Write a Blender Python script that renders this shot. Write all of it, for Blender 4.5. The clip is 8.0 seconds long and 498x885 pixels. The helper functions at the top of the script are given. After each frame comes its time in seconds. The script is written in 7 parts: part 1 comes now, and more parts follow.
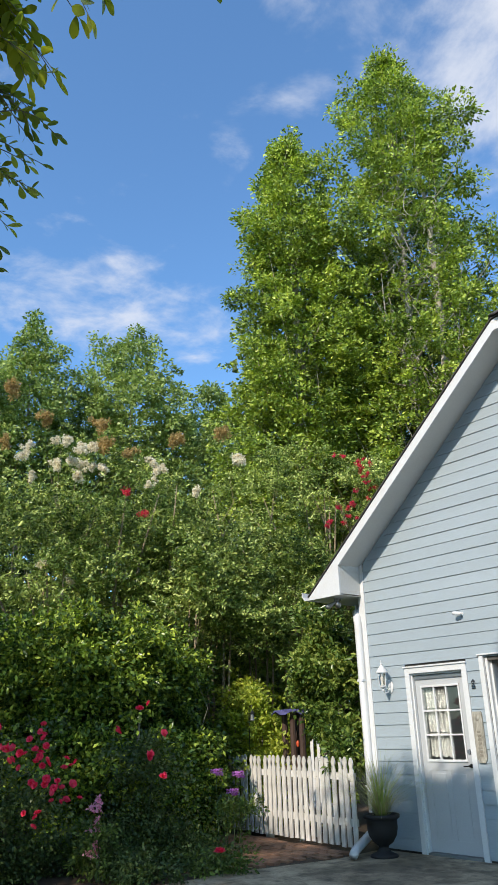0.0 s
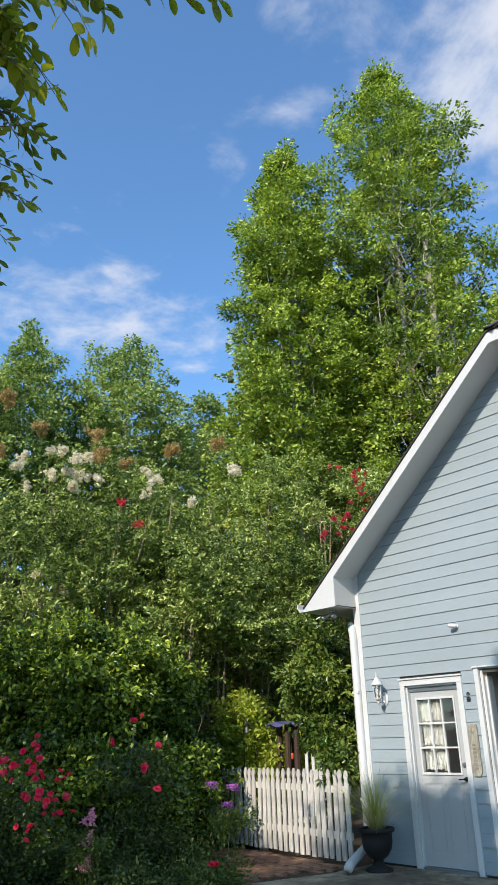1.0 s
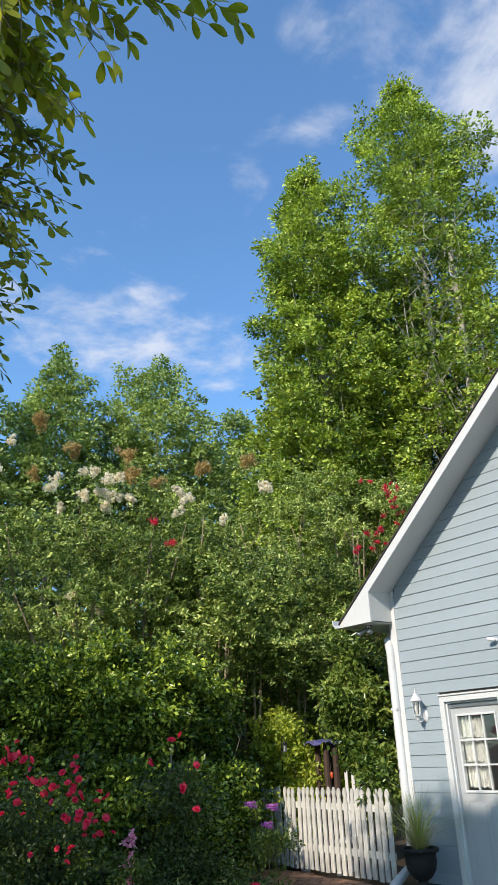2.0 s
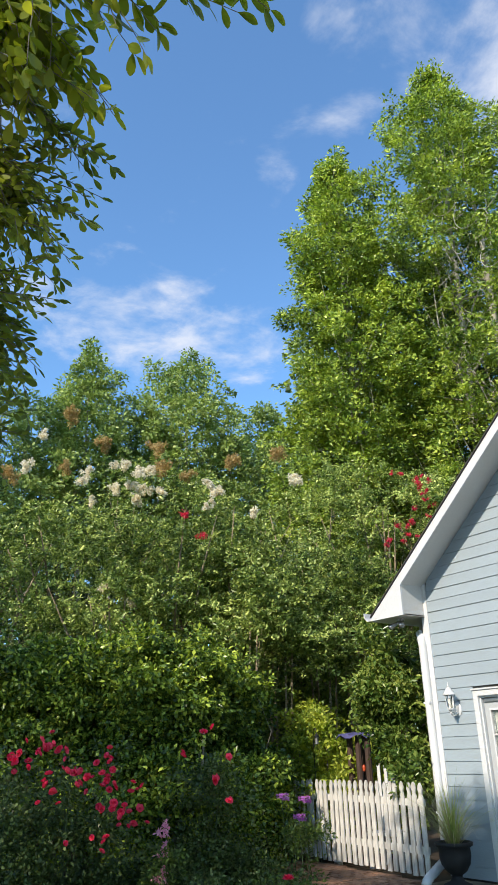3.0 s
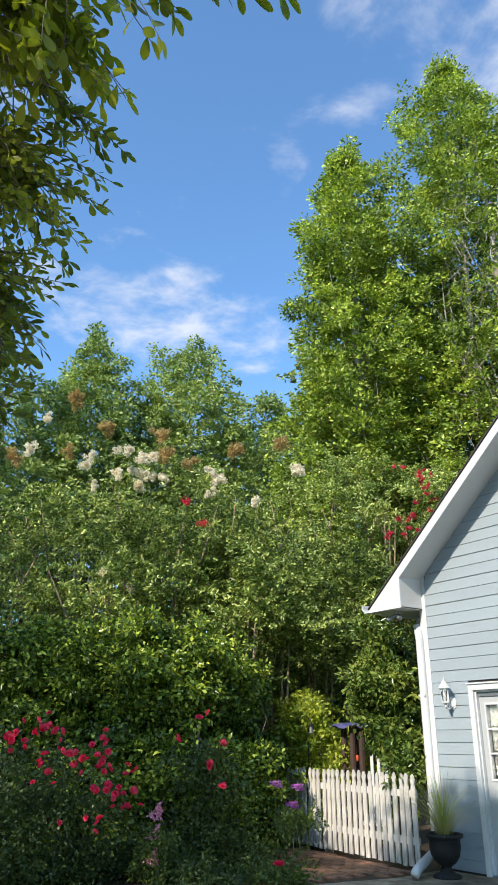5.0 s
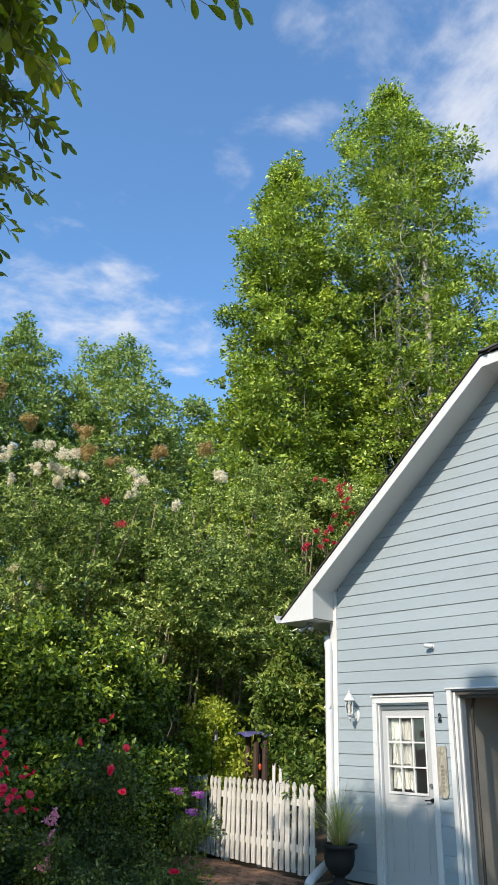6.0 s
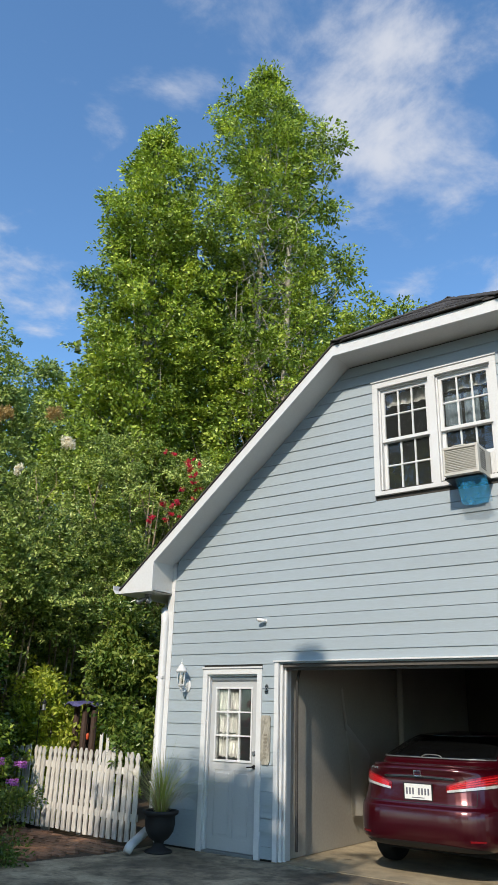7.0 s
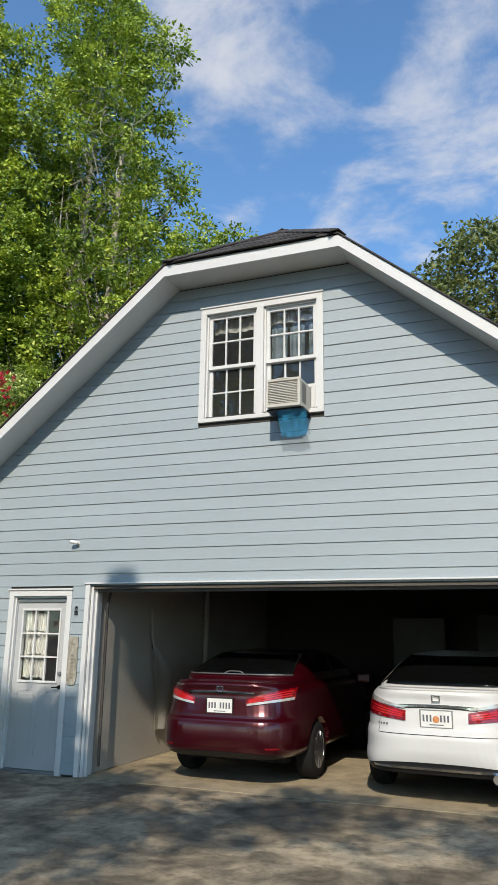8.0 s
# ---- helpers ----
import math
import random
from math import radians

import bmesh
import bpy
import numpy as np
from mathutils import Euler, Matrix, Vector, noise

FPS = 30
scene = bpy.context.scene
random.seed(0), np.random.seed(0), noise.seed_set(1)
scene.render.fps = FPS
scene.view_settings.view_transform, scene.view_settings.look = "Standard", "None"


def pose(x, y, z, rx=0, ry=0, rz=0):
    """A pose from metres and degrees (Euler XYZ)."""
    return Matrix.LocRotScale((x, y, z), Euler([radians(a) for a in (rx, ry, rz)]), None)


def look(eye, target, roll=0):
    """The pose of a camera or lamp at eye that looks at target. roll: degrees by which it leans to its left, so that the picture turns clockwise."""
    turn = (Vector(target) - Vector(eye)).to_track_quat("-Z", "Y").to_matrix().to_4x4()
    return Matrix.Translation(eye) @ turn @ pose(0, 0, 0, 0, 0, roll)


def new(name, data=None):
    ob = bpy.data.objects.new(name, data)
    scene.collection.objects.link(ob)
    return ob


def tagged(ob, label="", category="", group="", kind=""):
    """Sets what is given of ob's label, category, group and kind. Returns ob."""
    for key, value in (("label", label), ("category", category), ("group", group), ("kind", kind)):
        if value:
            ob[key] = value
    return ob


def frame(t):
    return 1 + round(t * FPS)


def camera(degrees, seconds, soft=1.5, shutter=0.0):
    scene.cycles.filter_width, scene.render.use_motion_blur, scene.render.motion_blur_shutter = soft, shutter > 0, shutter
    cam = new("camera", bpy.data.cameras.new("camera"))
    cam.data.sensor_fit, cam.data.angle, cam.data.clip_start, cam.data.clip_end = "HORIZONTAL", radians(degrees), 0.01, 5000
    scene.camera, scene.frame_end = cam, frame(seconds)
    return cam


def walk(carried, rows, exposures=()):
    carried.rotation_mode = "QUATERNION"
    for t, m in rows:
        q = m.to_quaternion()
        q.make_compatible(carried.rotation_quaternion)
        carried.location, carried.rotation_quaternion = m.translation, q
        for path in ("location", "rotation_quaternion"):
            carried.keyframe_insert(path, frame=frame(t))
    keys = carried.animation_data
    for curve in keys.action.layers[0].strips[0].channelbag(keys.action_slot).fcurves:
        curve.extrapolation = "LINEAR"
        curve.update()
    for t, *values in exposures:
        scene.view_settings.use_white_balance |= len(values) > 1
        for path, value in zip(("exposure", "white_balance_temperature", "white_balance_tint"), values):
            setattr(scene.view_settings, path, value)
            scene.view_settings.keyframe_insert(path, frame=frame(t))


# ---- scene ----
# ---- camera and walk ----
cam = camera(36.8, 8.0, soft=1.1)
PATH = (
    (0.0, (6.458, -8.001, 1.498), (-0.676, -1.947, 5.028), -1.86),
    (0.5, (6.447, -8.006, 1.525), (-0.379, -1.727, 5.264), -1.85),
    (1.0, (6.466, -8.016, 1.512), (-0.589, -1.941, 5.162), -1.77),
    (2.5, (6.449, -8.030, 1.504), (-0.863, -2.444, 5.420), -2.32),
    (3.0, (6.439, -8.031, 1.507), (-1.050, -2.601, 5.307), -1.80),
    (3.5, (6.441, -8.023, 1.499), (-1.173, -2.711, 5.216), -1.38),
    (4.0, (6.441, -8.025, 1.503), (-1.251, -2.781, 5.156), -0.94),
    (5.5, (6.450, -8.039, 1.498), (-0.893, -2.348, 5.199), 1.00),
    (6.0, (6.447, -8.025, 1.519), (-0.470, -1.847, 5.259), 1.66),
    (6.5, (6.467, -8.024, 1.515), (0.160, -1.191, 5.192), 1.86),
    (7.0, (6.470, -8.025, 1.512), (0.942, -0.448, 4.982), 1.66),
    (7.5, (6.436, -8.007, 1.520), (1.849, 0.358, 4.518), 1.21),
    (8.0, (6.345, -7.968, 1.562), (2.819, 1.038, 4.105), 0.85),
)
walk(cam, [(t, look(e, g, r)) for t, e, g, r in PATH], [(0.0, 0.70, 6600, 10), (1.0, 0.70, 6600, 10), (2.5, 0.78, 6700, 10), (4.0, 0.92, 6750, 10), (5.5, 0.88, 6700, 10), (6.5, 0.62, 6700, 10), (7.2, 0.52, 6750, 10), (8.0, 0.48, 6780, 10)])

# ---- world, sun, exposure ----
SUN_DIR = Vector((0.108, -0.45, 0.335)).normalized()
SUN_EL = math.asin(SUN_DIR.z)

world = bpy.data.worlds.new("sky_world")
scene.world = world
world.use_nodes = True


def sky_nodes():
    """Clear summer sky with soft broken clouds."""
    nt = world.node_tree
    nt.nodes.clear()
    N, L = nt.nodes.new, nt.links.new
    out, bg = N("ShaderNodeOutputWorld"), N("ShaderNodeBackground")
    sky = N("ShaderNodeTexSky")
    sky.sky_type, sky.sun_disc = "NISHITA", False
    sky.sun_elevation = SUN_EL
    sky.sun_rotation = math.atan2(SUN_DIR.x, SUN_DIR.y)
    sky.air_density, sky.dust_density, sky.ozone_density = 1.0, 0.6, 2.2
    tc = N("ShaderNodeTexCoord")
    sep = N("ShaderNodeSeparateXYZ")
    L(tc.outputs["Generated"], sep.inputs[0])

    def m(op, a, b=None, c=None):
        n = N("ShaderNodeMath")
        n.operation = op
        for i, v in enumerate((a, b, c)):
            if v is None:
                continue
            if isinstance(v, (int, float)):
                n.inputs[i].default_value = v
            else:
                L(v, n.inputs[i])
        return n.outputs[0]

    # clouds lie on a flat layer above the place
    zc = m("MAXIMUM", sep.outputs[2], 0.06)
    px, py = m("DIVIDE", sep.outputs[0], zc), m("DIVIDE", sep.outputs[1], zc)
    comb = N("ShaderNodeCombineXYZ")
    L(px, comb.inputs[0]), L(py, comb.inputs[1])

    def noise_of(scale, detail, rough, off, stretch=(1, 1, 1), dist=0.0):
        mp = N("ShaderNodeMapping")
        mp.inputs["Location"].default_value, mp.inputs["Scale"].default_value = off, stretch
        L(comb.outputs[0], mp.inputs["Vector"])
        n = N("ShaderNodeTexNoise")
        n.inputs["Scale"].default_value, n.inputs["Detail"].default_value = scale, detail
        n.inputs["Roughness"].default_value, n.inputs["Distortion"].default_value = rough, dist
        L(mp.outputs[0], n.inputs["Vector"])
        return n.outputs["Fac"]

    def bank(cx, cy, rx, ry, weight):
        """1 at the middle of a cloud bank, 0 beyond its rim."""
        dx, dy = m("DIVIDE", m("SUBTRACT", px, cx), rx), m("DIVIDE", m("SUBTRACT", py, cy), ry)
        d = m("SQRT", m("ADD", m("MULTIPLY", dx, dx), m("MULTIPLY", dy, dy)))
        return m("MULTIPLY", m("SMOOTH_MIN", m("MAXIMUM", m("SUBTRACT", 1.0, d), 0.0), 0.6, 0.3), weight)

    base = noise_of(3.4, 9, 0.6, (3.1, 1.7, 0), dist=0.3)
    fine = noise_of(8.0, 6, 0.52, (0.4, 7.7, 0), dist=0.4)
    banks = None
    for b in CLOUD_BANKS:
        v = bank(*b)
        banks = v if banks is None else m("MAXIMUM", banks, v)
    dens = m("ADD", m("ADD", m("MULTIPLY", base, 1.35), m("MULTIPLY", fine, 0.4)), banks)
    ramp = N("ShaderNodeMapRange")
    ramp.interpolation_type = "SMOOTHSTEP"
    ramp.inputs["From Min"].default_value, ramp.inputs["From Max"].default_value = 1.0, 1.46
    L(dens, ramp.inputs["Value"])
    mix = N("ShaderNodeMix")
    mix.data_type = "RGBA"
    L(m("MULTIPLY", ramp.outputs[0], 0.86), mix.inputs["Factor"])
    tint = N("ShaderNodeMix")
    tint.data_type, tint.blend_type = "RGBA", "MULTIPLY"
    tint.inputs["Factor"].default_value = 1.0
    L(sky.outputs[0], tint.inputs["A"])
    tint.inputs["B"].default_value = (*SKY_TINT, 1)
    L(tint.outputs["Result"], mix.inputs["A"])
    mix.inputs["B"].default_value = (*CLOUD_RGB, 1)
    L(mix.outputs["Result"], bg.inputs["Color"])
    bg.inputs["Strength"].default_value = SKY_STRENGTH
    L(bg.outputs[0], out.inputs["Surface"])


# cloud banks on the layer: middle (x, y over height), half widths, weight
# the fourth, mostly out of view, is added to whiten the ambient light
CLOUD_BANKS = ((-1.50, 0.80, 0.36, 0.52, 0.53), (-0.42, 0.95, 0.24, 0.42, 0.68), (0.02, 1.34, 0.36, 0.66, 0.68), (0.5, 0.0, 1.1, 1.3, 0.44), (-0.2, 1.3, 0.8, 0.9, 0.34), (-0.57, 0.65, 0.11, 0.16, 0.2), (-0.88, 0.73, 0.12, 0.09, 0.2), (-1.01, 0.79, 0.10, 0.07, 0.24), (-0.7, 0.72, 0.08, 0.06, 0.16))
SKY_TINT = (0.72, 1.0, 1.17)
CLOUD_RGB = (3.4, 3.6, 4.05)
SKY_STRENGTH = 0.145
sky_nodes()

sun = new("sun", bpy.data.lights.new("sun", "SUN"))
sun.data.energy, sun.data.angle, sun.data.color = 3.0, radians(0.53), (1.0, 0.90, 0.76)
sun.matrix_world = look(SUN_DIR * 40, (0, 0, 0))


# ---- materials ----
def material(name, base, rough=0.6, metallic=0.0, grain=0.12, scale=8.0, fine=60.0, bump=0.15, dark=None, spread=0.0, coat=0.0, stretch=(1, 1, 1), spec=0.5):
    """A principled surface whose colour wanders at two sizes, with a fine relief. spread: how far pieces differ from one another."""
    mt = bpy.data.materials.new(name)
    mt.use_nodes = True
    nt = mt.node_tree
    N, L = nt.nodes.new, nt.links.new
    b = nt.nodes["Principled BSDF"]
    b.inputs["Roughness"].default_value, b.inputs["Metallic"].default_value = rough, metallic
    b.inputs["Coat Weight"].default_value = coat
    b.inputs["Coat Roughness"].default_value = 0.04
    b.inputs["Specular IOR Level"].default_value = spec
    tc, mp = N("ShaderNodeTexCoord"), N("ShaderNodeMapping")
    mp.inputs["Scale"].default_value = stretch
    L(tc.outputs["Object"], mp.inputs["Vector"])
    n1, n2 = N("ShaderNodeTexNoise"), N("ShaderNodeTexNoise")
    n1.inputs["Scale"].default_value, n1.inputs["Detail"].default_value = scale, 5
    n2.inputs["Scale"].default_value, n2.inputs["Detail"].default_value = fine, 4
    L(mp.outputs[0], n1.inputs["Vector"]), L(mp.outputs[0], n2.inputs["Vector"])
    add = N("ShaderNodeMath")
    add.operation = "ADD"
    L(n1.outputs["Fac"], add.inputs[0]), L(n2.outputs["Fac"], add.inputs[1])
    rng = N("ShaderNodeMapRange")
    rng.inputs["From Min"].default_value, rng.inputs["From Max"].default_value = 0.7, 1.3
    L(add.outputs[0], rng.inputs["Value"])
    mix = N("ShaderNodeMix")
    mix.data_type = "RGBA"
    lo = dark if dark else tuple(c * (1 - grain) for c in base)
    hi = tuple(min(1, c * (1 + grain * 0.6)) for c in base)
    mix.inputs["A"].default_value, mix.inputs["B"].default_value = (*lo, 1), (*hi, 1)
    L(rng.outputs[0], mix.inputs["Factor"])
    col = mix.outputs["Result"]
    if spread:
        oi, hsv, r2 = N("ShaderNodeObjectInfo"), N("ShaderNodeHueSaturation"), N("ShaderNodeMapRange")
        r2.inputs["To Min"].default_value, r2.inputs["To Max"].default_value = 1 - spread, 1 + spread
        L(oi.outputs["Random"], r2.inputs["Value"]), L(r2.outputs[0], hsv.inputs["Value"]), L(col, hsv.inputs["Color"])
        col = hsv.outputs["Color"]
    L(col, b.inputs["Base Color"])
    if bump:
        bp = N("ShaderNodeBump")
        bp.inputs["Strength"].default_value, bp.inputs["Distance"].default_value = bump, 0.004
        L(n2.outputs["Fac"], bp.inputs["Height"]), L(bp.outputs[0], b.inputs["Normal"])
    return mt


def foliage(name, c1, c2, c3, through_=0.35, rough=0.4):
    """Leaves: each takes its own shade between three greens; light passes through the blade."""
    mt = bpy.data.materials.new(name)
    mt.use_nodes = True
    nt = mt.node_tree
    N, L = nt.nodes.new, nt.links.new
    b, out = nt.nodes["Principled BSDF"], nt.nodes["Material Output"]
    geo, ramp = N("ShaderNodeNewGeometry"), N("ShaderNodeValToRGB")
    e = ramp.color_ramp.elements
    e[0].color, e[1].color = (*c1, 1), (*c3, 1)
    mid = e.new(0.5)
    mid.color = (*c2, 1)
    tc, ns, ad = N("ShaderNodeTexCoord"), N("ShaderNodeTexNoise"), N("ShaderNodeMath")
    ns.inputs["Scale"].default_value = 0.9
    L(tc.outputs["Object"], ns.inputs["Vector"])
    ad.operation = "MULTIPLY_ADD"
    ad.inputs[1].default_value = 1.4
    L(ns.outputs["Fac"], ad.inputs[0])
    sc = N("ShaderNodeMath")
    sc.operation = "MULTIPLY_ADD"
    sc.inputs[1].default_value, sc.inputs[2].default_value = 0.7, -0.55
    L(geo.outputs["Random Per Island"], sc.inputs[0]), L(sc.outputs[0], ad.inputs[2])
    L(ad.outputs[0], ramp.inputs["Fac"])
    L(ramp.outputs["Color"], b.inputs["Base Color"])
    b.inputs["Roughness"].default_value = rough
    b.inputs["Specular IOR Level"].default_value = 0.35
    tr, mx = N("ShaderNodeBsdfTranslucent"), N("ShaderNodeMixShader")
    lift = N("ShaderNodeHueSaturation")
    lift.inputs["Value"].default_value, lift.inputs["Saturation"].default_value = 1.5, 1.1
    L(ramp.outputs["Color"], lift.inputs["Color"]), L(lift.outputs["Color"], tr.inputs["Color"])
    mx.inputs["Fac"].default_value = through_
    L(b.outputs[0], mx.inputs[1]), L(tr.outputs[0], mx.inputs[2]), L(mx.outputs[0], out.inputs["Surface"])
    return mt


def glass(name, tint=(0.9, 0.95, 0.95), rough=0.0):
    mt = bpy.data.materials.new(name)
    mt.use_nodes = True
    b = mt.node_tree.nodes["Principled BSDF"]
    b.inputs["Base Color"].default_value = (*tint, 1)
    b.inputs["Transmission Weight"].default_value, b.inputs["Roughness"].default_value = 0.99, rough
    b.inputs["IOR"].default_value = 1.45
    return mt


M_SIDING = material("blue_grey_lap_siding_paint", (0.319, 0.376, 0.418), 0.55, grain=0.07, scale=1.3, fine=40, bump=0.12, spread=0.012, stretch=(0.35, 1, 2.2))
M_WHITE = material("white_trim_paint", (0.63, 0.64, 0.65), 0.45, grain=0.06, scale=2.5, fine=50, bump=0.06)
M_SOFFIT = material("white_soffit_paint", (0.60, 0.60, 0.59), 0.6, grain=0.06, scale=2, fine=40, bump=0.05)
M_DOOR = material("pale_door_paint", (0.44, 0.455, 0.47), 0.4, grain=0.05, scale=3, fine=45, bump=0.04)
M_FENCE = material("weathered_white_fence_paint", (0.64, 0.62, 0.58), 0.65, grain=0.3, scale=5, fine=45, bump=0.3, spread=0.08, stretch=(1, 1, 0.25))
M_SHINGLE = material("dark_asphalt_shingle", (0.055, 0.05, 0.048), 0.9, grain=0.35, scale=6, fine=180, bump=0.6, spread=0.25)


def stained_concrete(name, clean, stain_and_shade, cover=1.0):
    """Old concrete: broad mossy stains with ragged edges, smaller blotches, pale worn spots and a gritty face; on the
    driveway the dark also stands for shade put into the colour.
    """
    mt = material(name, clean, 0.9, grain=0.3, scale=5, fine=110, bump=0.3)
    nt = mt.node_tree
    N, L = nt.nodes.new, nt.links.new
    b = nt.nodes["Principled BSDF"]
    col = b.inputs["Base Color"].links[0].from_socket
    tc = N("ShaderNodeTexCoord")
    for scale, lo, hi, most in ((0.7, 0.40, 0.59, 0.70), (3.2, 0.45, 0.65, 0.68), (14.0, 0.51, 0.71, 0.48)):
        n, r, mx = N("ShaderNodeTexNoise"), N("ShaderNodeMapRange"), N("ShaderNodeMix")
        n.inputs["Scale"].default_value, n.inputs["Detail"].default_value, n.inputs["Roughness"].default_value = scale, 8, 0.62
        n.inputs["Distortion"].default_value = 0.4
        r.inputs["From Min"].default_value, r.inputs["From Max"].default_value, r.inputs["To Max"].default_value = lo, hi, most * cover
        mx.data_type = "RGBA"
        mx.inputs["B"].default_value = (*stain_and_shade, 1)
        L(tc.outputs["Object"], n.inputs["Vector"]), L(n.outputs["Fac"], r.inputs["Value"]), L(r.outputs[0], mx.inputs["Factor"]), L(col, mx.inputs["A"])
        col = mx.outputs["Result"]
    L(col, b.inputs["Base Color"])
    return mt


# stain colour set dark enough to carry tree shade as well as dirt
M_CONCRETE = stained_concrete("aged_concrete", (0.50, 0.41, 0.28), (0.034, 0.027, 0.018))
M_SLAB = stained_concrete("garage_floor_concrete", (0.40, 0.33, 0.22), (0.07, 0.058, 0.041), 0.4)
M_SOIL = material("garden_soil_and_litter", (0.095, 0.065, 0.04), 0.95, grain=0.6, scale=2.2, fine=40, bump=0.9)
M_PAVER = material("red_brown_paver", (0.26, 0.14, 0.085), 0.85, grain=0.3, scale=7, fine=80, bump=0.4, spread=0.25)
M_JAMB = material("weathered_grey_brown_board", (0.09, 0.082, 0.074), 0.8, grain=0.3, scale=4, fine=60, bump=0.3, stretch=(0.3, 1, 1))
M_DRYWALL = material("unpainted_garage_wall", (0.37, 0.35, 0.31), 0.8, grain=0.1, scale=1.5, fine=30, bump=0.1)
# garage shade put into the wall colour, far darker than the plasterboard
M_DARKWALL = material("garage_wall_darkened_for_shade", (0.05, 0.047, 0.043), 0.85, grain=0.2, scale=1.5, fine=30, bump=0.1)
M_GLASS = glass("window_glass")
M_BARK = material("grey_bark", (0.25, 0.22, 0.18), 0.9, grain=0.4, scale=6, fine=40, bump=0.9, stretch=(1, 1, 0.3))
M_PALEBARK = material("pale_grey_bark", (0.40, 0.36, 0.30), 0.9, grain=0.4, scale=5, fine=40, bump=0.8, stretch=(1, 1, 0.3))
M_STEM = material("pale_tan_stem", (0.30, 0.23, 0.15), 0.8, grain=0.3, scale=8, fine=50, bump=0.4, stretch=(1, 1, 0.3))
M_LEAF_TALL = foliage("bright_tall_tree_leaf", (0.055, 0.10, 0.018), (0.235, 0.33, 0.052), (0.66, 0.74, 0.14), 0.22, 0.33)
M_LEAF_FAR = foliage("far_tree_leaf", (0.12, 0.19, 0.05), (0.26, 0.35, 0.09), (0.50, 0.58, 0.19), 0.25)
M_LEAF_DARK = foliage("dark_woodland_leaf", (0.04, 0.075, 0.022), (0.085, 0.125, 0.04), (0.17, 0.21, 0.075), 0.2)
M_LEAF_MYRTLE = foliage("crape_myrtle_leaf", (0.03, 0.065, 0.016), (0.175, 0.255, 0.05), (0.74, 0.81, 0.26), 0.2, 0.34)
M_LEAF_HEDGE = foliage("dark_hedge_leaf", (0.02, 0.05, 0.012), (0.11, 0.18, 0.028), (0.62, 0.74, 0.10), 0.16, 0.27)
M_LEAF_GLOSS = foliage("glossy_dark_green_leaf", (0.035, 0.075, 0.016), (0.12, 0.19, 0.036), (0.38, 0.43, 0.10), 0.22, 0.25)
M_LEAF_YELLOW = foliage("yellow_green_shrub_leaf", (0.10, 0.16, 0.027), (0.38, 0.45, 0.06), (0.80, 0.80, 0.17))
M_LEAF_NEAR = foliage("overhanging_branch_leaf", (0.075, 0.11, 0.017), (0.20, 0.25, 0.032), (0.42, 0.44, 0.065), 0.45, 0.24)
# darker copy of the branch leaf: shade put into the green
M_LEAF_LOW = foliage("branch_leaf_shade_in_colour", (0.055, 0.088, 0.02), (0.15, 0.20, 0.036), (0.38, 0.42, 0.07), 0.45, 0.42)
M_LEAF_UNDER = foliage("understorey_leaf", (0.08, 0.125, 0.028), (0.19, 0.26, 0.055), (0.40, 0.45, 0.12), 0.3, 0.3)
# greens darkened to carry the shade of the garden bed
M_LEAF_ROSE = foliage("rose_leaf_with_bed_shade", (0.022, 0.046, 0.014), (0.06, 0.098, 0.025), (0.16, 0.21, 0.055), 0.22)
M_LEAF_OAK = foliage("woodland_leaf_behind_the_roof", (0.07, 0.095, 0.026), (0.14, 0.165, 0.048), (0.27, 0.29, 0.095), 0.22)
M_LEAF_BED = foliage("garden_bed_leaf", (0.04, 0.075, 0.016), (0.10, 0.155, 0.03), (0.26, 0.33, 0.075), 0.25)


# ---- mesh helpers ----
def box(bm, x0, x1, y0, y1, z0, z1, bevel=0.0):
    """A block between the given limits, with its edges eased."""
    vs = [bm.verts.new((x, y, z)) for z in (z0, z1) for x, y in ((x0, y0), (x1, y0), (x1, y1), (x0, y1))]
    fs = [bm.faces.new([vs[i] for i in q]) for q in ((3, 2, 1, 0), (4, 5, 6, 7), (0, 1, 5, 4), (1, 2, 6, 5), (2, 3, 7, 6), (3, 0, 4, 7))]
    if bevel:
        es = list({e for f in fs for e in f.edges})
        bmesh.ops.bevel(bm, geom=es, offset=bevel, segments=2, affect="EDGES", profile=0.7)
    return bm


def prism(bm, outline, y0, y1, axis="y"):
    """A flat outline of (a, b) pairs drawn out along an axis."""
    def at(p, d):
        return (p[0], d, p[1]) if axis == "y" else (d, p[0], p[1]) if axis == "x" else (p[0], p[1], d)
    a = [bm.verts.new(at(p, y0)) for p in outline]
    b = [bm.verts.new(at(p, y1)) for p in outline]
    bm.faces.new(a)
    bm.faces.new(b[::-1])
    n = len(a)
    for i in range(n):
        bm.faces.new((a[i], b[i], b[(i + 1) % n], a[(i + 1) % n]))
    bmesh.ops.recalc_face_normals(bm, faces=bm.faces)
    return bm


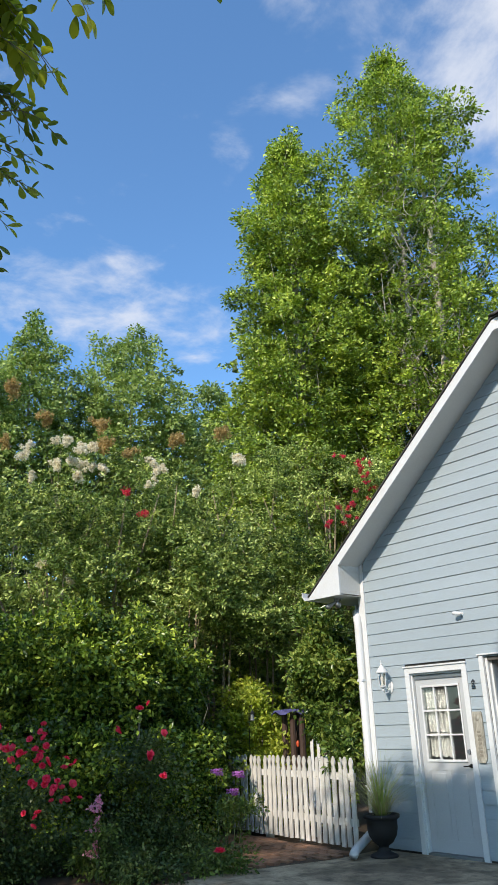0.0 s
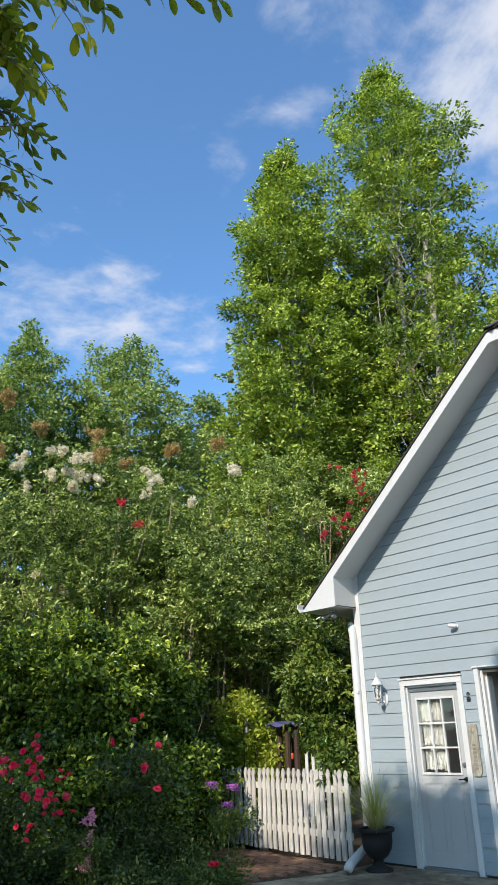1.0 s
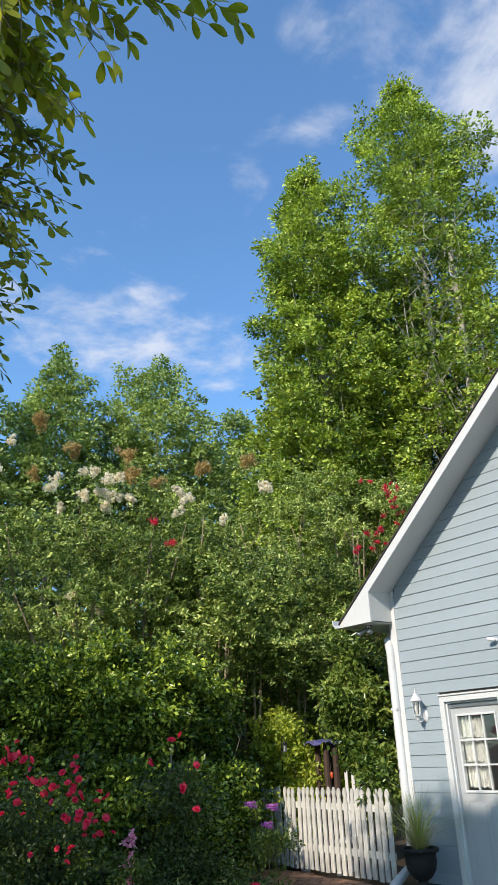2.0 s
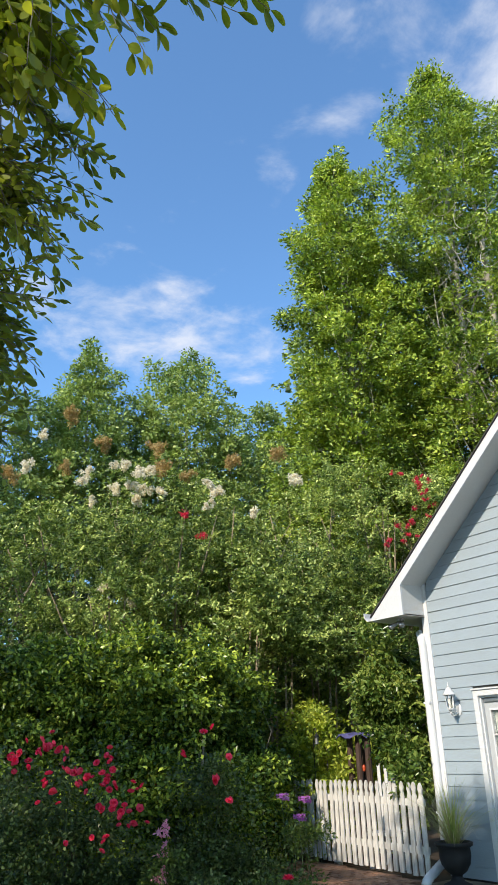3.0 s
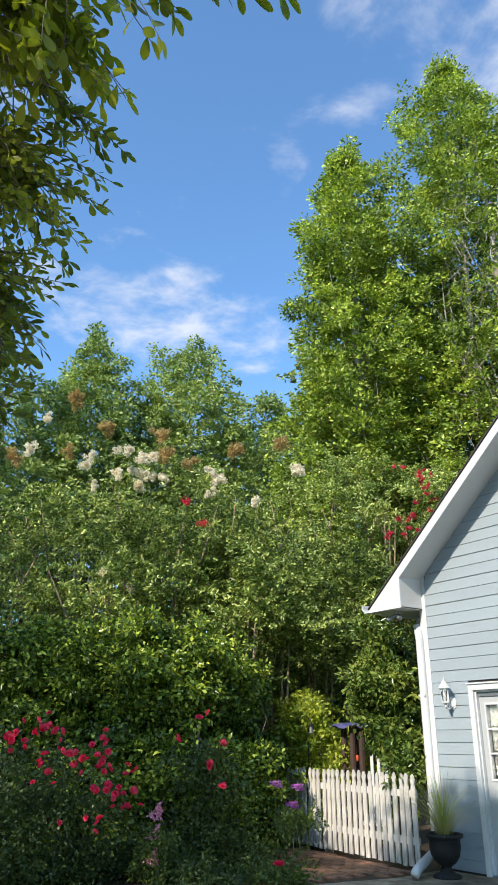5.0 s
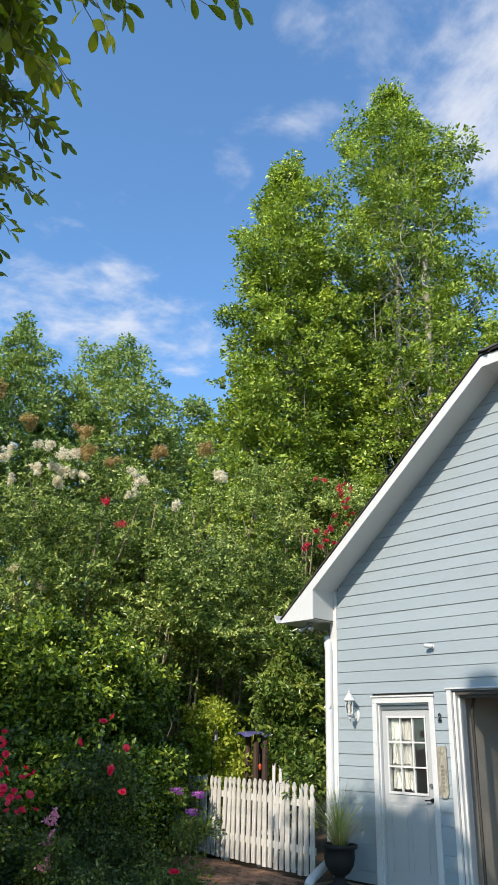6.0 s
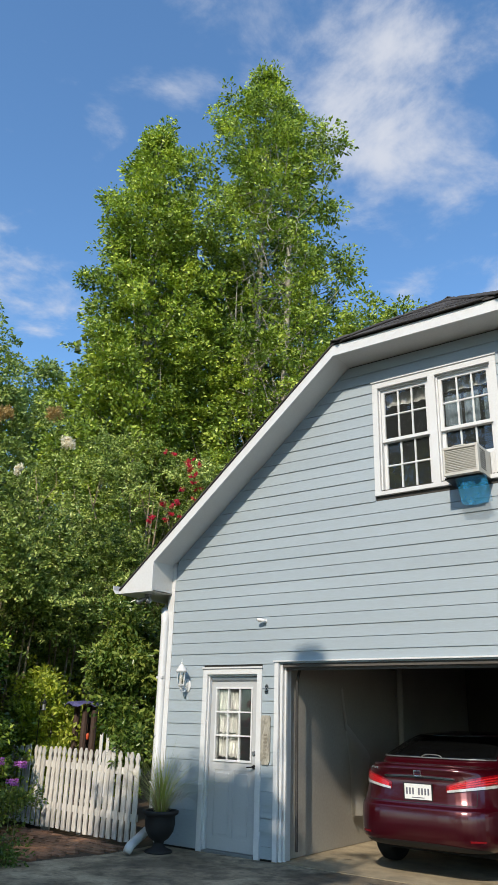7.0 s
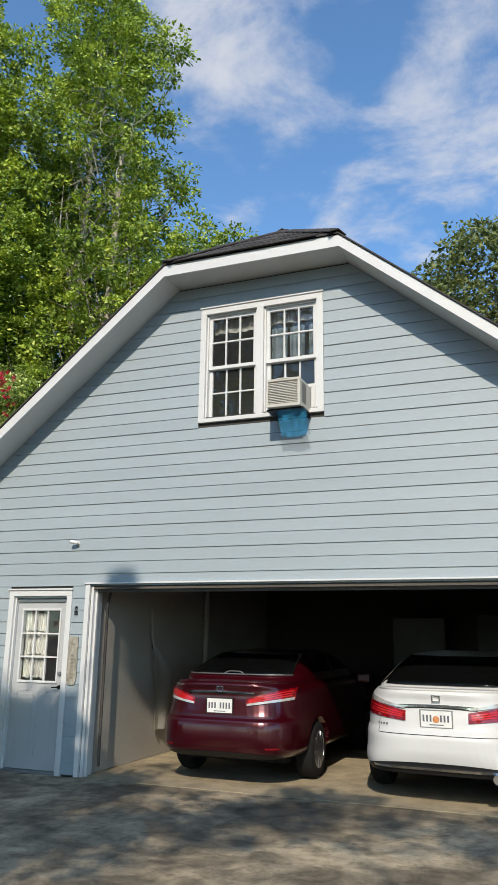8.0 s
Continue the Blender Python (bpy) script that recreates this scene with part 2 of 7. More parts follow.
def tube(bm, points, radii, sides=8, cap=True):
    """A round bar along a line of points, with a radius at each."""
    points = [Vector(p) for p in points]
    if isinstance(radii, (int, float)):
        radii = [radii] * len(points)
    rings = []
    for i, p in enumerate(points):
        d = (points[min(i + 1, len(points) - 1)] - points[max(i - 1, 0)]).normalized()
        u = d.cross(Vector((0.31, 0.17, 0.93)) if abs(d.z) < 0.9 else Vector((1, 0, 0))).normalized()
        w = d.cross(u)
        rings.append([bm.verts.new(p + radii[i] * (u * math.cos(a) + w * math.sin(a))) for a in (2 * math.pi * k / sides for k in range(sides))])
    for r, s in zip(rings, rings[1:]):
        for k in range(sides):
            bm.faces.new((r[k], r[(k + 1) % sides], s[(k + 1) % sides], s[k]))
    if cap:
        bm.faces.new(rings[0][::-1])
        bm.faces.new(rings[-1])
    return bm


def lathe(bm, profile, sides=32, centre=(0, 0, 0)):
    """A turned shape from (radius, height) pairs."""
    cx, cy, cz = centre
    rings = [[bm.verts.new((cx + r * math.cos(2 * math.pi * k / sides), cy + r * math.sin(2 * math.pi * k / sides), cz + z)) for k in range(sides)] for r, z in profile]
    for r, s in zip(rings, rings[1:]):
        for k in range(sides):
            bm.faces.new((r[k], r[(k + 1) % sides], s[(k + 1) % sides], s[k]))
    bm.faces.new(rings[0][::-1])
    bm.faces.new(rings[-1])
    return bm


def to_mesh(name, bm, mt, smooth=False):
    me = bpy.data.meshes.new(name)
    bm.to_mesh(me)
    bm.free()
    me.materials.append(mt)
    if smooth:
        me.shade_smooth()
    return me


def part(name, bm, mt, parent=None, label="", smooth=False):
    """Links a bmesh as one mesh object under a thing or a part."""
    ob = new(name, to_mesh(name, bm, mt, smooth))
    ob.parent = parent
    return tagged(ob, label)


def piece(name, me, parent, m):
    """One more object on a shared mesh, under its thing."""
    ob = new(name, me)
    ob.parent = parent
    ob.matrix_local = m
    return ob


def thing(name, label, category, at=(0, 0, 0), group="", kind="", turn=0.0):
    ob = new(name)
    ob.matrix_world = pose(*at, 0, 0, turn)
    ob.empty_display_size = 0.1
    return tagged(ob, label, category, group, kind)


def B():
    return bmesh.new()


# ---- foliage helpers ----
def fast_mesh(name, verts, faces, mt):
    """A mesh from arrays: faces all of one size."""
    me = bpy.data.meshes.new(name)
    k = faces.shape[1]
    me.vertices.add(len(verts)), me.loops.add(faces.size), me.polygons.add(len(faces))
    me.vertices.foreach_set("co", verts.astype(np.float32).ravel())
    me.loops.foreach_set("vertex_index", faces.astype(np.int32).ravel())
    me.polygons.foreach_set("loop_start", np.arange(0, faces.size, k, dtype=np.int32))
    me.update(calc_edges=True)
    me.materials.append(mt)
    return me


def unit(v):
    return v / np.maximum(np.linalg.norm(v, axis=1, keepdims=True), 1e-6)


def leaf_arrays(rng, spots, outward, length, width, droop=0.15, tidy=0.5, small=False):
    """Folded two-triangle blades at the spots (one triangle where small), standing out from their tuft and facing roughly upwards."""
    n = len(spots)
    along = outward * tidy * 1.6 + rng.normal(0, 0.5, (n, 3))
    along[:, 2] -= droop
    along = unit(along)
    nor = np.array([0.1, -0.25, 0.6]) + rng.normal(0, 0.55, (n, 3))
    side = unit(np.cross(nor, along))
    up = np.cross(along, side)
    ln = (length * rng.uniform(0.65, 1.25, n))[:, None]
    wd = (width * rng.uniform(0.7, 1.2, n))[:, None]
    if small:
        v = np.stack([spots - side * wd * 0.5, spots + along * ln * 0.9 + side * wd * 0.1, spots + side * wd * 0.5 + along * ln * 0.25], 1).reshape(-1, 3)
        return v, np.arange(3 * n).reshape(-1, 3)
    v = np.stack([spots, spots + along * ln * 0.5 - side * wd * 0.5 + up * wd * 0.16, spots + along * ln, spots + along * ln * 0.5 + side * wd * 0.5 + up * wd * 0.16], 1).reshape(-1, 3)
    i = np.arange(n)[:, None] * 4
    f = np.concatenate([i + [0, 2, 1], i + [0, 3, 2]], 1).reshape(-1, 3)
    return v, f


def column_tufts(rng, rows, count, inner=0.3, gap=0.12, grain=0.8):
    """Tuft middles in an upright crown given as rows of (height, radius, shift): lumpy outline, more tufts near the skin, with hollows between the boughs."""
    z_, r_, s_ = (np.array([r[k] for r in rows], float) for k in range(3))
    many = count * 3
    z = rng.uniform(z_[0], z_[-1], many * 2)
    r = np.interp(z, z_, r_)
    keep = rng.uniform(0, r_.max(), many * 2) < r + 0.05
    z, r = z[keep][:many], r[keep][:many]
    a = rng.uniform(0, 2 * math.pi, len(z))
    lump = np.array([noise.noise((math.cos(p) * 1.6, math.sin(p) * 1.6, q * 0.75)) + 0.5 * noise.noise((math.cos(p) * 4, math.sin(p) * 4, q * 1.9)) for p, q in zip(a, z)])
    rad = r * (inner + (1 - inner) * rng.uniform(0, 1, len(z)) ** 0.55) * (0.96 + 0.42 * lump)
    d = np.stack([np.cos(a), np.sin(a), 0.55 + 0 * a], 1)
    c = np.stack([np.cos(a) * rad + np.interp(z, z_, s_), np.sin(a) * rad, z + 0.25 * (rad - r)], 1)
    hole = np.array([noise.noise((p[0] * grain, p[1] * grain, p[2] * grain * 0.6)) for p in c])
    good = np.nonzero(hole < gap + rng.normal(0, 0.07, len(c)))[0][:count]
    return c[good], unit(d[good])


def tuft_leaves(rng, c, d, per, size, flat, length, width, droop=0.35):
    """Leaves spread over the upper dome of every tuft, hanging outwards like a loose umbrella."""
    n = len(c)
    sz = size * rng.uniform(0.6, 1.4, n)
    off = unit(rng.normal(0, 1, (n * per, 3))).reshape(n, per, 3)
    off[..., 2] = np.abs(off[..., 2]) * rng.uniform(-0.6, 1.0, (n, per))
    off = off * (rng.uniform(0.15, 1.0, (n, per, 1)) ** 0.5) * sz[:, None, None] * np.array([1, 1, flat]) + d[:, None] * sz[:, None, None] * 0.2
    spots = (c[:, None] + off).reshape(-1, 3)
    out = unit(off.reshape(-1, 3) + 0.4 * np.repeat(d, per, 0) * size)
    m = len(spots)
    along = out + rng.normal(0, 0.45, (m, 3))
    along[:, 2] -= droop
    along = unit(along)
    nor = np.array([0.12, -0.4, 0.6]) + out * 0.3 + rng.normal(0, 0.6, (m, 3))
    side = unit(np.cross(nor, along))
    up = np.cross(along, side)
    ln = (length * rng.uniform(0.6, 1.25, m))[:, None]
    wd = (width * rng.uniform(0.7, 1.2, m))[:, None]
    k = rng.uniform(0.35, 0.55, m)[:, None]
    v = np.stack([spots, spots + along * ln * k - side * wd * 0.5 + up * wd * 0.14, spots + along * ln - up * wd * 0.15, spots + along * ln * k + side * wd * 0.5 + up * wd * 0.14], 1).reshape(-1, 3)
    i = np.arange(m)[:, None] * 4
    return v, np.concatenate([i + [0, 2, 1], i + [0, 3, 2]], 1).reshape(-1, 3)


def column_tree(name, label, at, stems, rows, spurs, leaf_mt, bark_mt, seed, tufts, per, size, length, width, branches, r_branch, flat=0.55, inner=0.3, gap=0.12, grain=0.8, window=None, vines=0, ragged=0):
    """An upright tree: trunks, rising limbs out to the tufts, and a crown built of leafy tufts. spurs: single boughs (x, y, z, radius) that stand out of it; window: a thin place (x, y, z, radius) that lets the trunks show."""
    rng = np.random.default_rng(seed)
    ob = thing(name, label, "tree", at, GROUPS.get(name, ""))
    c, d = column_tufts(rng, rows, tufts, inner, gap, grain)
    tips = list(spurs)
    for k in range(ragged):
        # single bough ends that reach past the outline
        z, a = rng.uniform(rows[0][0], rows[-1][0]), rng.uniform(0, 6.28)
        r = float(np.interp(z, [q[0] for q in rows], [q[1] for q in rows])) * rng.uniform(0.98, 1.2)
        tips.append((math.cos(a) * r + float(np.interp(z, [q[0] for q in rows], [q[2] for q in rows])), math.sin(a) * r, z + rng.uniform(0, 0.4), rng.uniform(0.2, 0.42)))
    for x, y, z, r in tips:
        n = int(26 * r * r / (size * size) * 0.12) + 6
        q = unit(rng.normal(0, 1, (n, 3)))
        c = np.concatenate([c, np.array([x, y, z]) + q * r * rng.uniform(0.2, 1.0, (n, 1)) ** 0.6 * np.array([1, 1, 0.9])])
        d = np.concatenate([d, unit(q + np.array([0, 0, 0.5]))])
    if window:
        far = np.linalg.norm((c - np.array(window[:3])) / np.array(window[3:]), axis=1)
        keep = rng.uniform(0, 1, len(c)) < np.clip(far - 0.15, 0.12, 1.0)
        c, d = c[keep], d[keep]
    v, f = tuft_leaves(rng, c, d, per, size, flat, length, width)
    crown = new("crown", fast_mesh("crown", v, f, leaf_mt))
    crown.parent = ob
    bm = B()
    for s in stems:
        pts = [p[:3] for p in s]
        tube(bm, pts, [p[3] for p in s], 9)
        low = pts[0][2] + 0.3 * (pts[-1][2] - pts[0][2]) if len(stems) == 1 else pts[0][2]
        limbs(bm, rng, pts, [p for p in c if p[2] > low], branches // len(stems), r_branch)
    for k in range(vines):
        # bare twigs curling down beside the trunks
        p = Vector((window[0] + rng.normal(0, 0.5), window[1] + rng.normal(0, 0.3), window[2] + rng.uniform(-1.0, 1.0) * window[5]))
        a, turn, pts = rng.uniform(0, 6.28), rng.normal(0, 0.35), []
        for q in range(11):
            pts.append(p.copy())
            a += turn
            p = p + Vector((math.cos(a) * 0.16, -0.03, math.sin(a) * 0.16 - 0.03))
        tube(bm, pts, [0.016 - 0.0012 * q for q in range(11)], 4, cap=False)
    part("trunk", bm, bark_mt, ob, smooth=True)
    return ob


def clumps_in(rng, lobes, count, shell=0.55):
    """Clump middles spread through rounded lobes (x, y, z, rx, ry, rz), more of them near the skin."""
    lobes = np.array(lobes, float)
    vol = lobes[:, 3] * lobes[:, 4] * lobes[:, 5]
    pick = rng.choice(len(lobes), count, p=vol / vol.sum())
    d = unit(rng.normal(0, 1, (count, 3)))
    r = (shell + (1 - shell) * rng.uniform(0, 1, count) ** 0.7)[:, None]
    return lobes[pick, :3] + d * r * lobes[pick, 3:], d


def crown_mesh(name, rng, lobes, clumps, per, spread, length, width, mt, flat=0.75, tidy=0.5, shell=0.55, floor=None, bough=6, reach=1.5, spray=False, small=False):
    """Leaves in tufts, tufts gathered on boughs with gaps between; or leaves in two rows along arching sprays."""
    n = max(4, clumps // bough)
    c0, d0 = clumps_in(rng, lobes, n, shell)
    own = rng.integers(0, n, clumps)
    c = c0[own] + rng.normal(0, 0.6, (clumps, 3)) * spread * reach * np.array([1, 1, 0.6])
    d = unit(d0[own] + rng.normal(0, 0.45, (clumps, 3)))
    size = spread * rng.uniform(0.6, 1.35, clumps)
    if spray:
        way = unit(d * np.array([1, 1, 0.4]) + np.array([0, 0, 0.75]) + rng.normal(0, 0.3, (clumps, 3)))
        u = np.linspace(0.08, 1, per // 2)
        path = c[:, None] + (way[:, None] * u[:, None] - np.array([0, 0, 0.42]) * (u ** 2)[:, None]) * (size * 2.2)[:, None, None]
        side = unit(np.cross(way, np.array([0.05, -0.45, 0.9]) + rng.normal(0, 0.35, (clumps, 3))))
        spots = np.concatenate([path, path], 1).reshape(-1, 3)
        out = np.concatenate([side[:, None] + way[:, None] * 0.5 + 0 * path, -side[:, None] + way[:, None] * 0.5 + 0 * path], 1).reshape(-1, 3)
    else:
        off = unit(rng.normal(0, 1, (clumps * per, 3))).reshape(clumps, per, 3) * (rng.uniform(0.05, 1.1, (clumps, per, 1)) ** 0.6) * size[:, None, None] * np.array([1, 1, flat])
        spots = (c[:, None] + off).reshape(-1, 3)
        out = unit((off + d[:, None] * size[:, None, None] * 0.25).reshape(-1, 3))
    if floor is not None:
        keep = spots[:, 2] > floor
        spots, out = spots[keep], out[keep]
    v, f = leaf_arrays(rng, spots, out, length, width, tidy=tidy, small=small)
    return fast_mesh(name, v, f, mt), c


def limbs(bm, rng, root, clump_points, count, r0, bend=0.25, sides=5, low=0.25):
    """Branches from a stem line (list of points) out to some of the clumps."""
    root = [Vector(p) for p in root]
    pick = rng.choice(len(clump_points), min(count, len(clump_points)), replace=False)
    for i in pick:
        end = Vector(clump_points[i])
        best = min((k for k in range(1, len(root))), key=lambda k: (root[k] - end).length + 0.8 * max(0, root[k].z - end.z + 0.35 * (root[k].xy - end.xy).length))
        f = rng.uniform(0.1, 0.9)
        a = root[best - 1].lerp(root[best], f)
        mid = a.lerp(end, 0.5) + Vector((rng.normal(0, 1), rng.normal(0, 1), rng.normal(0, 0.5))) * bend * (end - a).length * 0.3 - Vector((0, 0, 0.08 * (end - a).length))
        q1, q2 = a.lerp(mid, 0.5) + Vector((0, 0, 0.02)), mid.lerp(end, 0.5)
        r = r0 * rng.uniform(0.6, 1.1) * min(1.0, (end - a).length / 3 + 0.3)
        tube(bm, (a, q1, mid, q2, end), (r, r * 0.8, r * 0.6, r * 0.4, r * 0.12), sides, cap=False)


GROUPS = {"crape_myrtle": "row of crape myrtles", "hedge_shrub": "evergreen hedge row", "evergreen_shrub": "evergreens behind the myrtles", "far_tree": "trees beyond the garden", "tall_tree": "tall trees behind the garage",
          "yard_shrub": "shrubs in the back yard", "rose_bush": "rose bushes before the hedge", "bed_plant": "plants in the garden bed", "shade_tree": "trees along the driveway"}


def tree(name, label, at, stems, lobes, leaf_mt, bark_mt, seed, clumps, per, spread, length, width, branches, r_branch, kind="tree", shell=0.55, floor=None, flat=0.75, tidy=0.5, bough=6, reach=1.5, spray=False, small=False):
    """Tapered stems with limbs, and a crown of separate leaves. stems: lists of (x, y, z, r) from the base up, seen from the foot."""
    rng = np.random.default_rng(seed)
    ob = thing(name, label, kind, at, GROUPS.get(name, ""))
    me, c = crown_mesh("crown", rng, lobes, clumps, per, spread, length, width, leaf_mt, flat, tidy, shell, floor, bough, reach, spray, small)
    crown = new("crown", me)
    crown.parent = ob
    bm = B()
    share = max(1, branches // max(1, len(stems)))
    for s in stems:
        pts = [p[:3] for p in s]
        tube(bm, pts, [p[3] for p in s], 9)
        if branches:
            near = [p for p in c if p[2] > pts[0][2]]
            near.sort(key=lambda p: min((Vector(p).xy - Vector(q).xy).length for q in pts))
            limbs(bm, rng, pts, near[: max(4, int(len(near) / max(1, len(stems)) * 1.6))], share, r_branch)
    if stems:
        part("trunk", bm, bark_mt, ob, smooth=True)
    else:
        bm.free()
    return ob

# ---- ground ----
g = B()
prism(g, ((-3000, -3000), (3000, -3000), (3000, 3000), (-3000, 3000)), -0.3, -0.03, "z")
tagged(part("ground", g, M_SOIL), "dark garden soil with leaf litter", "ground", kind="structure")

g = B()
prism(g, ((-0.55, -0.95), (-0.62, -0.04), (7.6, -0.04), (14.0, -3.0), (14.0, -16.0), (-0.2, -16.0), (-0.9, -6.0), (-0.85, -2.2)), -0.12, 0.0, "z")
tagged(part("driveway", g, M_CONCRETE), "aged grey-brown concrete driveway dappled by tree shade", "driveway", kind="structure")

g = B()
box(g, 1.12, 6.32, -0.034, 6.4, -0.12, 0.006)
tagged(part("garage_floor", g, M_SLAB), "worn tan concrete garage floor slab", "floor", kind="structure")

# ---- the garage building ----
XL, XR, XC, SLOPE = -0.66, 7.36, 3.35, 0.836
CLIP, OVER, DEPTH = 1.115, 0.45, 9.5


def roof_z(x):
    return 7.002 - SLOPE * abs(x - XC)


def gable_z(x):
    """Underside of the soffit, where the front wall ends."""
    return min(5.935, roof_z(x) - 0.14)


OPENINGS = ((0.076, 0.865, 0.0, 2.048), (1.19, 6.26, 0.0, 2.16), (2.632, 4.082, 4.175, 5.525))

wall = thing("wall_front", "pale blue-grey lap-sided gable wall of a garage", "wall", kind="structure")


def wall_core():
    """The sheathing behind the boards: solid blocks round the openings."""
    bm = B()
    xs = [XL, 0.076, 0.865, 1.19, 2.235, 2.632, 4.082, 4.465, 6.26, XR]
    for x0, x1 in zip(xs, xs[1:]):
        cuts = sorted({0.0, *[z for o in OPENINGS if o[0] < (x0 + x1) / 2 < o[1] for z in o[2:]]})
        tops = (gable_z(x0), gable_z(x1))
        for z0, z1 in zip(cuts, cuts[1:] + [None]):
            if any(o[0] < (x0 + x1) / 2 < o[1] and o[2] <= z0 < o[3] for o in OPENINGS):
                continue
            hi = tops if z1 is None else (z1, z1)
            prism(bm, ((x0, z0), (x1, z0), (x1, hi[1]), (x0, hi[0])), 0.004, 0.14)
    part("sheathing", bm, M_DARKWALL, wall)


wall_core()


def roof():
    """Gable roof with a clipped front: two slopes, the small front hip, boxed eaves, rakes and gutters."""
    ob = thing("roof", "dark asphalt-shingle roof with clipped gable and white rakes", "roof", kind="structure")
    bm = B()
    t = 0.02
    xe0, xe1 = -1.24, 2 * XC + 1.24
    hip_y = -OVER + 1.3
    for s in (-1, 1):
        xe, xk = XC + s * (XC + 1.24), XC + s * CLIP
        quad = [(xe, -OVER - 0.02, roof_z(xe)), (xk, -OVER - 0.02, roof_z(xk)), (XC, hip_y, roof_z(XC)), (XC, DEPTH, roof_z(XC)), (xe, DEPTH, roof_z(xe))]
        lo = [bm.verts.new(p) for p in quad]
        hi = [bm.verts.new((p[0], p[1], p[2] + t)) for p in quad]
        bm.faces.new(lo), bm.faces.new(hi[::-1])
        for i in range(5):
            bm.faces.new((lo[i], lo[(i + 1) % 5], hi[(i + 1) % 5], hi[i]))
    zk = roof_z(XC + CLIP)
    tri = [(XC - CLIP, -OVER - 0.02, zk), (XC + CLIP, -OVER - 0.02, zk), (XC, hip_y, roof_z(XC))]
    lo, hi = [bm.verts.new(p) for p in tri], [bm.verts.new((p[0], p[1], p[2] + t)) for p in tri]
    bm.faces.new(lo), bm.faces.new(hi[::-1])
    for i in range(3):
        bm.faces.new((lo[i], lo[(i + 1) % 3], hi[(i + 1) % 3], hi[i]))
    bmesh.ops.recalc_face_normals(bm, faces=bm.faces)
    part("decking", bm, M_SHINGLE, ob)
    # rake boards, drawn along the slopes and across the clipped front
    h, bot = 0.15, 3.125
    for s in (-1, 1):
        def X(d):
            return XC + s * d
        bm = B()
        prism(bm, ((X(4.6), bot), (X(4.0 - 0.02), bot), (X(3.98), 7.002 - SLOPE * 3.98 - h), (X(CLIP), zk - h), (X(CLIP), zk - 0.004), (X(4.6), 7.002 - SLOPE * 4.6 - 0.004)), -OVER, -OVER + 0.03)
        part("rake_board", bm, M_WHITE, ob, "white painted rake board with boxed foot")
        # sloping soffit behind the rake
        bm = B()
        quad = [(X(3.98), 7.002 - SLOPE * 3.98 - h), (X(CLIP), zk - h)]
        prism(bm, ((quad[0][0], quad[0][1] + 0.012), (quad[1][0], quad[1][1] + 0.012), (quad[1][0], quad[1][1] + 0.03), (quad[0][0], quad[0][1] + 0.03)), -OVER + 0.03, 0.004)
        part("rake_soffit", bm, M_SOFFIT, ob)
        bm = B()
        box(bm, *sorted((X(3.98), X(3.995))), -OVER + 0.03, -0.02, bot, 7.002 - SLOPE * 3.98 - h + 0.02)
        part("return_side", bm, M_SOFFIT, ob)
        bm = B()
        box(bm, *sorted((X(3.98), X(4.59))), -OVER + 0.03, DEPTH, bot + 0.004, bot + 0.018)
        part("eave_soffit", bm, M_SOFFIT, ob)
        # gutter: an open trough with a rolled lip along the eave
        bm = B()
        gz = 7.002 - SLOPE * 4.6 + 0.07
        prof = ((X(4.6), gz - 0.1), (X(4.66), gz - 0.1), (X(4.71), gz - 0.05), (X(4.72), gz + 0.02), (X(4.705), gz + 0.02), (X(4.695), gz - 0.045), (X(4.655), gz - 0.09), (X(4.6), gz - 0.09))
        prism(bm, prof, -OVER - 0.01, DEPTH)
        part("gutter", bm, M_WHITE, ob, "white metal gutter")
    bm = B()
    box(bm, XC - CLIP, XC + CLIP, -OVER, -OVER + 0.03, zk - h, zk - 0.004)
    part("fascia", bm, M_WHITE, ob, "white painted fascia")
    bm = B()
    box(bm, XC - CLIP, XC + CLIP, -OVER + 0.03, 0.004, zk - h + 0.012, zk - h + 0.03)
    part("soffit", bm, M_SOFFIT, ob)
    return ob


roof_ob = roof()


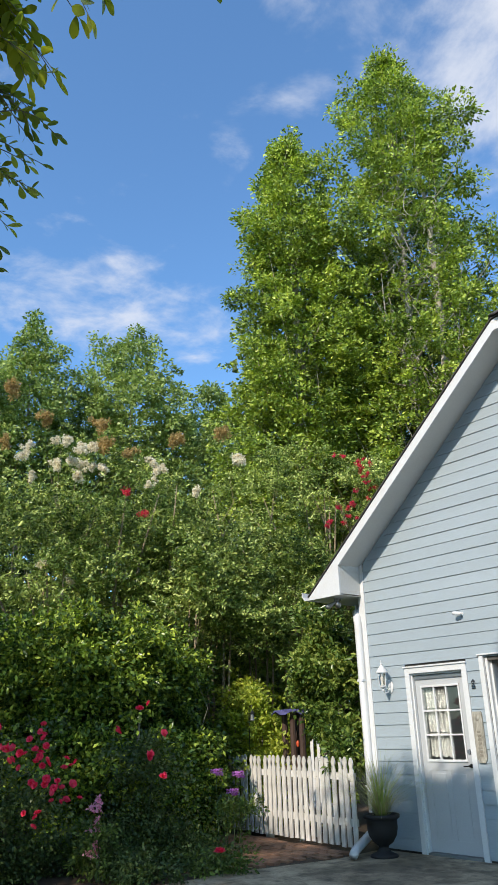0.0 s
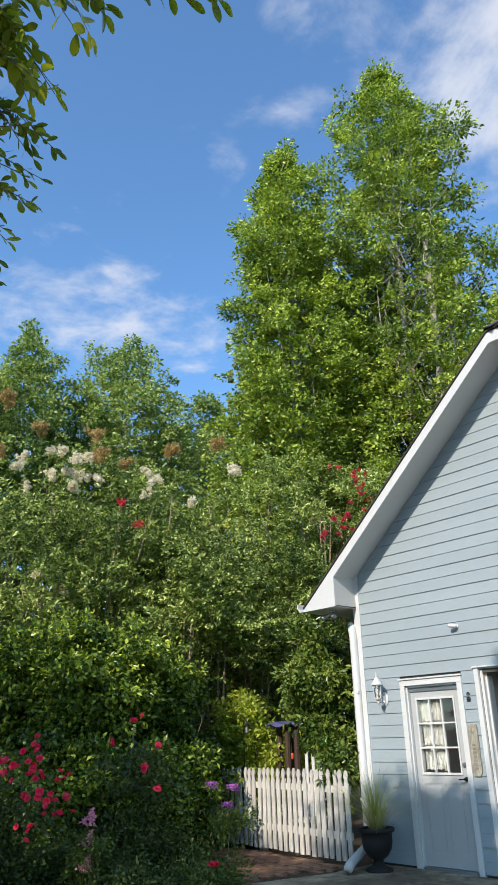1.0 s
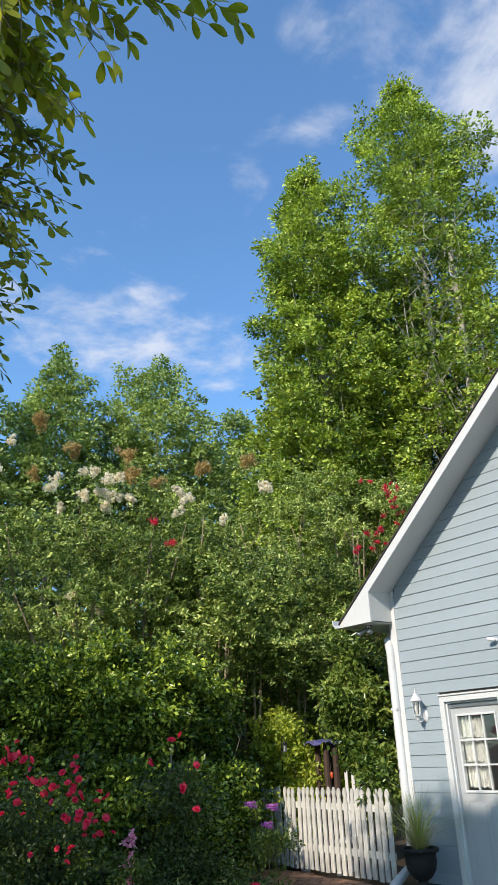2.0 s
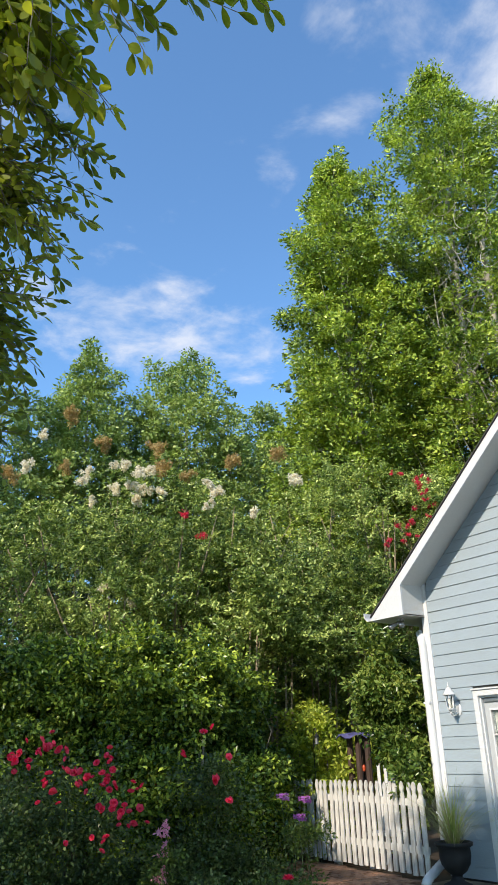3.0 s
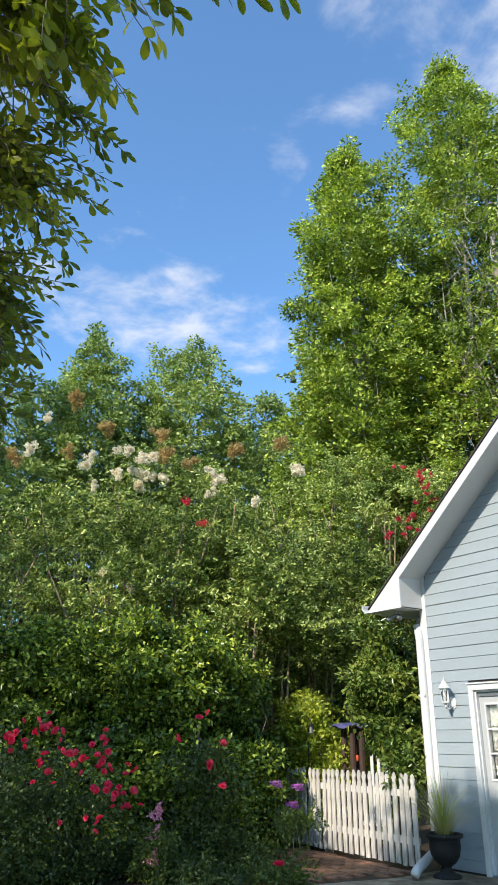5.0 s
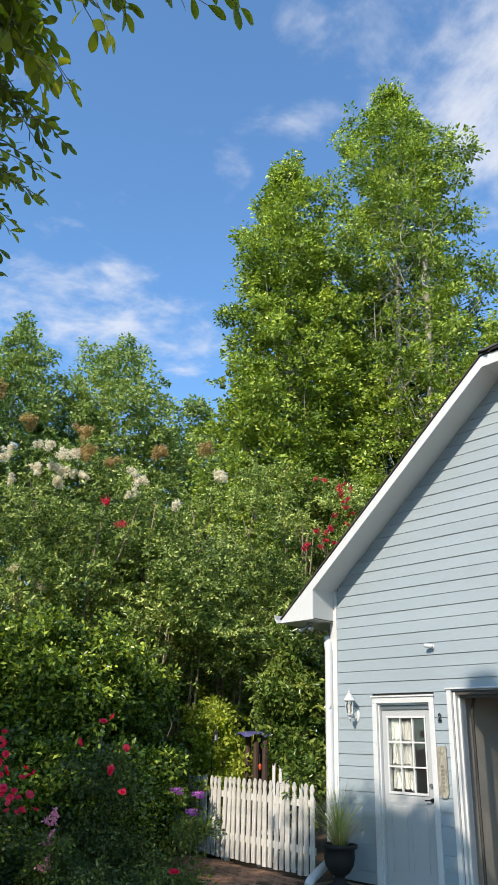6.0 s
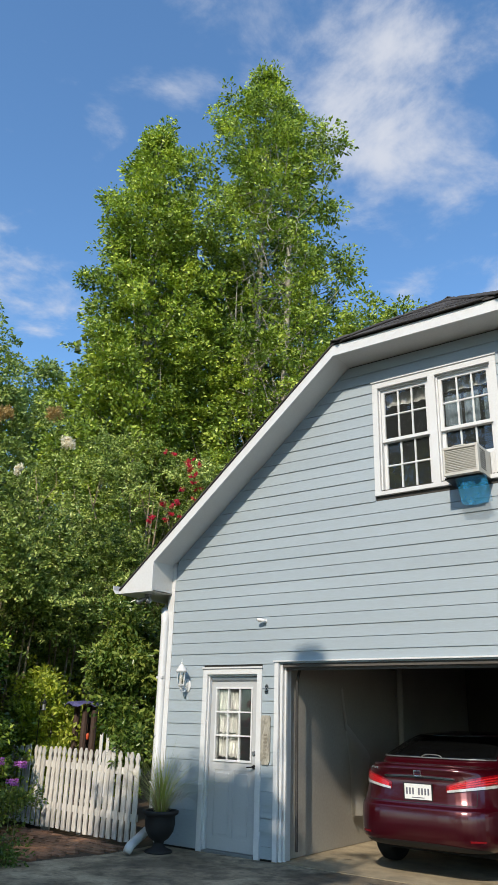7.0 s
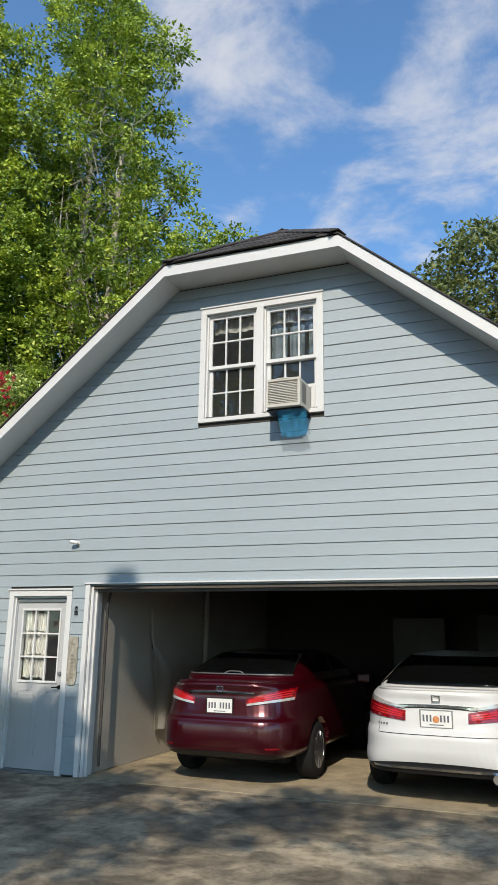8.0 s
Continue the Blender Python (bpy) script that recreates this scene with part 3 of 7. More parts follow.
def shell():
    """Side, back and inner walls, ceilings."""
    bm = B()
    box(bm, XL, XL + 0.14, 0.142, DEPTH - 0.3, 0, 3.4)
    tagged(part("wall_west", bm, M_SIDING), "blue-grey sided side wall", "wall", kind="structure")
    bm = B()
    box(bm, XR - 0.14, XR, 0.142, DEPTH - 0.3, 0, 3.4)
    tagged(part("wall_east", bm, M_SIDING), "blue-grey sided side wall", "wall", kind="structure")
    bm = B()
    prism(bm, ((XL, 0), (XR, 0), (XR, 3.4), (XC, 6.78), (XL, 3.4)), DEPTH - 0.3, DEPTH - 0.16)
    tagged(part("wall_back", bm, M_SIDING), "blue-grey sided back wall", "wall", kind="structure")
    bm = B()
    box(bm, 1.1, 1.2, 0.142, 6.3, 0.012, 2.5)
    tagged(part("wall_garage_left", bm, M_DRYWALL), "bare plasterboard side wall of the garage", "wall", kind="structure")
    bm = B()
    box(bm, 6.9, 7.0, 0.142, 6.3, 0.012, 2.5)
    tagged(part("wall_garage_right", bm, M_DARKWALL), "side wall of the garage coloured dark for shade", "wall", kind="structure")
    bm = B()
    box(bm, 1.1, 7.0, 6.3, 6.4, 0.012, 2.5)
    tagged(part("wall_garage_back", bm, M_DARKWALL), "back wall of the garage coloured dark for shade", "wall", kind="structure")
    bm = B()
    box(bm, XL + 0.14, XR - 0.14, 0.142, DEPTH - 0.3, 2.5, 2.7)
    tagged(part("ceiling", bm, M_DARKWALL), "garage ceiling coloured dark for shade", "ceiling", kind="structure")
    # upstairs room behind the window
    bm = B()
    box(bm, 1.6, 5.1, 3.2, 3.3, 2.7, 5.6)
    tagged(part("wall_upstairs", bm, M_DARKWALL), "back wall of the upstairs room coloured dark for shade", "wall", kind="structure")


shell()


def trim(name, x0, x1, z0, z1, w, y0=-0.032, y1=0.004, bottom=False, label="white painted casing", parent=None):
    """A casing round an opening: outer limits and board width."""
    for n, b in (("casing", (x0, x0 + w, z0, z1 - w)), ("casing", (x1 - w, x1, z0, z1 - w)), ("casing", (x0, x1, z1 - w, z1))):
        bm = B()
        box(bm, b[0], b[1], y0, y1, b[2], b[3], 0.004)
        part(n, bm, M_WHITE, parent)
    # drip cap
    bm = B()
    box(bm, x0 - 0.012, x1 + 0.012, y0 - 0.016, y1, z1 + 0.001, z1 + 0.02, 0.003)
    part("drip_cap", bm, M_WHITE, parent)


# corner board
bm = B()
box(bm, XL - 0.012, XL + 0.085, -0.03, 0.0, 0.02, 3.575, 0.004)
box(bm, XL - 0.03, XL - 0.003, -0.03, 0.09, 0.02, 3.12, 0.004)
tagged(part("corner_trim", bm, M_WHITE), "white painted corner board", "trim", kind="structure")

# garage doorway: casing, jambs, header
gd = thing("garage_doorway", "wide open garage doorway with white casing", "doorway", kind="structure")
for b, mt in (((1.125, 1.185, -0.032, 0.004, 0.0, 2.185), M_WHITE), ((6.265, 6.325, -0.032, 0.004, 0.0, 2.185), M_WHITE), ((1.187, 6.263, -0.012, 0.004, 2.204, 2.238), M_SIDING), ((1.113, 6.337, -0.048, 0.004, 2.186, 2.203), M_WHITE), ((1.187, 6.263, -0.012, 0.004, 2.161, 2.185), M_JAMB)):
    bm = B()
    box(bm, *b, 0.003)
    part("casing", bm, mt, gd, "weathered grey-brown head board" if mt is M_JAMB else "")
for b in ((1.19, 1.225, 0.002, 0.2, 0.0, 2.16), (6.225, 6.26, 0.002, 0.2, 0.0, 2.16), (1.225, 6.225, 0.002, 0.2, 2.125, 2.16)):
    bm = B()
    box(bm, *b, 0.003)
    part("jamb", bm, M_WHITE if b[1] < 1.3 or b[0] > 6 else M_JAMB, gd)
for b in ((1.225, 1.25, 0.05, 0.085, 0.0, 2.125), (6.2, 6.225, 0.05, 0.085, 0.0, 2.125), (1.25, 6.2, 0.05, 0.085, 2.09, 2.125)):
    bm = B()
    box(bm, *b, 0.003)
    part("stop_moulding", bm, M_JAMB if b[1] - b[0] > 1 else M_WHITE, gd)

# ---- trees and shrubs ----
EYE = (6.44, -8.02, 1.5)


def spot(az, dist):
    """Ground place at a bearing (degrees left of straight ahead) and a distance from where the camera stands."""
    a = radians(az)
    return (EYE[0] - dist * math.sin(a), EYE[1] + dist * math.cos(a), -0.03)


# two tall trees behind the garage
column_tree("tall_tree", "tall airy green tree with pale forking trunks", spot(35.0, 21), [
        [(-0.5, 0.3, 0, 0.24), (-0.35, 0.2, 5, 0.2), (-0.45, 0, 10, 0.15), (-0.3, 0.1, 15, 0.10), (-0.1, 0, 20, 0.05), (0.0, 0, 23.0, 0.015)],
        [(0.5, 0.0, 0, 0.22), (0.5, 0.1, 6, 0.18), (0.75, 0.1, 11, 0.13), (0.9, 0, 16, 0.08), (0.7, 0, 20, 0.03)]],
     [(4.0, 2.2, 0.2), (7.0, 2.8, 0.0), (10.0, 2.6, 0.1), (13.0, 2.4, 0.2), (15.0, 2.1, 0.1), (17.0, 1.8, 0.1), (19.0, 1.7, 0.1), (20.3, 1.7, 0.1), (21.4, 1.4, 0.0), (22.2, 0.95, 0.0), (22.9, 0.5, 0.0), (23.5, 0.12, 0.0)],
     [(2.3, 0.3, 19.7, 0.6), (2.1, 0.2, 18.6, 0.5), (2.35, 0.4, 14.5, 0.7), (2.8, 0.3, 14.9, 0.4), (3.3, 0.6, 12.9, 0.8), (4.3, 0.8, 12.6, 0.6), (2.6, 0.4, 11.0, 1.2)],
     M_LEAF_TALL, M_PALEBARK, 11, 3900, 30, 0.27, 0.14, 0.076, 130, 0.045, flat=0.8, inner=0.15, gap=0.1, grain=1.2, ragged=45, window=(0.7, -1.1, 14.2, 1.3, 1.6, 3.6), vines=26)
column_tree("tall_tree", "tall green tree with dense bright leaves", spot(45.2, 20.5), [
        [(0, 0, 0, 0.27), (0.1, 0.1, 6, 0.2), (0, 0, 12, 0.13), (0.1, 0, 19.8, 0.03)]],
     [(3.0, 1.7, 0.1), (6.0, 2.3, 0.0), (9.0, 2.3, 0.0), (11.0, 2.1, 0.1), (13.0, 1.95, 0.1), (15.0, 1.75, 0.15), (16.4, 1.55, 0.15), (17.4, 1.15, 0.2), (18.4, 0.8, 0.15), (19.2, 0.5, 0.0), (20.0, 0.12, 0.0)],
     [(-1.5, 0.2, 16.5, 0.5), (-1.95, 0.2, 12.6, 0.5), (1.6, 0.3, 18.2, 0.7), (1.5, 0.4, 16.5, 1.2), (-1.8, 0.2, 9.6, 0.9)],
     M_LEAF_TALL, M_PALEBARK, 12, 3500, 30, 0.27, 0.14, 0.076, 70, 0.032, flat=0.8, inner=0.15, gap=0.12, grain=1.2, ragged=40)
# farther trees
for az, d, rows, tufts, sd in (
        (67.4, 25.7, ((8.0, 2.1, 0), (11.0, 1.75, 0), (13.0, 1.35, 0), (14.3, 0.9, 0), (15.2, 0.35, 0), (15.7, 0.05, 0)), 900, 21),
        (59.3, 26.7, ((8.0, 2.3, 0), (11.0, 2.25, 0), (13.0, 2.1, 0), (14.4, 1.6, 0), (15.3, 0.9, 0), (15.9, 0.1, 0)), 1000, 22),
        (62.6, 28, ((8.0, 2.2, 0), (11.0, 2.0, 0), (12.8, 1.3, 0), (13.6, 0.2, 0)), 500, 26),
        (52.9, 30, ((9.0, 1.6, 0), (13.0, 1.3, 0), (14.6, 0.9, 0), (15.4, 0.3, 0)), 420, 23),
        (74, 25, ((7.0, 2.6, 0), (10.0, 2.5, 0), (12.5, 1.7, 0), (13.6, 0.3, 0)), 600, 24),
        (55.6, 27, ((7.0, 2.4, 0), (10.0, 2.2, 0), (11.8, 1.5, 0), (12.6, 0.3, 0)), 480, 25)):
    h = rows[-1][0]
    column_tree("far_tree", "distant rounded green tree in full leaf", spot(az, d), [[(0, 0, 0, 0.2), (0.1, 0, h * 0.4, 0.12), (0, 0, h * 0.93, 0.02)]], rows, (),
                M_LEAF_FAR, M_PALEBARK, sd, int(tufts * 1.15), 26, 0.31, 0.15, 0.095, 24, 0.02, flat=0.95, inner=0.15, gap=0.9, ragged=10)
for az, d, h, w, sd in ((27.0, 27, 17.0, 0.9, 31), (24.6, 28, 17.4, 0.9, 32), (30, 25, 15.5, 2.2, 33), (2.0, 30, 18.6, 3.4, 34), (-7, 31, 18.6, 4.2, 35), (8.4, 32, 17.0, 1.7, 36)):
    column_tree("far_tree", "distant dark green tree behind the garage roof", spot(az, d), [[(0, 0, 0, 0.24), (0.1, 0, h * 0.4, 0.16), (0, 0, h * 0.9, 0.03)]],
                [(h * 0.5, w, 0), (h - 4.5, w * 1.1, 0), (h - 2.4, w * 0.95, 0), (h - 1.0, w * 0.6, 0), (h, 0.15, 0)], (),
                M_LEAF_FAR if az > 20 else M_LEAF_OAK, M_BARK, sd, 340 if az > 20 else 950, 24, 0.34 if az > 20 else 0.5, 0.16 if az > 20 else 0.25, 0.10 if az > 20 else 0.16, 14, 0.03, flat=0.9, inner=0.2, gap=0.9)


# crape myrtles: many stems fanning up, rounded heads
def myrtle(az, d, h, w, sd, label, clumps=880):
    rng = np.random.default_rng(sd)
    stems = []
    for k in range(8):
        a, q = rng.uniform(0, 6.28), rng.uniform(0.35, 0.9) * w
        x, y = math.cos(a), math.sin(a)
        stems.append([(0.15 * x, 0.15 * y, 0, 0.04), (0.35 * q * x, 0.35 * q * y, h * 0.35, 0.032), (0.7 * q * x, 0.7 * q * y, h * 0.65, 0.022), (q * x, q * y, h * 0.8, 0.006)])
    return tree("crape_myrtle", label, spot(az, d), stems,
                [(0, 0, h - 1.2, w * 0.75, w * 0.75, 1.3), (-w * 0.35, 0.1, h - 2.4, w * 0.8, w * 0.8, 1.5), (w * 0.4, -0.1, h - 2.6, w * 0.75, w * 0.8, 1.5), (0, 0, h - 4.0, w * 0.9, w * 0.9, 1.5)],
                M_LEAF_MYRTLE, M_STEM, sd, clumps, 32, 0.28, 0.08, 0.038, 40, 0.012, "shrub", tidy=0.6, shell=0.5, bough=16, reach=1.35, spray=True)


MYRTLES = [myrtle(*a) for a in (
    (75, 14.5, 6.4, 1.9, 41, "tall crape myrtle with pale green leaves"), (67.5, 15, 7.0, 2.1, 42, "tall crape myrtle with creamy white panicles"),
    (61, 14.5, 6.9, 2.0, 43, "tall crape myrtle with white and faded panicles"), (56.8, 15, 7.2, 1.9, 44, "tall crape myrtle with a few red blooms"),
    (49.8, 17.6, 8.2, 2.2, 45, "tall leafy crape myrtle with arching stems"), (44, 17.5, 8.0, 2.2, 46, "tall crape myrtle with red panicles beside the roof"),
    (39, 18.5, 8.0, 2.2, 47, "tall crape myrtle with red panicles behind the roof"), (60.8, 14.0, 4.9, 1.4, 48, "leafy crape myrtle in part shade"), (64, 13.6, 5.2, 1.7, 49, "leafy crape myrtle with slender pale stems"), (48, 19.5, 6.0, 2.4, 50, "leafy crape myrtle at the back of the yard", 620), (43.5, 19, 6.0, 2.2, 40, "leafy crape myrtle at the back of the yard", 620))]


for az, d, z, w, sd in ((52.4, 13.9, 3.7, 1.0, 115), (49.2, 14.5, 3.9, 1.1, 116), (55.0, 13.2, 3.6, 0.9, 117), (46.6, 14.7, 3.8, 0.9, 118)):
    MYRTLES.append(tree("crape_myrtle", "leafy crape myrtle with bare lower stems behind the fence", spot(az, d), [[(0.08 * k, 0.05 * k, 0, 0.03), (0.14 * k, 0, z * 0.5, 0.024), (0.22 * k, 0, z, 0.01)] for k in (-2, -1, 1, 2)],
                [(0, 0, z, w, w * 0.9, 0.75), (-0.3, 0.1, z + 0.7, w * 0.9, w * 0.9, 0.6), (0.4, 0, z - 0.6, w * 0.7, w * 0.8, 0.5)], M_LEAF_MYRTLE, M_STEM, sd, 420, 30, 0.26, 0.08, 0.038, 16, 0.01, "shrub", tidy=0.6, shell=0.4, bough=12, reach=1.2, spray=True))


# dark evergreen hedge in front of them
def hedge(az, d, h, w, sd, mt=M_LEAF_HEDGE, label="dense dark evergreen shrub with sunlit top"):
    return tree("hedge_shrub", label, spot(az, d), [[(0, 0, 0, 0.05), (0.05, 0, h * 0.4, 0.03), (0, 0.1, h * 0.6, 0.01)], [(0.2, 0.2, 0, 0.04), (0.3, 0.2, h * 0.3, 0.03), (0.4, 0.2, h * 0.55, 0.01)]],
                [(0, 0, h - w * 0.6, w * 0.85, w * 0.85, w * 0.6), (-0.3, 0, h * 0.55, w, w, h * 0.36), (0.25, 0.1, h * 0.3, w * 0.95, w, h * 0.3)],
                mt, M_BARK, sd, 740, 34, 0.17, 0.082, 0.05, 12, 0.01, "shrub", shell=0.62, floor=0.02, bough=6, flat=0.6)


for a in ((57.7, 12.0, 2.9, 0.6, 51), (55.9, 11.9, 2.55, 0.46, 68), (55.2, 12.6, 2.5, 0.4, 119), (59.9, 11.2, 3.25, 0.85, 52), (63, 11.4, 3.2, 0.95, 53), (68, 11.6, 3.1, 1.0, 54), (73.5, 11.8, 3.3, 1.05, 55)):
    hedge(*a)

# darker evergreens closing the back of the yard
for az, d, h, w, sd in ((51.3, 16.6, 3.3, 0.9, 120), (48.3, 17.0, 3.4, 0.9, 121), (51.5, 20.5, 5.2, 1.6, 56), (47.5, 21, 5.4, 1.7, 57), (43.5, 21, 5.2, 1.6, 58), (56.5, 18.2, 4.8, 1.6, 59), (62.5, 17.2, 4.6, 1.6, 74), (69, 17, 4.6, 1.6, 75)):
    tree("evergreen_shrub", "dark evergreen shrub behind the crape myrtles", spot(az, d), [[(0, 0, 0, 0.07), (0.05, 0, h * 0.4, 0.05), (0, 0.1, h * 0.7, 0.01)]],
         [(0, 0, h * 0.7, w * 0.9, w * 0.9, h * 0.3), (-0.2, 0, h * 0.35, w, w, h * 0.35)], M_LEAF_UNDER, M_BARK, sd, 290, 20, 0.3, 0.12, 0.07, 8, 0.02, "shrub", floor=0.02)

# glossy evergreen at the corner of the house
tree("camellia", "tall glossy evergreen shrub beside the house corner", (-1.78, 0.22, -0.03), [[(0, 0, 0, 0.04), (0.05, 0, 1.5, 0.03), (0, 0, 2.9, 0.01)], [(0.2, 0, 0, 0.03), (0.3, 0, 1.4, 0.02), (0.4, 0, 2.4, 0.008)]],
     [(-0.1, 0, 2.75, 0.38, 0.4, 0.4), (0.1, 0, 2.25, 0.55, 0.5, 0.5), (0.25, 0, 1.75, 0.4, 0.4, 0.45), (0.5, 0, 1.3, 0.22, 0.3, 0.4)], M_LEAF_GLOSS, M_BARK, 61, 400, 30, 0.16, 0.098, 0.046, 20, 0.01, "shrub", bough=4, reach=0.7)
tree("camellia_shoot", "low glossy shrub hanging over the fence top", (-1.2, -0.02, -0.03), [[(0, 0, 0, 0.02), (0, -0.1, 1.0, 0.01)]],
     [(0, -0.12, 1.12, 0.27, 0.22, 0.24)], M_LEAF_GLOSS, M_BARK, 60, 40, 36, 0.12, 0.078, 0.04, 8, 0.006, "shrub")
# yellow-green shrubs in the sunny yard beyond the fence
for az, d, h, w, sd in ((48.2, 12.8, 1.75, 0.4, 62), (49.3, 12.9, 1.9, 0.42, 63), (50.4, 13.2, 2.0, 0.42, 64), (46.4, 13.2, 1.65, 0.4, 65), (49.6, 13.7, 2.3, 0.45, 66), (51.2, 13.6, 2.0, 0.4, 69)):
    tree("yard_shrub", "sunlit yellow-green shrub in the back yard", spot(az, d), [[(0, 0, 0, 0.03), (0, 0, h * 0.8, 0.01)]],
         [(0, 0, h * 0.6, w, w, h * 0.45), (0.2, 0, h * 0.3, w, w, h * 0.3)], M_LEAF_YELLOW, M_BARK, sd, 200, 26, 0.15, 0.08, 0.05, 8, 0.008, "shrub", floor=0.02, shell=0.75, flat=0.5)

# trees along the drive, out of view, that shade it
tree("shade_tree", "spreading tree shading the driveway", (3.9, -13.4, -0.03), [[(0, 0, 0, 0.2), (0.1, 0, 3, 0.16), (0, 0.3, 6.5, 0.06)]],
     [(-0.5, 0.2, 7.62, 2.3, 2.4, 1.94), (-0.9, 1.5, 7.85, 1.6, 1.7, 1.08)], M_LEAF_NEAR, M_BARK, 71, 330, 80, 0.40, 0.12, 0.07, 40, 0.04)
tree("shade_tree", "light-crowned tree shading the driveway", (10.2, -14.2, -0.03), [[(0, 0, 0, 0.2), (0.1, 0, 3, 0.16), (0, 0.3, 6.5, 0.06)]],
     [(-2, 2.95, 7.97, 2.2, 0.6, 0.54), (-4, 2.95, 7.74, 0.9, 0.7, 0.54)], M_LEAF_NEAR, M_BARK, 72, 120, 34, 0.2, 0.12, 0.07, 30, 0.02, bough=3, reach=2.0)
tree("shade_tree", "slender leafy tree shading the side door", (3.35, -12.2, -0.03), [[(0, 0, 0, 0.1), (0.05, 0, 4, 0.07), (0.1, 0, 8.5, 0.02)]],
     [(0, 0, 8.43, 0.85, 1, 1.24), (-0.5, 0, 9.47, 0.4, 0.5, 0.97), (0, 0, 6.47, 1, 1.1, 1.51)], M_LEAF_NEAR, M_BARK, 76, 300, 60, 0.24, 0.12, 0.07, 16, 0.02, bough=2, reach=0.8)
tree("shade_tree", "bushy tree shading the garden bed", (-2.0, -12.4, -0.03), [[(0, 0, 0, 0.18), (0.1, 0, 3, 0.14), (0, 0.3, 6.0, 0.05)]],
     [(-0.4, 0.3, 7.2, 3.2, 2.2, 2), (0.2, 0, 5.08, 3.4, 2.2, 1.84)], M_LEAF_NEAR, M_BARK, 73, 560, 60, 0.42, 0.12, 0.07, 40, 0.04)

tree("shade_tree", "narrow pointed tree beside the driveway", (4.54, -12.2, -0.03), [[(-1.1, 0, 0, 0.05), (-1.1, 0, 8.4, 0.03), (-0.4, 0, 10.3, 0.018), (0, 0, 11.05, 0.01)]],
     [(0, 0, 11.17, 0.14, 0.16, 0.14)], M_LEAF_NEAR, M_BARK, 88, 22, 30, 0.1, 0.1, 0.06, 10, 0.008, bough=1, reach=0.12)

# unseen woods added beyond the drive: mirrored in the panes, blocking sky light
for x, y, h, w, sd in ((-6, -25, 22, 3.6, 37), (-12, -26, 23, 3.8, 38), (0.5, -28, 14.5, 3.6, 39), (6.5, -26, 12.5, 3.8, 77), (12.5, -26, 12.5, 3.8, 78), (19, -23, 21, 4.0, 79), (20, -15, 21, 4.0, 80), (19, -8, 20, 4.0, 84), (17, -1, 18, 3.8, 85), (-13, -18, 20, 3.8, 86), (-15, -10, 19, 3.8, 87), ):
    tree("far_tree", "unseen tall leafy tree added beyond the driveway", (x, y, -0.03), [[(0, 0, 0, 0.26), (0.1, 0, h * 0.5, 0.18), (0, 0, h * 0.95, 0.04)]],
         [(0, 0, h - 2.2, w * 0.8, w * 0.8, 2.2), (0, 0, h - 5, w, w, 3.0), (0.4, 0, h - 9.0, w * 1.1, w, 4.0)], M_LEAF_DARK, M_BARK, sd, 110, 28, 1.0, 0.44, 0.31, 10, 0.04)

# dim woods that close the view behind the tall trees
for az, d, h, w, sd in ((38, 25.5, 19.0, 2.6, 89), (43.6, 25.5, 18.5, 2.5, 90), (33, 26, 18.0, 2.5, 94), (48.0, 26, 14.0, 1.7, 95), (1.0, 34, 17.0, 3.4, 96), (54, 31, 11.0, 2.2, 110), (60, 32, 11.0, 2.4, 111), (66, 31, 12.0, 2.4, 112), (71, 30, 12.5, 2.4, 113), (75.5, 29, 12.5, 2.4, 114)):
    column_tree("far_tree", "dim woodland tree behind the tall trees", spot(az, d), [[(0, 0, 0, 0.26), (0.1, 0, h * 0.5, 0.18), (0, 0, h * 0.9, 0.04)]],
                [(1.0, w, 0), (h * 0.5, w * 1.15, 0), (h - 3, w, 0), (h - 1, w * 0.5, 0), (h, 0.2, 0)], (), M_LEAF_DARK, M_BARK, sd, 600 if h > 17 else 420, 12, 0.5, 0.32, 0.22, 14, 0.03, flat=0.8, inner=0.1, gap=0.9)

# ---- doors and windows ----
M_DARK = material("black_metal", (0.02, 0.02, 0.022), 0.4, 0.6, grain=0.2, scale=20, fine=80, bump=0.05)
M_LACE = material("white_lace_curtain", (0.42, 0.42, 0.41), 0.9, grain=0.25, scale=12, fine=120, bump=0.4, stretch=(6, 1, 0.3))
# dark base that stands for the unlit rooms behind the glass
M_ROOM = material("room_wall_darkened_for_shade", (0.10, 0.095, 0.09), 0.9, grain=0.15, scale=2, fine=20, bump=0.05)
M_CHROME = material("bright_chrome", (0.75, 0.76, 0.78), 0.12, 1.0, grain=0.05, scale=10, fine=60, bump=0.0)
M_BLUEFILM = material("blue_plastic_film", (0.06, 0.42, 0.80), 0.25, grain=0.45, scale=7, fine=40, bump=0.3)
M_BLUEFILM.node_tree.nodes["Principled BSDF"].inputs["Alpha"].default_value = 0.42
M_ACWHITE = material("off_white_plastic", (0.52, 0.505, 0.46), 0.5, grain=0.1, scale=6, fine=60, bump=0.03)
M_GREYMETAL = material("grey_metal", (0.32, 0.33, 0.34), 0.45, 0.8, grain=0.1, scale=10, fine=80, bump=0.05)

door = thing("door_1", "closed pale panel door with nine-pane glazed top", "door", (0.004, 0, -0.012), kind="structure")
door.scale.x = 1.03
trim("d", 0.0, 0.906, 0.0, 2.13, 0.07, parent=door)
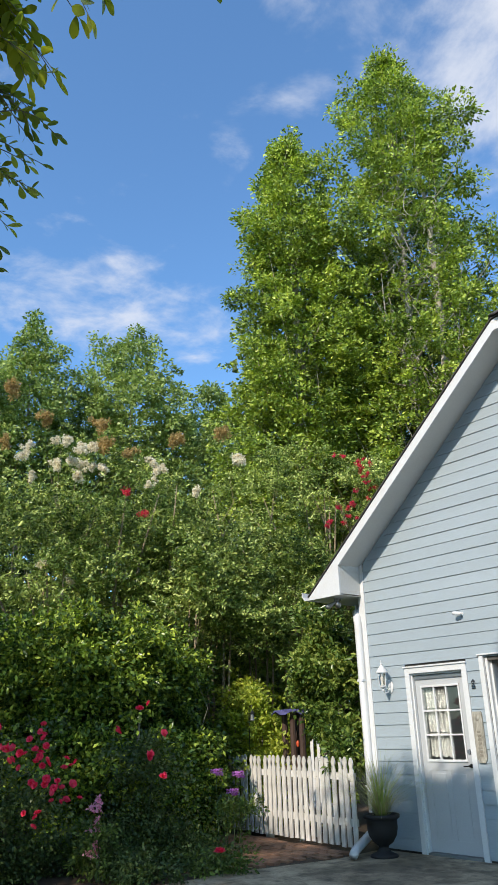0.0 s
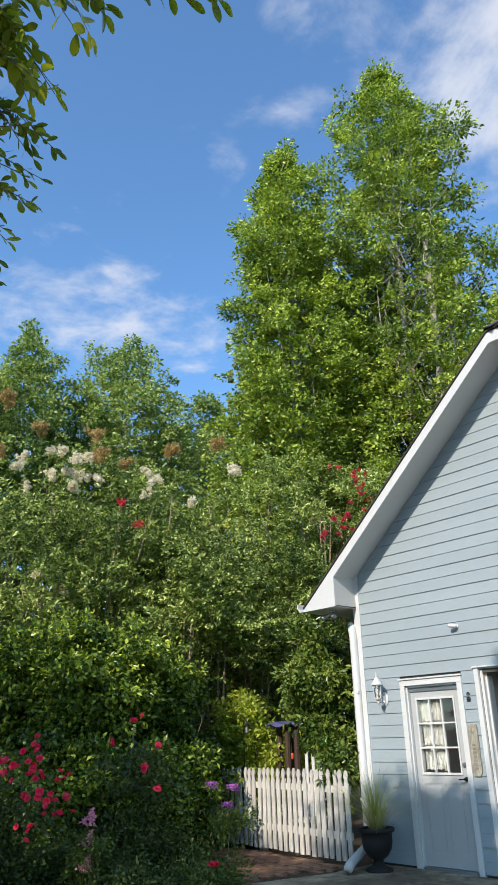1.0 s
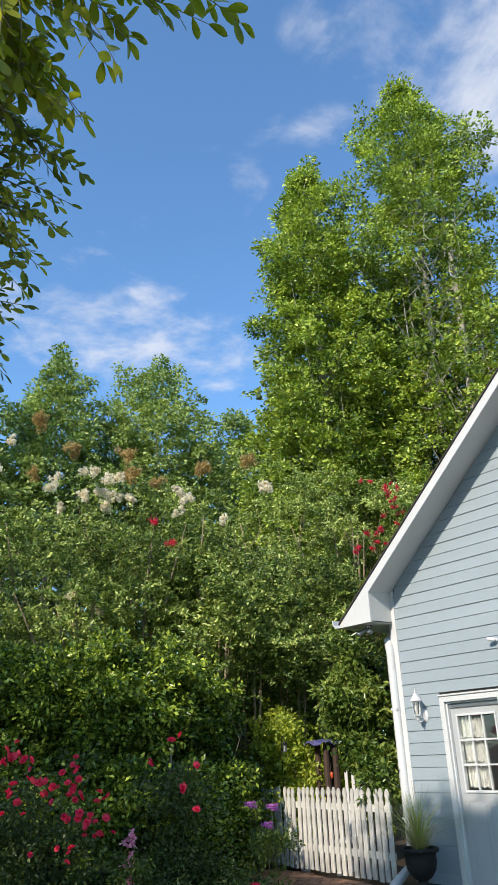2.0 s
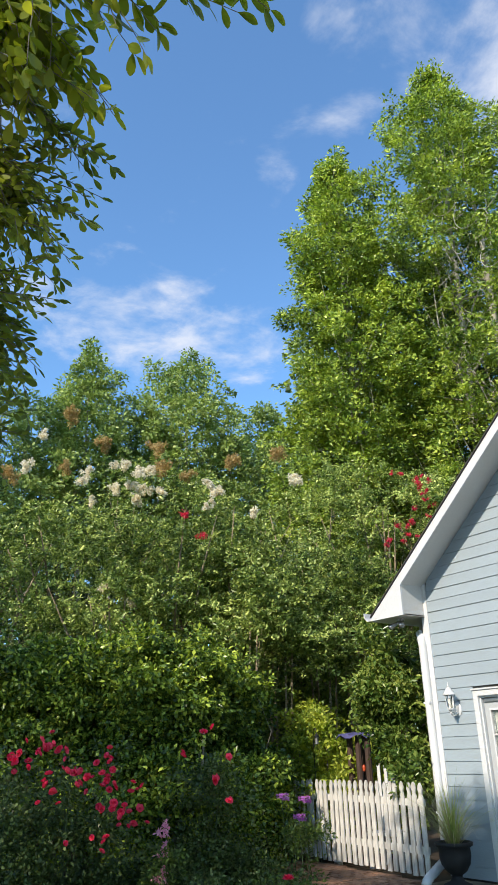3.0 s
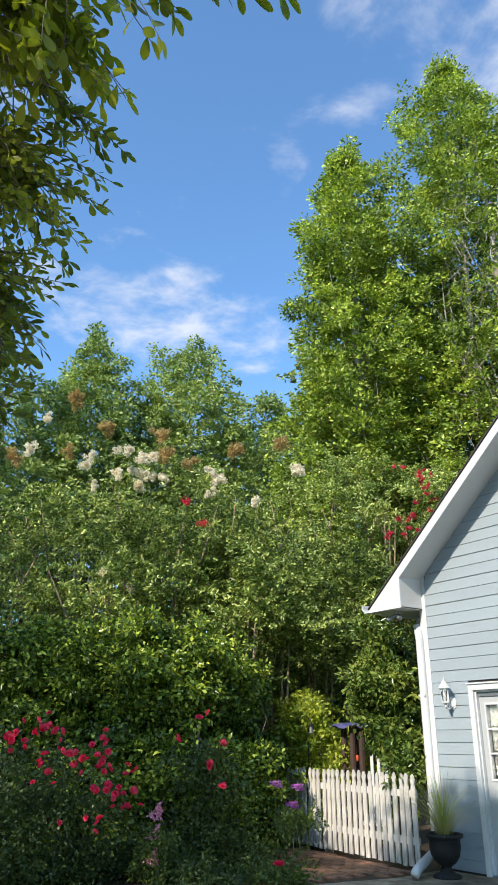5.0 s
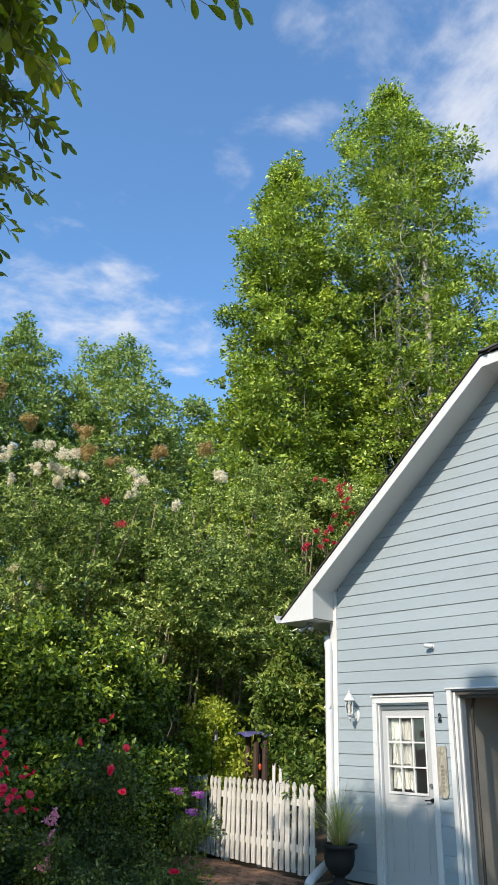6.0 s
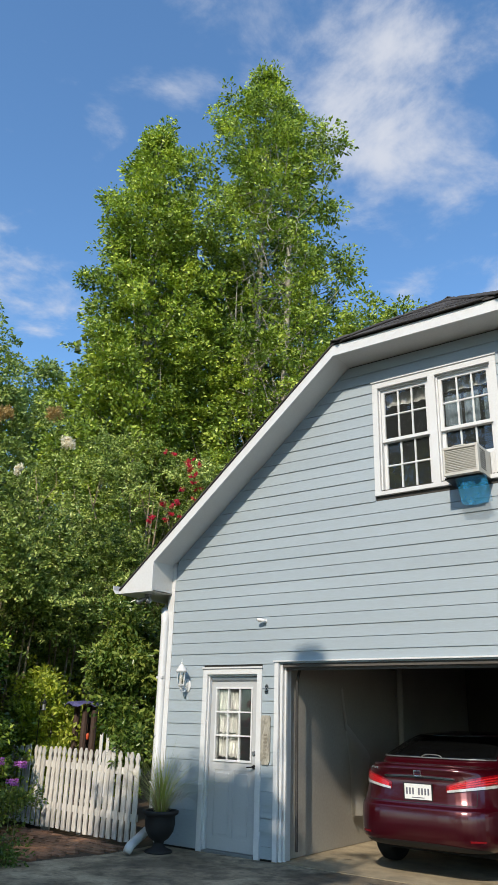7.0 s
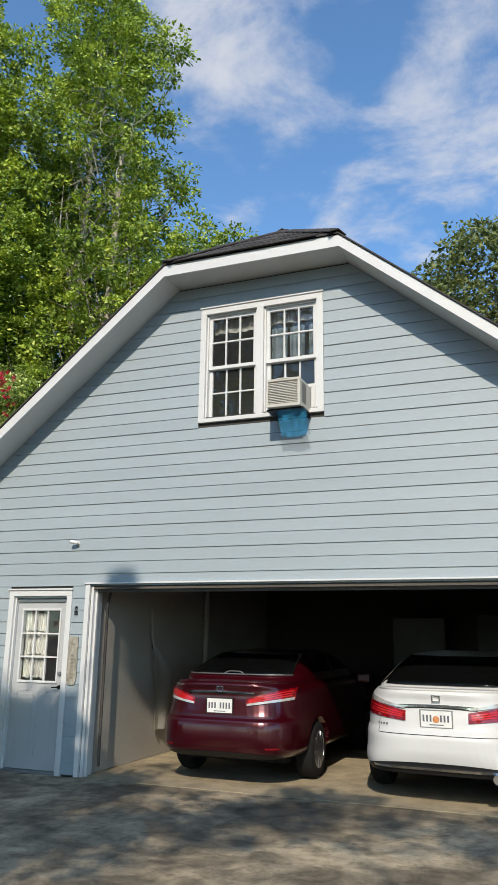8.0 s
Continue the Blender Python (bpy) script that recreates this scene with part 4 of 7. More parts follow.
for b in ((0.07, 0.09, 0.002, 0.14, 0.0, 2.06), (0.816, 0.836, 0.002, 0.14, 0.0, 2.06), (0.09, 0.816, 0.002, 0.14, 2.035, 2.06)):
    bm = B()
    box(bm, *b, 0.003)
    part("jamb", bm, M_WHITE, door)
bm = B()
box(bm, 0.09, 0.816, -0.03, 0.14, 0.0, 0.035, 0.006)
part("threshold", bm, M_GREYMETAL, door, "worn metal threshold")
# thin strip put in as the shade of the recess over the leaf
bm = B()
box(bm, 0.096, 0.81, 0.028, 0.04, 1.985, 2.03, 0.003)
part("head_shade_strip", bm, M_GREYMETAL, door, "grey strip added as shade in the gap over the door")


def door_leaf():
    """Rails and stiles round a glazed opening; two sunk panels below with raised fields."""
    x0, x1, z0, z1, ya, yb = 0.096, 0.81, 0.042, 1.985, 0.045, 0.085
    gx0, gx1, gz0, gz1 = 0.19, 0.715, 1.05, 1.885
    bm = B()
    for b in ((x0, gx0, z0, z1), (gx1, x1, z0, z1), (gx0, gx1, gz1, z1), (gx0, gx1, 0.93, gz0), (gx0, gx1, z0, 0.18), (0.435, 0.47, 0.18, 0.93)):
        box(bm, b[0], b[1], ya, yb, b[2], b[3], 0.0)
    leaf = part("door_leaf", bm, M_DOOR, door)
    for a, b in ((gx0, 0.435), (0.47, gx1)):
        bm = B()
        box(bm, a, b, ya + 0.0045, yb - 0.005, 0.18, 0.93)
        box(bm, a + 0.03, b - 0.03, ya - 0.001, ya + 0.012, 0.215, 0.895, 0.005)
        part("panel", bm, M_DOOR, leaf)
    # glazing bead and bars
    bm = B()
    for b in ((gx0 - 0.02, gx1 + 0.02, gz0 - 0.025, gz0), (gx0 - 0.02, gx1 + 0.02, gz1, gz1 + 0.025), (gx0 - 0.02, gx0, gz0, gz1), (gx1, gx1 + 0.02, gz0, gz1)):
        box(bm, b[0], b[1], ya - 0.014, ya - 0.001, b[2], b[3], 0.003)
    part("glazing_bead", bm, M_WHITE, leaf)
    for k in (1, 2):
        bm = B()
        x = gx0 + (gx1 - gx0) * k / 3
        box(bm, x - 0.009, x + 0.009, ya - 0.01, ya + 0.02, gz0, gz1, 0.003)
        part("glazing_bar", bm, M_WHITE, leaf)
        bm = B()
        z = gz0 + (gz1 - gz0) * k / 3
        box(bm, gx0, gx1, ya - 0.012, ya + 0.022, z - 0.009, z + 0.009, 0.003)
        part("glazing_bar", bm, M_WHITE, leaf)
    for i in range(3):
        for k in range(3):
            bm = B()
            box(bm, gx0 + (gx1 - gx0) * i / 3 + 0.009, gx0 + (gx1 - gx0) * (i + 1) / 3 - 0.009, ya + 0.008, ya + 0.012, gz0 + (gz1 - gz0) * k / 3 + 0.009, gz0 + (gz1 - gz0) * (k + 1) / 3 - 0.009)
            p = part("pane", bm, M_GLASS, leaf)
            p.visible_shadow = False
    # lace curtain gathered to one side, in three tiers
    for tier in range(3):
        bm = B()
        zt, zb = gz1 + 0.02 - tier * 0.278, gz1 - 0.25 - tier * 0.278
        cols = [(gx0 + 0.004 + (0.30 + 0.02 * tier) * u, ya + 0.045 + 0.014 * math.sin(u * 42 + tier)) for u in np.linspace(0, 1, 40)]
        top = [bm.verts.new((x, y, zt)) for x, y in cols]
        bot = [bm.verts.new((x, y + 0.006, zb + 0.008 * math.sin(x * 90))) for x, y in cols]
        for i in range(39):
            bm.faces.new((top[i], top[i + 1], bot[i + 1], bot[i]))
        bmesh.ops.solidify(bm, geom=bm.faces[:], thickness=0.002)
        tagged(part("lace_curtain", bm, M_LACE, door, "white lace curtain drawn to one side", smooth=True))
    bm = B()
    tube(bm, ((0.77, 0.047, 0.985), (0.77, 0.0, 0.985)), (0.026, 0.012), 14)
    tube(bm, ((0.77, 0.003, 0.985), (0.775, -0.004, 0.985), (0.70, -0.008, 0.98)), 0.008, 8)
    part("lever_handle", bm, M_DARK, leaf, "dark metal lever handle")
    bm = B()
    tube(bm, ((0.77, 0.047, 1.14), (0.77, 0.02, 1.14)), (0.027, 0.022), 14)
    part("deadbolt", bm, M_GREYMETAL, leaf, "grey metal deadbolt")


door_leaf()
# the stair hall behind the door, its dimness put into the colour
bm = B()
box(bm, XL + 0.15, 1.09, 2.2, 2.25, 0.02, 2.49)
tagged(part("wall_hall", bm, M_ROOM), "wall of the hall behind the door, coloured dark for shade", "wall", kind="structure")
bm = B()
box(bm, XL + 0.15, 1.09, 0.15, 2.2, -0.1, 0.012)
tagged(part("hall_floor", bm, M_ROOM), "hall floor coloured dark for shade", "floor", kind="structure")

win = thing("window_1", "pair of white double-hung gridded sash windows", "window", (0.012, 0, -0.015), kind="structure")
WX0, WX1, WZ0, WZ1 = 2.553, 4.14, 4.115, 5.61
for n, b in (("casing", (WX0, WX0 + 0.075, WZ0 + 0.05, WZ1 - 0.075)), ("casing", (WX1 - 0.075, WX1, WZ0 + 0.05, WZ1 - 0.075)), ("casing", (WX0, WX1, WZ1 - 0.075, WZ1)), ("casing", (3.347 - 0.045, 3.347 + 0.045, WZ0 + 0.05, WZ1 - 0.075))):
    bm = B()
    box(bm, b[0], b[1], -0.035, 0.004, b[2], b[3], 0.004)
    part(n, bm, M_WHITE, win)
bm = B()
box(bm, WX0, WX1, -0.04, 0.12, WZ0, WZ0 + 0.05, 0.006)
part("window_sill", bm, M_WHITE, win)
bm = B()
box(bm, WX0 - 0.01, WX1 + 0.01, -0.05, 0.004, WZ1 + 0.001, WZ1 + 0.018, 0.003)
part("drip_cap", bm, M_WHITE, win)


def sash(x0, x1, z0, z1, y, rows, cols=3):
    """A glazed frame with bars; every pane is its own piece of glass."""
    w = 0.042
    bm = B()
    for b in ((x0, x0 + w, z0, z1), (x1 - w, x1, z0, z1), (x0 + w, x1 - w, z0, z0 + w), (x0 + w, x1 - w, z1 - w, z1)):
        box(bm, b[0], b[1], y, y + 0.035, b[2], b[3], 0.003)
    fr = part("sash", bm, M_WHITE, win)
    gx0, gx1, gz0, gz1 = x0 + w, x1 - w, z0 + w, z1 - w
    for k in range(1, cols):
        bm = B()
        x = gx0 + (gx1 - gx0) * k / cols
        box(bm, x - 0.009, x + 0.009, y + 0.003, y + 0.03, gz0, gz1, 0.002)
        part("glazing_bar", bm, M_WHITE, fr)
    for k in range(1, rows):
        bm = B()
        z = gz0 + (gz1 - gz0) * k / rows
        box(bm, gx0, gx1, y + 0.001, y + 0.032, z - 0.009, z + 0.009, 0.002)
        part("glazing_bar", bm, M_WHITE, fr)
    for i in range(cols):
        for k in range(rows):
            bm = B()
            box(bm, gx0 + (gx1 - gx0) * i / cols + 0.006, gx0 + (gx1 - gx0) * (i + 1) / cols - 0.006, y + 0.015, y + 0.019, gz0 + (gz1 - gz0) * k / rows + 0.006, gz0 + (gz1 - gz0) * (k + 1) / rows - 0.006)
            part("pane", bm, M_GLASS, fr).visible_shadow = False


for a, b in ((WX0 + 0.075, 3.302), (3.392, WX1 - 0.075)):
    bm = B()
    box(bm, a, a + 0.02, 0.004, 0.13, WZ0 + 0.05, WZ1 - 0.075)
    box(bm, b - 0.02, b, 0.004, 0.13, WZ0 + 0.05, WZ1 - 0.075)
    box(bm, a, b, 0.004, 0.13, WZ1 - 0.095, WZ1 - 0.075)
    part("window_frame", bm, M_WHITE, win)
sash(2.648, 3.282, 4.81, 5.515, 0.03, 2)
sash(2.648, 3.282, 4.165, 4.85, 0.068, 2)
sash(3.412, 4.045, 4.81, 5.515, 0.03, 2)
sash(3.412, 4.045, 4.46, 4.85, 0.068, 1)
# short valance and side curtains inside
for x0, x1, z0, z1, d in ((2.66, 3.28, 5.33, 5.5, 30), (3.42, 4.04, 5.36, 5.5, 26)):
    bm = B()
    cols = np.linspace(0, 1, 36)
    top = [bm.verts.new((x0 + (x1 - x0) * u, 0.16 + 0.012 * math.sin(u * d), z1)) for u in cols]
    bot = [bm.verts.new((x0 + (x1 - x0) * u, 0.165 + 0.016 * math.sin(u * d + 0.4), z0 + 0.004 * math.sin(u * 9))) for u in cols]
    for i in range(35):
        bm.faces.new((top[i], top[i + 1], bot[i + 1], bot[i]))
    bmesh.ops.solidify(bm, geom=bm.faces[:], thickness=0.002)
    part("valance", bm, M_LACE, win, "pale gathered valance behind the glass", smooth=True)
M_BLUECURTAIN = material("grey_blue_curtain", (0.12, 0.16, 0.20), 0.9, grain=0.2, scale=6, fine=80, bump=0.3)
bm = B()
for x0, x1 in ((3.42, 3.62), (3.66, 3.84), (3.9, 4.04)):
    cols = np.linspace(0, 1, 14)
    top = [bm.verts.new((x0 + (x1 - x0) * u, 0.2 + 0.012 * math.sin(u * 20), 5.32)) for u in cols]
    bot = [bm.verts.new((x0 + (x1 - x0) * u, 0.2 + 0.014 * math.sin(u * 20), 4.86)) for u in cols]
    for i in range(13):
        bm.faces.new((top[i], top[i + 1], bot[i + 1], bot[i]))
bmesh.ops.solidify(bm, geom=bm.faces[:], thickness=0.002)
part("curtain", bm, M_BLUECURTAIN, win, "grey-blue curtain behind the upper panes", smooth=True)
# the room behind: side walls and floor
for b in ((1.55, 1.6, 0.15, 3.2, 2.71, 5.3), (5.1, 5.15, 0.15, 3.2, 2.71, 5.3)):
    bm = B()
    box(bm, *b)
    tagged(part("wall_room", bm, M_ROOM), "side wall of the upstairs room coloured dark for shade", "wall", kind="structure")


# ---- fixtures on the front wall ----
def air_conditioner():
    ob = thing("window_air_conditioner", "off-white window air conditioner under a raised sash", "air conditioner", (0.012, 0, -0.015))
    x0, x1, y0, y1, z0, z1 = 3.575, 3.972, -0.40, 0.06, 4.10, 4.43
    bm = B()
    box(bm, x0, x1, y0 + 0.02, y1, z0, z1, 0.008)
    part("casing", bm, M_ACWHITE, ob)
    bm = B()
    for b in ((x0, x1, z0, z0 + 0.035), (x0, x1, z1 - 0.028, z1), (x0, x0 + 0.02, z0 + 0.035, z1 - 0.028), (x1 - 0.03, x1, z0 + 0.035, z1 - 0.028)):
        box(bm, b[0], b[1], y0 - 0.006, y0 + 0.02, b[2], b[3], 0.003)
    part("bezel", bm, M_ACWHITE, ob)
    for k in range(13):
        bm = B()
        z = z0 + 0.045 + k * 0.0193
        prism(bm, ((y0 + 0.002, z), (y0 + 0.016, z + 0.012), (y0 + 0.016, z + 0.016), (y0 + 0.002, z + 0.004)), x0 + 0.02, x1 - 0.03, "x")
        part("louvre", bm, M_ACWHITE, ob)
    for k in range(10):
        for r in range(6):
            bm = B()
            box(bm, x1 - 0.002, x1 + 0.003, y0 + 0.06 + r * 0.03, y0 + 0.076 + r * 0.03, z0 + 0.06 + k * 0.024, z0 + 0.074 + k * 0.024)
            part("side_vent", bm, M_DARK, ob)
    bm = B()
    box(bm, x0 + 0.12, x0 + 0.26, y0 - 0.012, y0 + 0.01, z1 - 0.008, z1 + 0.006, 0.003)
    part("latch", bm, M_ACWHITE, ob)
    bm = B()
    box(bm, x0 - 0.02, x1 + 0.02, y0 + 0.06, -0.03, z0 - 0.022, z0 - 0.002, 0.004)
    part("support", bm, M_DARK, ob)
    bm = B()
    box(bm, x1 + 0.004, 4.045, 0.01, 0.03, 4.165, 4.46, 0.003)
    for k in range(4):
        box(bm, x1 + 0.008 + k * 0.016, x1 + 0.014 + k * 0.016, -0.002, 0.01, 4.17, 4.45)
    part("filler_panel", bm, M_WHITE, ob, "white pleated filler panel")
    bm = B()
    box(bm, 3.414, x0 - 0.004, 0.01, 0.03, 4.165, 4.46, 0.003)
    part("filler_panel", bm, M_WHITE, ob, "white pleated filler panel")
    return ob


air_conditioner()


def blue_sheet():
    """Crumpled plastic film that hangs from under the air conditioner against the wall."""
    bm = B()
    nu, nv = 16, 14
    g_ = [[None] * nv for _ in range(nu)]
    for i in range(nu):
        for j in range(nv):
            u, v = i / (nu - 1), j / (nv - 1)
            x = 3.672 + 0.36 * u + 0.03 * v * (1 - u)
            y = -0.35 + 0.16 * v + 0.012 * math.sin(u * 9 + v * 5) + 0.008 * math.sin(u * 23)
            z = 4.06 - 0.25 * max(0.0, v - 0.22) / 0.78 - 0.02 * math.sin(u * 3.14) * v - (0.01 if v > 0.2 else 0)
            g_[i][j] = bm.verts.new((x, min(y, -0.03), z))
    for i in range(nu - 1):
        for j in range(nv - 1):
            bm.faces.new((g_[i][j], g_[i + 1][j], g_[i + 1][j + 1], g_[i][j + 1]))
    tagged(part("plastic_sheet", bm, M_BLUEFILM, smooth=True), "crumpled translucent blue plastic hanging under the air conditioner", "plastic sheet")


blue_sheet()


def wall_lantern():
    ob = thing("wall_lantern", "white carriage lantern on the siding beside the door", "wall lamp", (-0.262, -0.16, 1.86))
    bm = B()
    lathe(bm, ((0.055, 0.0), (0.058, 0.006), (0.05, 0.012), (0.035, 0.02)), 20, (0, 0, 0.0))
    for v in bm.verts:
        v.co = (v.co.x, 0.14 - v.co.z, v.co.y * 1.5 + 0.05)
    part("back_plate", bm, M_WHITE, ob)
    bm = B()
    tube(bm, ((0, 0.13, 0.02), (0, 0.09, -0.02), (0, 0.03, -0.03), (0, 0.0, 0.0), (0, 0, 0.05)), 0.009, 8)
    part("arm", bm, M_WHITE, ob)
    bm = B()
    lathe(bm, ((0.008, -0.01), (0.014, 0.0), (0.012, 0.02), (0.04, 0.045), (0.042, 0.06), (0.036, 0.062)), 6)
    part("base_cup", bm, M_WHITE, ob)
    bm = B()
    lathe(bm, ((0.036, 0.064), (0.055, 0.22)), 6)
    part("glass_body", bm, M_GLASS, ob, "clear lantern glass").visible_shadow = False
    for k in range(6):
        a = 2 * math.pi * k / 6
        bm = B()
        tube(bm, ((0.039 * math.cos(a), 0.039 * math.sin(a), 0.06), (0.058 * math.cos(a), 0.058 * math.sin(a), 0.222)), 0.0045, 5)
        part("glazing_rib", bm, M_WHITE, ob)
    bm = B()
    lathe(bm, ((0.075, 0.218), (0.078, 0.228), (0.055, 0.26), (0.03, 0.3), (0.012, 0.318), (0.015, 0.33), (0.006, 0.345), (0.003, 0.38)), 12)
    part("cap", bm, M_WHITE, ob)
    bm = B()
    lathe(bm, ((0.012, 0.064), (0.013, 0.11), (0.018, 0.14), (0.016, 0.17), (0.004, 0.185)), 12)
    part("bulb", bm, M_ACWHITE, ob)


wall_lantern()


def camera_bracket():
    ob = thing("wall_camera", "small white camera on a bracket on the siding", "security camera", (0.97, -0.02, 2.69))
    bm = B()
    tube(bm, ((0, 0.01, 0), (0, -0.012, 0)), 0.03, 16)
    part("mount", bm, M_WHITE, ob)
    bm = B()
    tube(bm, ((0, -0.01, 0), (-0.01, -0.05, -0.005)), 0.009, 8)
    part("arm", bm, M_WHITE, ob)
    bm = B()
    tube(bm, ((0.02, -0.045, 0.0), (0.015, -0.05, 0.0), (-0.06, -0.09, 0.012), (-0.075, -0.097, 0.014)), (0.018, 0.026, 0.026, 0.02), 14)
    part("housing", bm, M_WHITE, ob, smooth=False)
    bm = B()
    tube(bm, ((-0.074, -0.097, 0.014), (-0.08, -0.1, 0.015)), 0.014, 12)
    part("lens", bm, M_DARK, ob, "dark round lens")
    ob.scale = (0.9, 0.9, 0.9)


camera_bracket()


def plaque():
    M_WOOD = material("weathered_cream_wood", (0.33, 0.31, 0.26), 0.8, grain=0.5, scale=14, fine=60, bump=0.5, stretch=(2, 1, 0.4))
    M_INK = material("faded_brown_lettering", (0.24, 0.215, 0.17), 0.8, grain=0.3, scale=30, fine=90, bump=0.1)
    ob = thing("wall_plaque", "weathered cream wooden plaque with worn vertical lettering", "plaque", (1.01, -0.018, 1.01))
    bm = B()
    prism(bm, [(0.065 * math.cos(a) if abs(math.cos(a)) > 0.01 else 0, z) for a, z in ((0.9, 0.0), (0.1, 0.05), (0, 0.36), (0.35, 0.41), (0.1, 0.44), (0, 0.53), (0.6, 0.555))] + [(-0.065 * math.cos(a), z) for a, z in ((0.6, 0.555), (0, 0.53), (0.1, 0.44), (0.35, 0.41), (0, 0.36), (0.1, 0.05), (0.9, 0.0))], -0.02, 0.0)
    part("board", bm, M_WOOD, ob)
    for k in range(7):
        bm = B()
        z = 0.07 + k * 0.042
        box(bm, -0.022, 0.022, -0.024, -0.0195, z, z + 0.024, 0.002)
        part("lettering_bar", bm, M_INK, ob, "dark bar of worn lettering")
    bm = B()
    lathe(bm, ((0.026, 0.0), (0.03, 0.003), (0.012, 0.008)), 12)
    for v in bm.verts:
        v.co = (v.co.x, -0.02 - v.co.z, v.co.y + 0.485)
    part("rosette", bm, M_WOOD, ob, "carved rosette")
    orn = thing("wall_ornament", "small dark wrought metal ornament on the siding", "ornament", (1.01, -0.022, 1.85))
    bm = B()
    pts = [(0.022 * math.cos(t) * (1 - t / 12), -0.006, 0.045 + 0.028 * math.sin(t) * (1 - t / 14)) for t in np.linspace(0, 9, 26)]
    tube(bm, pts, 0.0045, 6)
    part("scroll", bm, M_DARK, orn)
    for k in range(3):
        bm = B()
        box(bm, -0.025, 0.025, -0.01, -0.002, -0.03 + k * 0.018, -0.022 + k * 0.018, 0.002)
        part("bar", bm, M_DARK, orn)


plaque()


def downspout():
    ob = thing("downspout", "white metal downspout down the house corner", "downspout")
    bm = B()
    x, y = -0.70, -0.055
    tube(bm, ((-1.2, 0.55, 3.12), (-1.19, 0.52, 3.0), (-1.1, 0.4, 2.95), (-0.85, 0.08, 2.93), (-0.76, 0.0, 2.91), (-0.715, y, 2.85), (x, y, 2.74), (x, y, 0.3), (x + 0.02, y - 0.05, 0.2)), 0.055, 12)
    part("pipe", bm, M_WHITE, ob, smooth=True)
    bm = B()
    pts = [Vector((x + 0.02, y - 0.05, 0.2)).lerp(Vector((-0.34, -0.80, 0.10)), k / 12) for k in range(13)] + [Vector((-0.31, -0.86, 0.08)), Vector((-0.30, -0.9, 0.045))]
    tube(bm, pts, [0.05 + (0.005 if k % 2 else 0) for k in range(len(pts))], 12)
    part("spout_extension", bm, M_WHITE, ob, "dented white extension elbow", smooth=True)
    for z in (0.7, 2.0):
        bm = B()
        box(bm, x - 0.052, x + 0.052, y - 0.05, y + 0.03, z, z + 0.03, 0.003)
        part("strap", bm, M_WHITE, ob)
    ob = thing("flood_light", "twin eave flood lamp under the soffit", "outdoor lamp", (-0.92, -0.2, 3.125))
    bm = B()
    tube(bm, ((0, 0, 0.004), (0, 0, -0.03)), 0.05, 14)
    part("base", bm, M_GREYMETAL, ob)
    for s in (-1, 1):
        bm = B()
        tube(bm, ((0, 0, -0.02), (s * 0.05, -0.03, -0.06), (s * 0.1, -0.09, -0.1), (s * 0.115, -0.11, -0.115)), (0.014, 0.02, 0.042, 0.036), 14)
        part("lamp_head", bm, M_GREYMETAL, ob, "grey flood lamp head", smooth=True)


downspout()


# ---- planter and fence ----
def urn():
    M_URN = material("black_plastic_urn", (0.012, 0.012, 0.013), 0.7, grain=0.3, scale=6, fine=60, bump=0.15)
    M_GRASS = foliage("ornamental_grass_blade", (0.16, 0.24, 0.05), (0.32, 0.38, 0.10), (0.58, 0.58, 0.26), 0.35)
    M_STRAW = foliage("dry_grass_blade", (0.3, 0.26, 0.13), (0.4, 0.35, 0.18), (0.5, 0.45, 0.25), 0.3)
    M_EARTH = material("potting_earth", (0.05, 0.035, 0.025), 0.95, grain=0.5, scale=30, fine=120, bump=0.8)
    ob = thing("urn_planter", "black pedestal urn planted with arching ornamental grass", "planter", (-0.21, -0.46, 0.0))
    bm = B()
    lathe(bm, ((0.165, 0.0), (0.172, 0.012), (0.16, 0.03), (0.09, 0.06), (0.058, 0.105), (0.064, 0.13), (0.12, 0.17), (0.17, 0.25), (0.188, 0.34), (0.186, 0.43), (0.2, 0.442), (0.222, 0.455), (0.225, 0.492), (0.212, 0.498), (0.19, 0.492), (0.182, 0.45)), 40)
    part("urn", bm, M_URN, ob, smooth=True)
    ob.scale = (0.97, 0.97, 0.92)
    bm = B()
    lathe(bm, ((0.181, 0.44), (0.182, 0.455), (0.09, 0.468)), 28)
    part("soil", bm, M_EARTH, ob)
    rng = np.random.default_rng(5)
    for name, mt, n, h, lean in (("grass_tuft", M_GRASS, 210, 0.92, 1.0), ("dry_grass", M_STRAW, 130, 0.9, 1.45)):
        vs, fs = [], []
        for _ in range(n):
            a, r = rng.uniform(0, 6.28), 0.07 * math.sqrt(rng.uniform(0, 1))
            tilt = lean * rng.uniform(0.1, 1.25)
            hh = h * rng.uniform(0.55, 1.15)
            c, s = math.cos(a + rng.normal(0, 0.5)), math.sin(a + rng.normal(0, 0.5))
            p0 = np.array([r * math.cos(a), r * math.sin(a), 0.455])
            side = np.array([-s, c, 0]) * rng.uniform(0.0018, 0.0034)
            b0 = len(vs)
            for k, t in enumerate((0, 0.35, 0.7, 1.0)):
                out = tilt * hh * (t ** 1.6) * 1.3
                p = p0 + np.array([c * out, s * out, hh * (t - 0.42 * tilt * t ** 3)])
                w = (1, 0.9, 0.6, 0.05)[k]
                vs += [p - side * w, p + side * w]
            for k in range(3):
                fs.append((b0 + 2 * k, b0 + 2 * k + 1, b0 + 2 * k + 3, b0 + 2 * k + 2))
        me = fast_mesh(name, np.array(vs), np.array(fs), mt)
        o = new(name, me)
        o.parent = ob


urn()


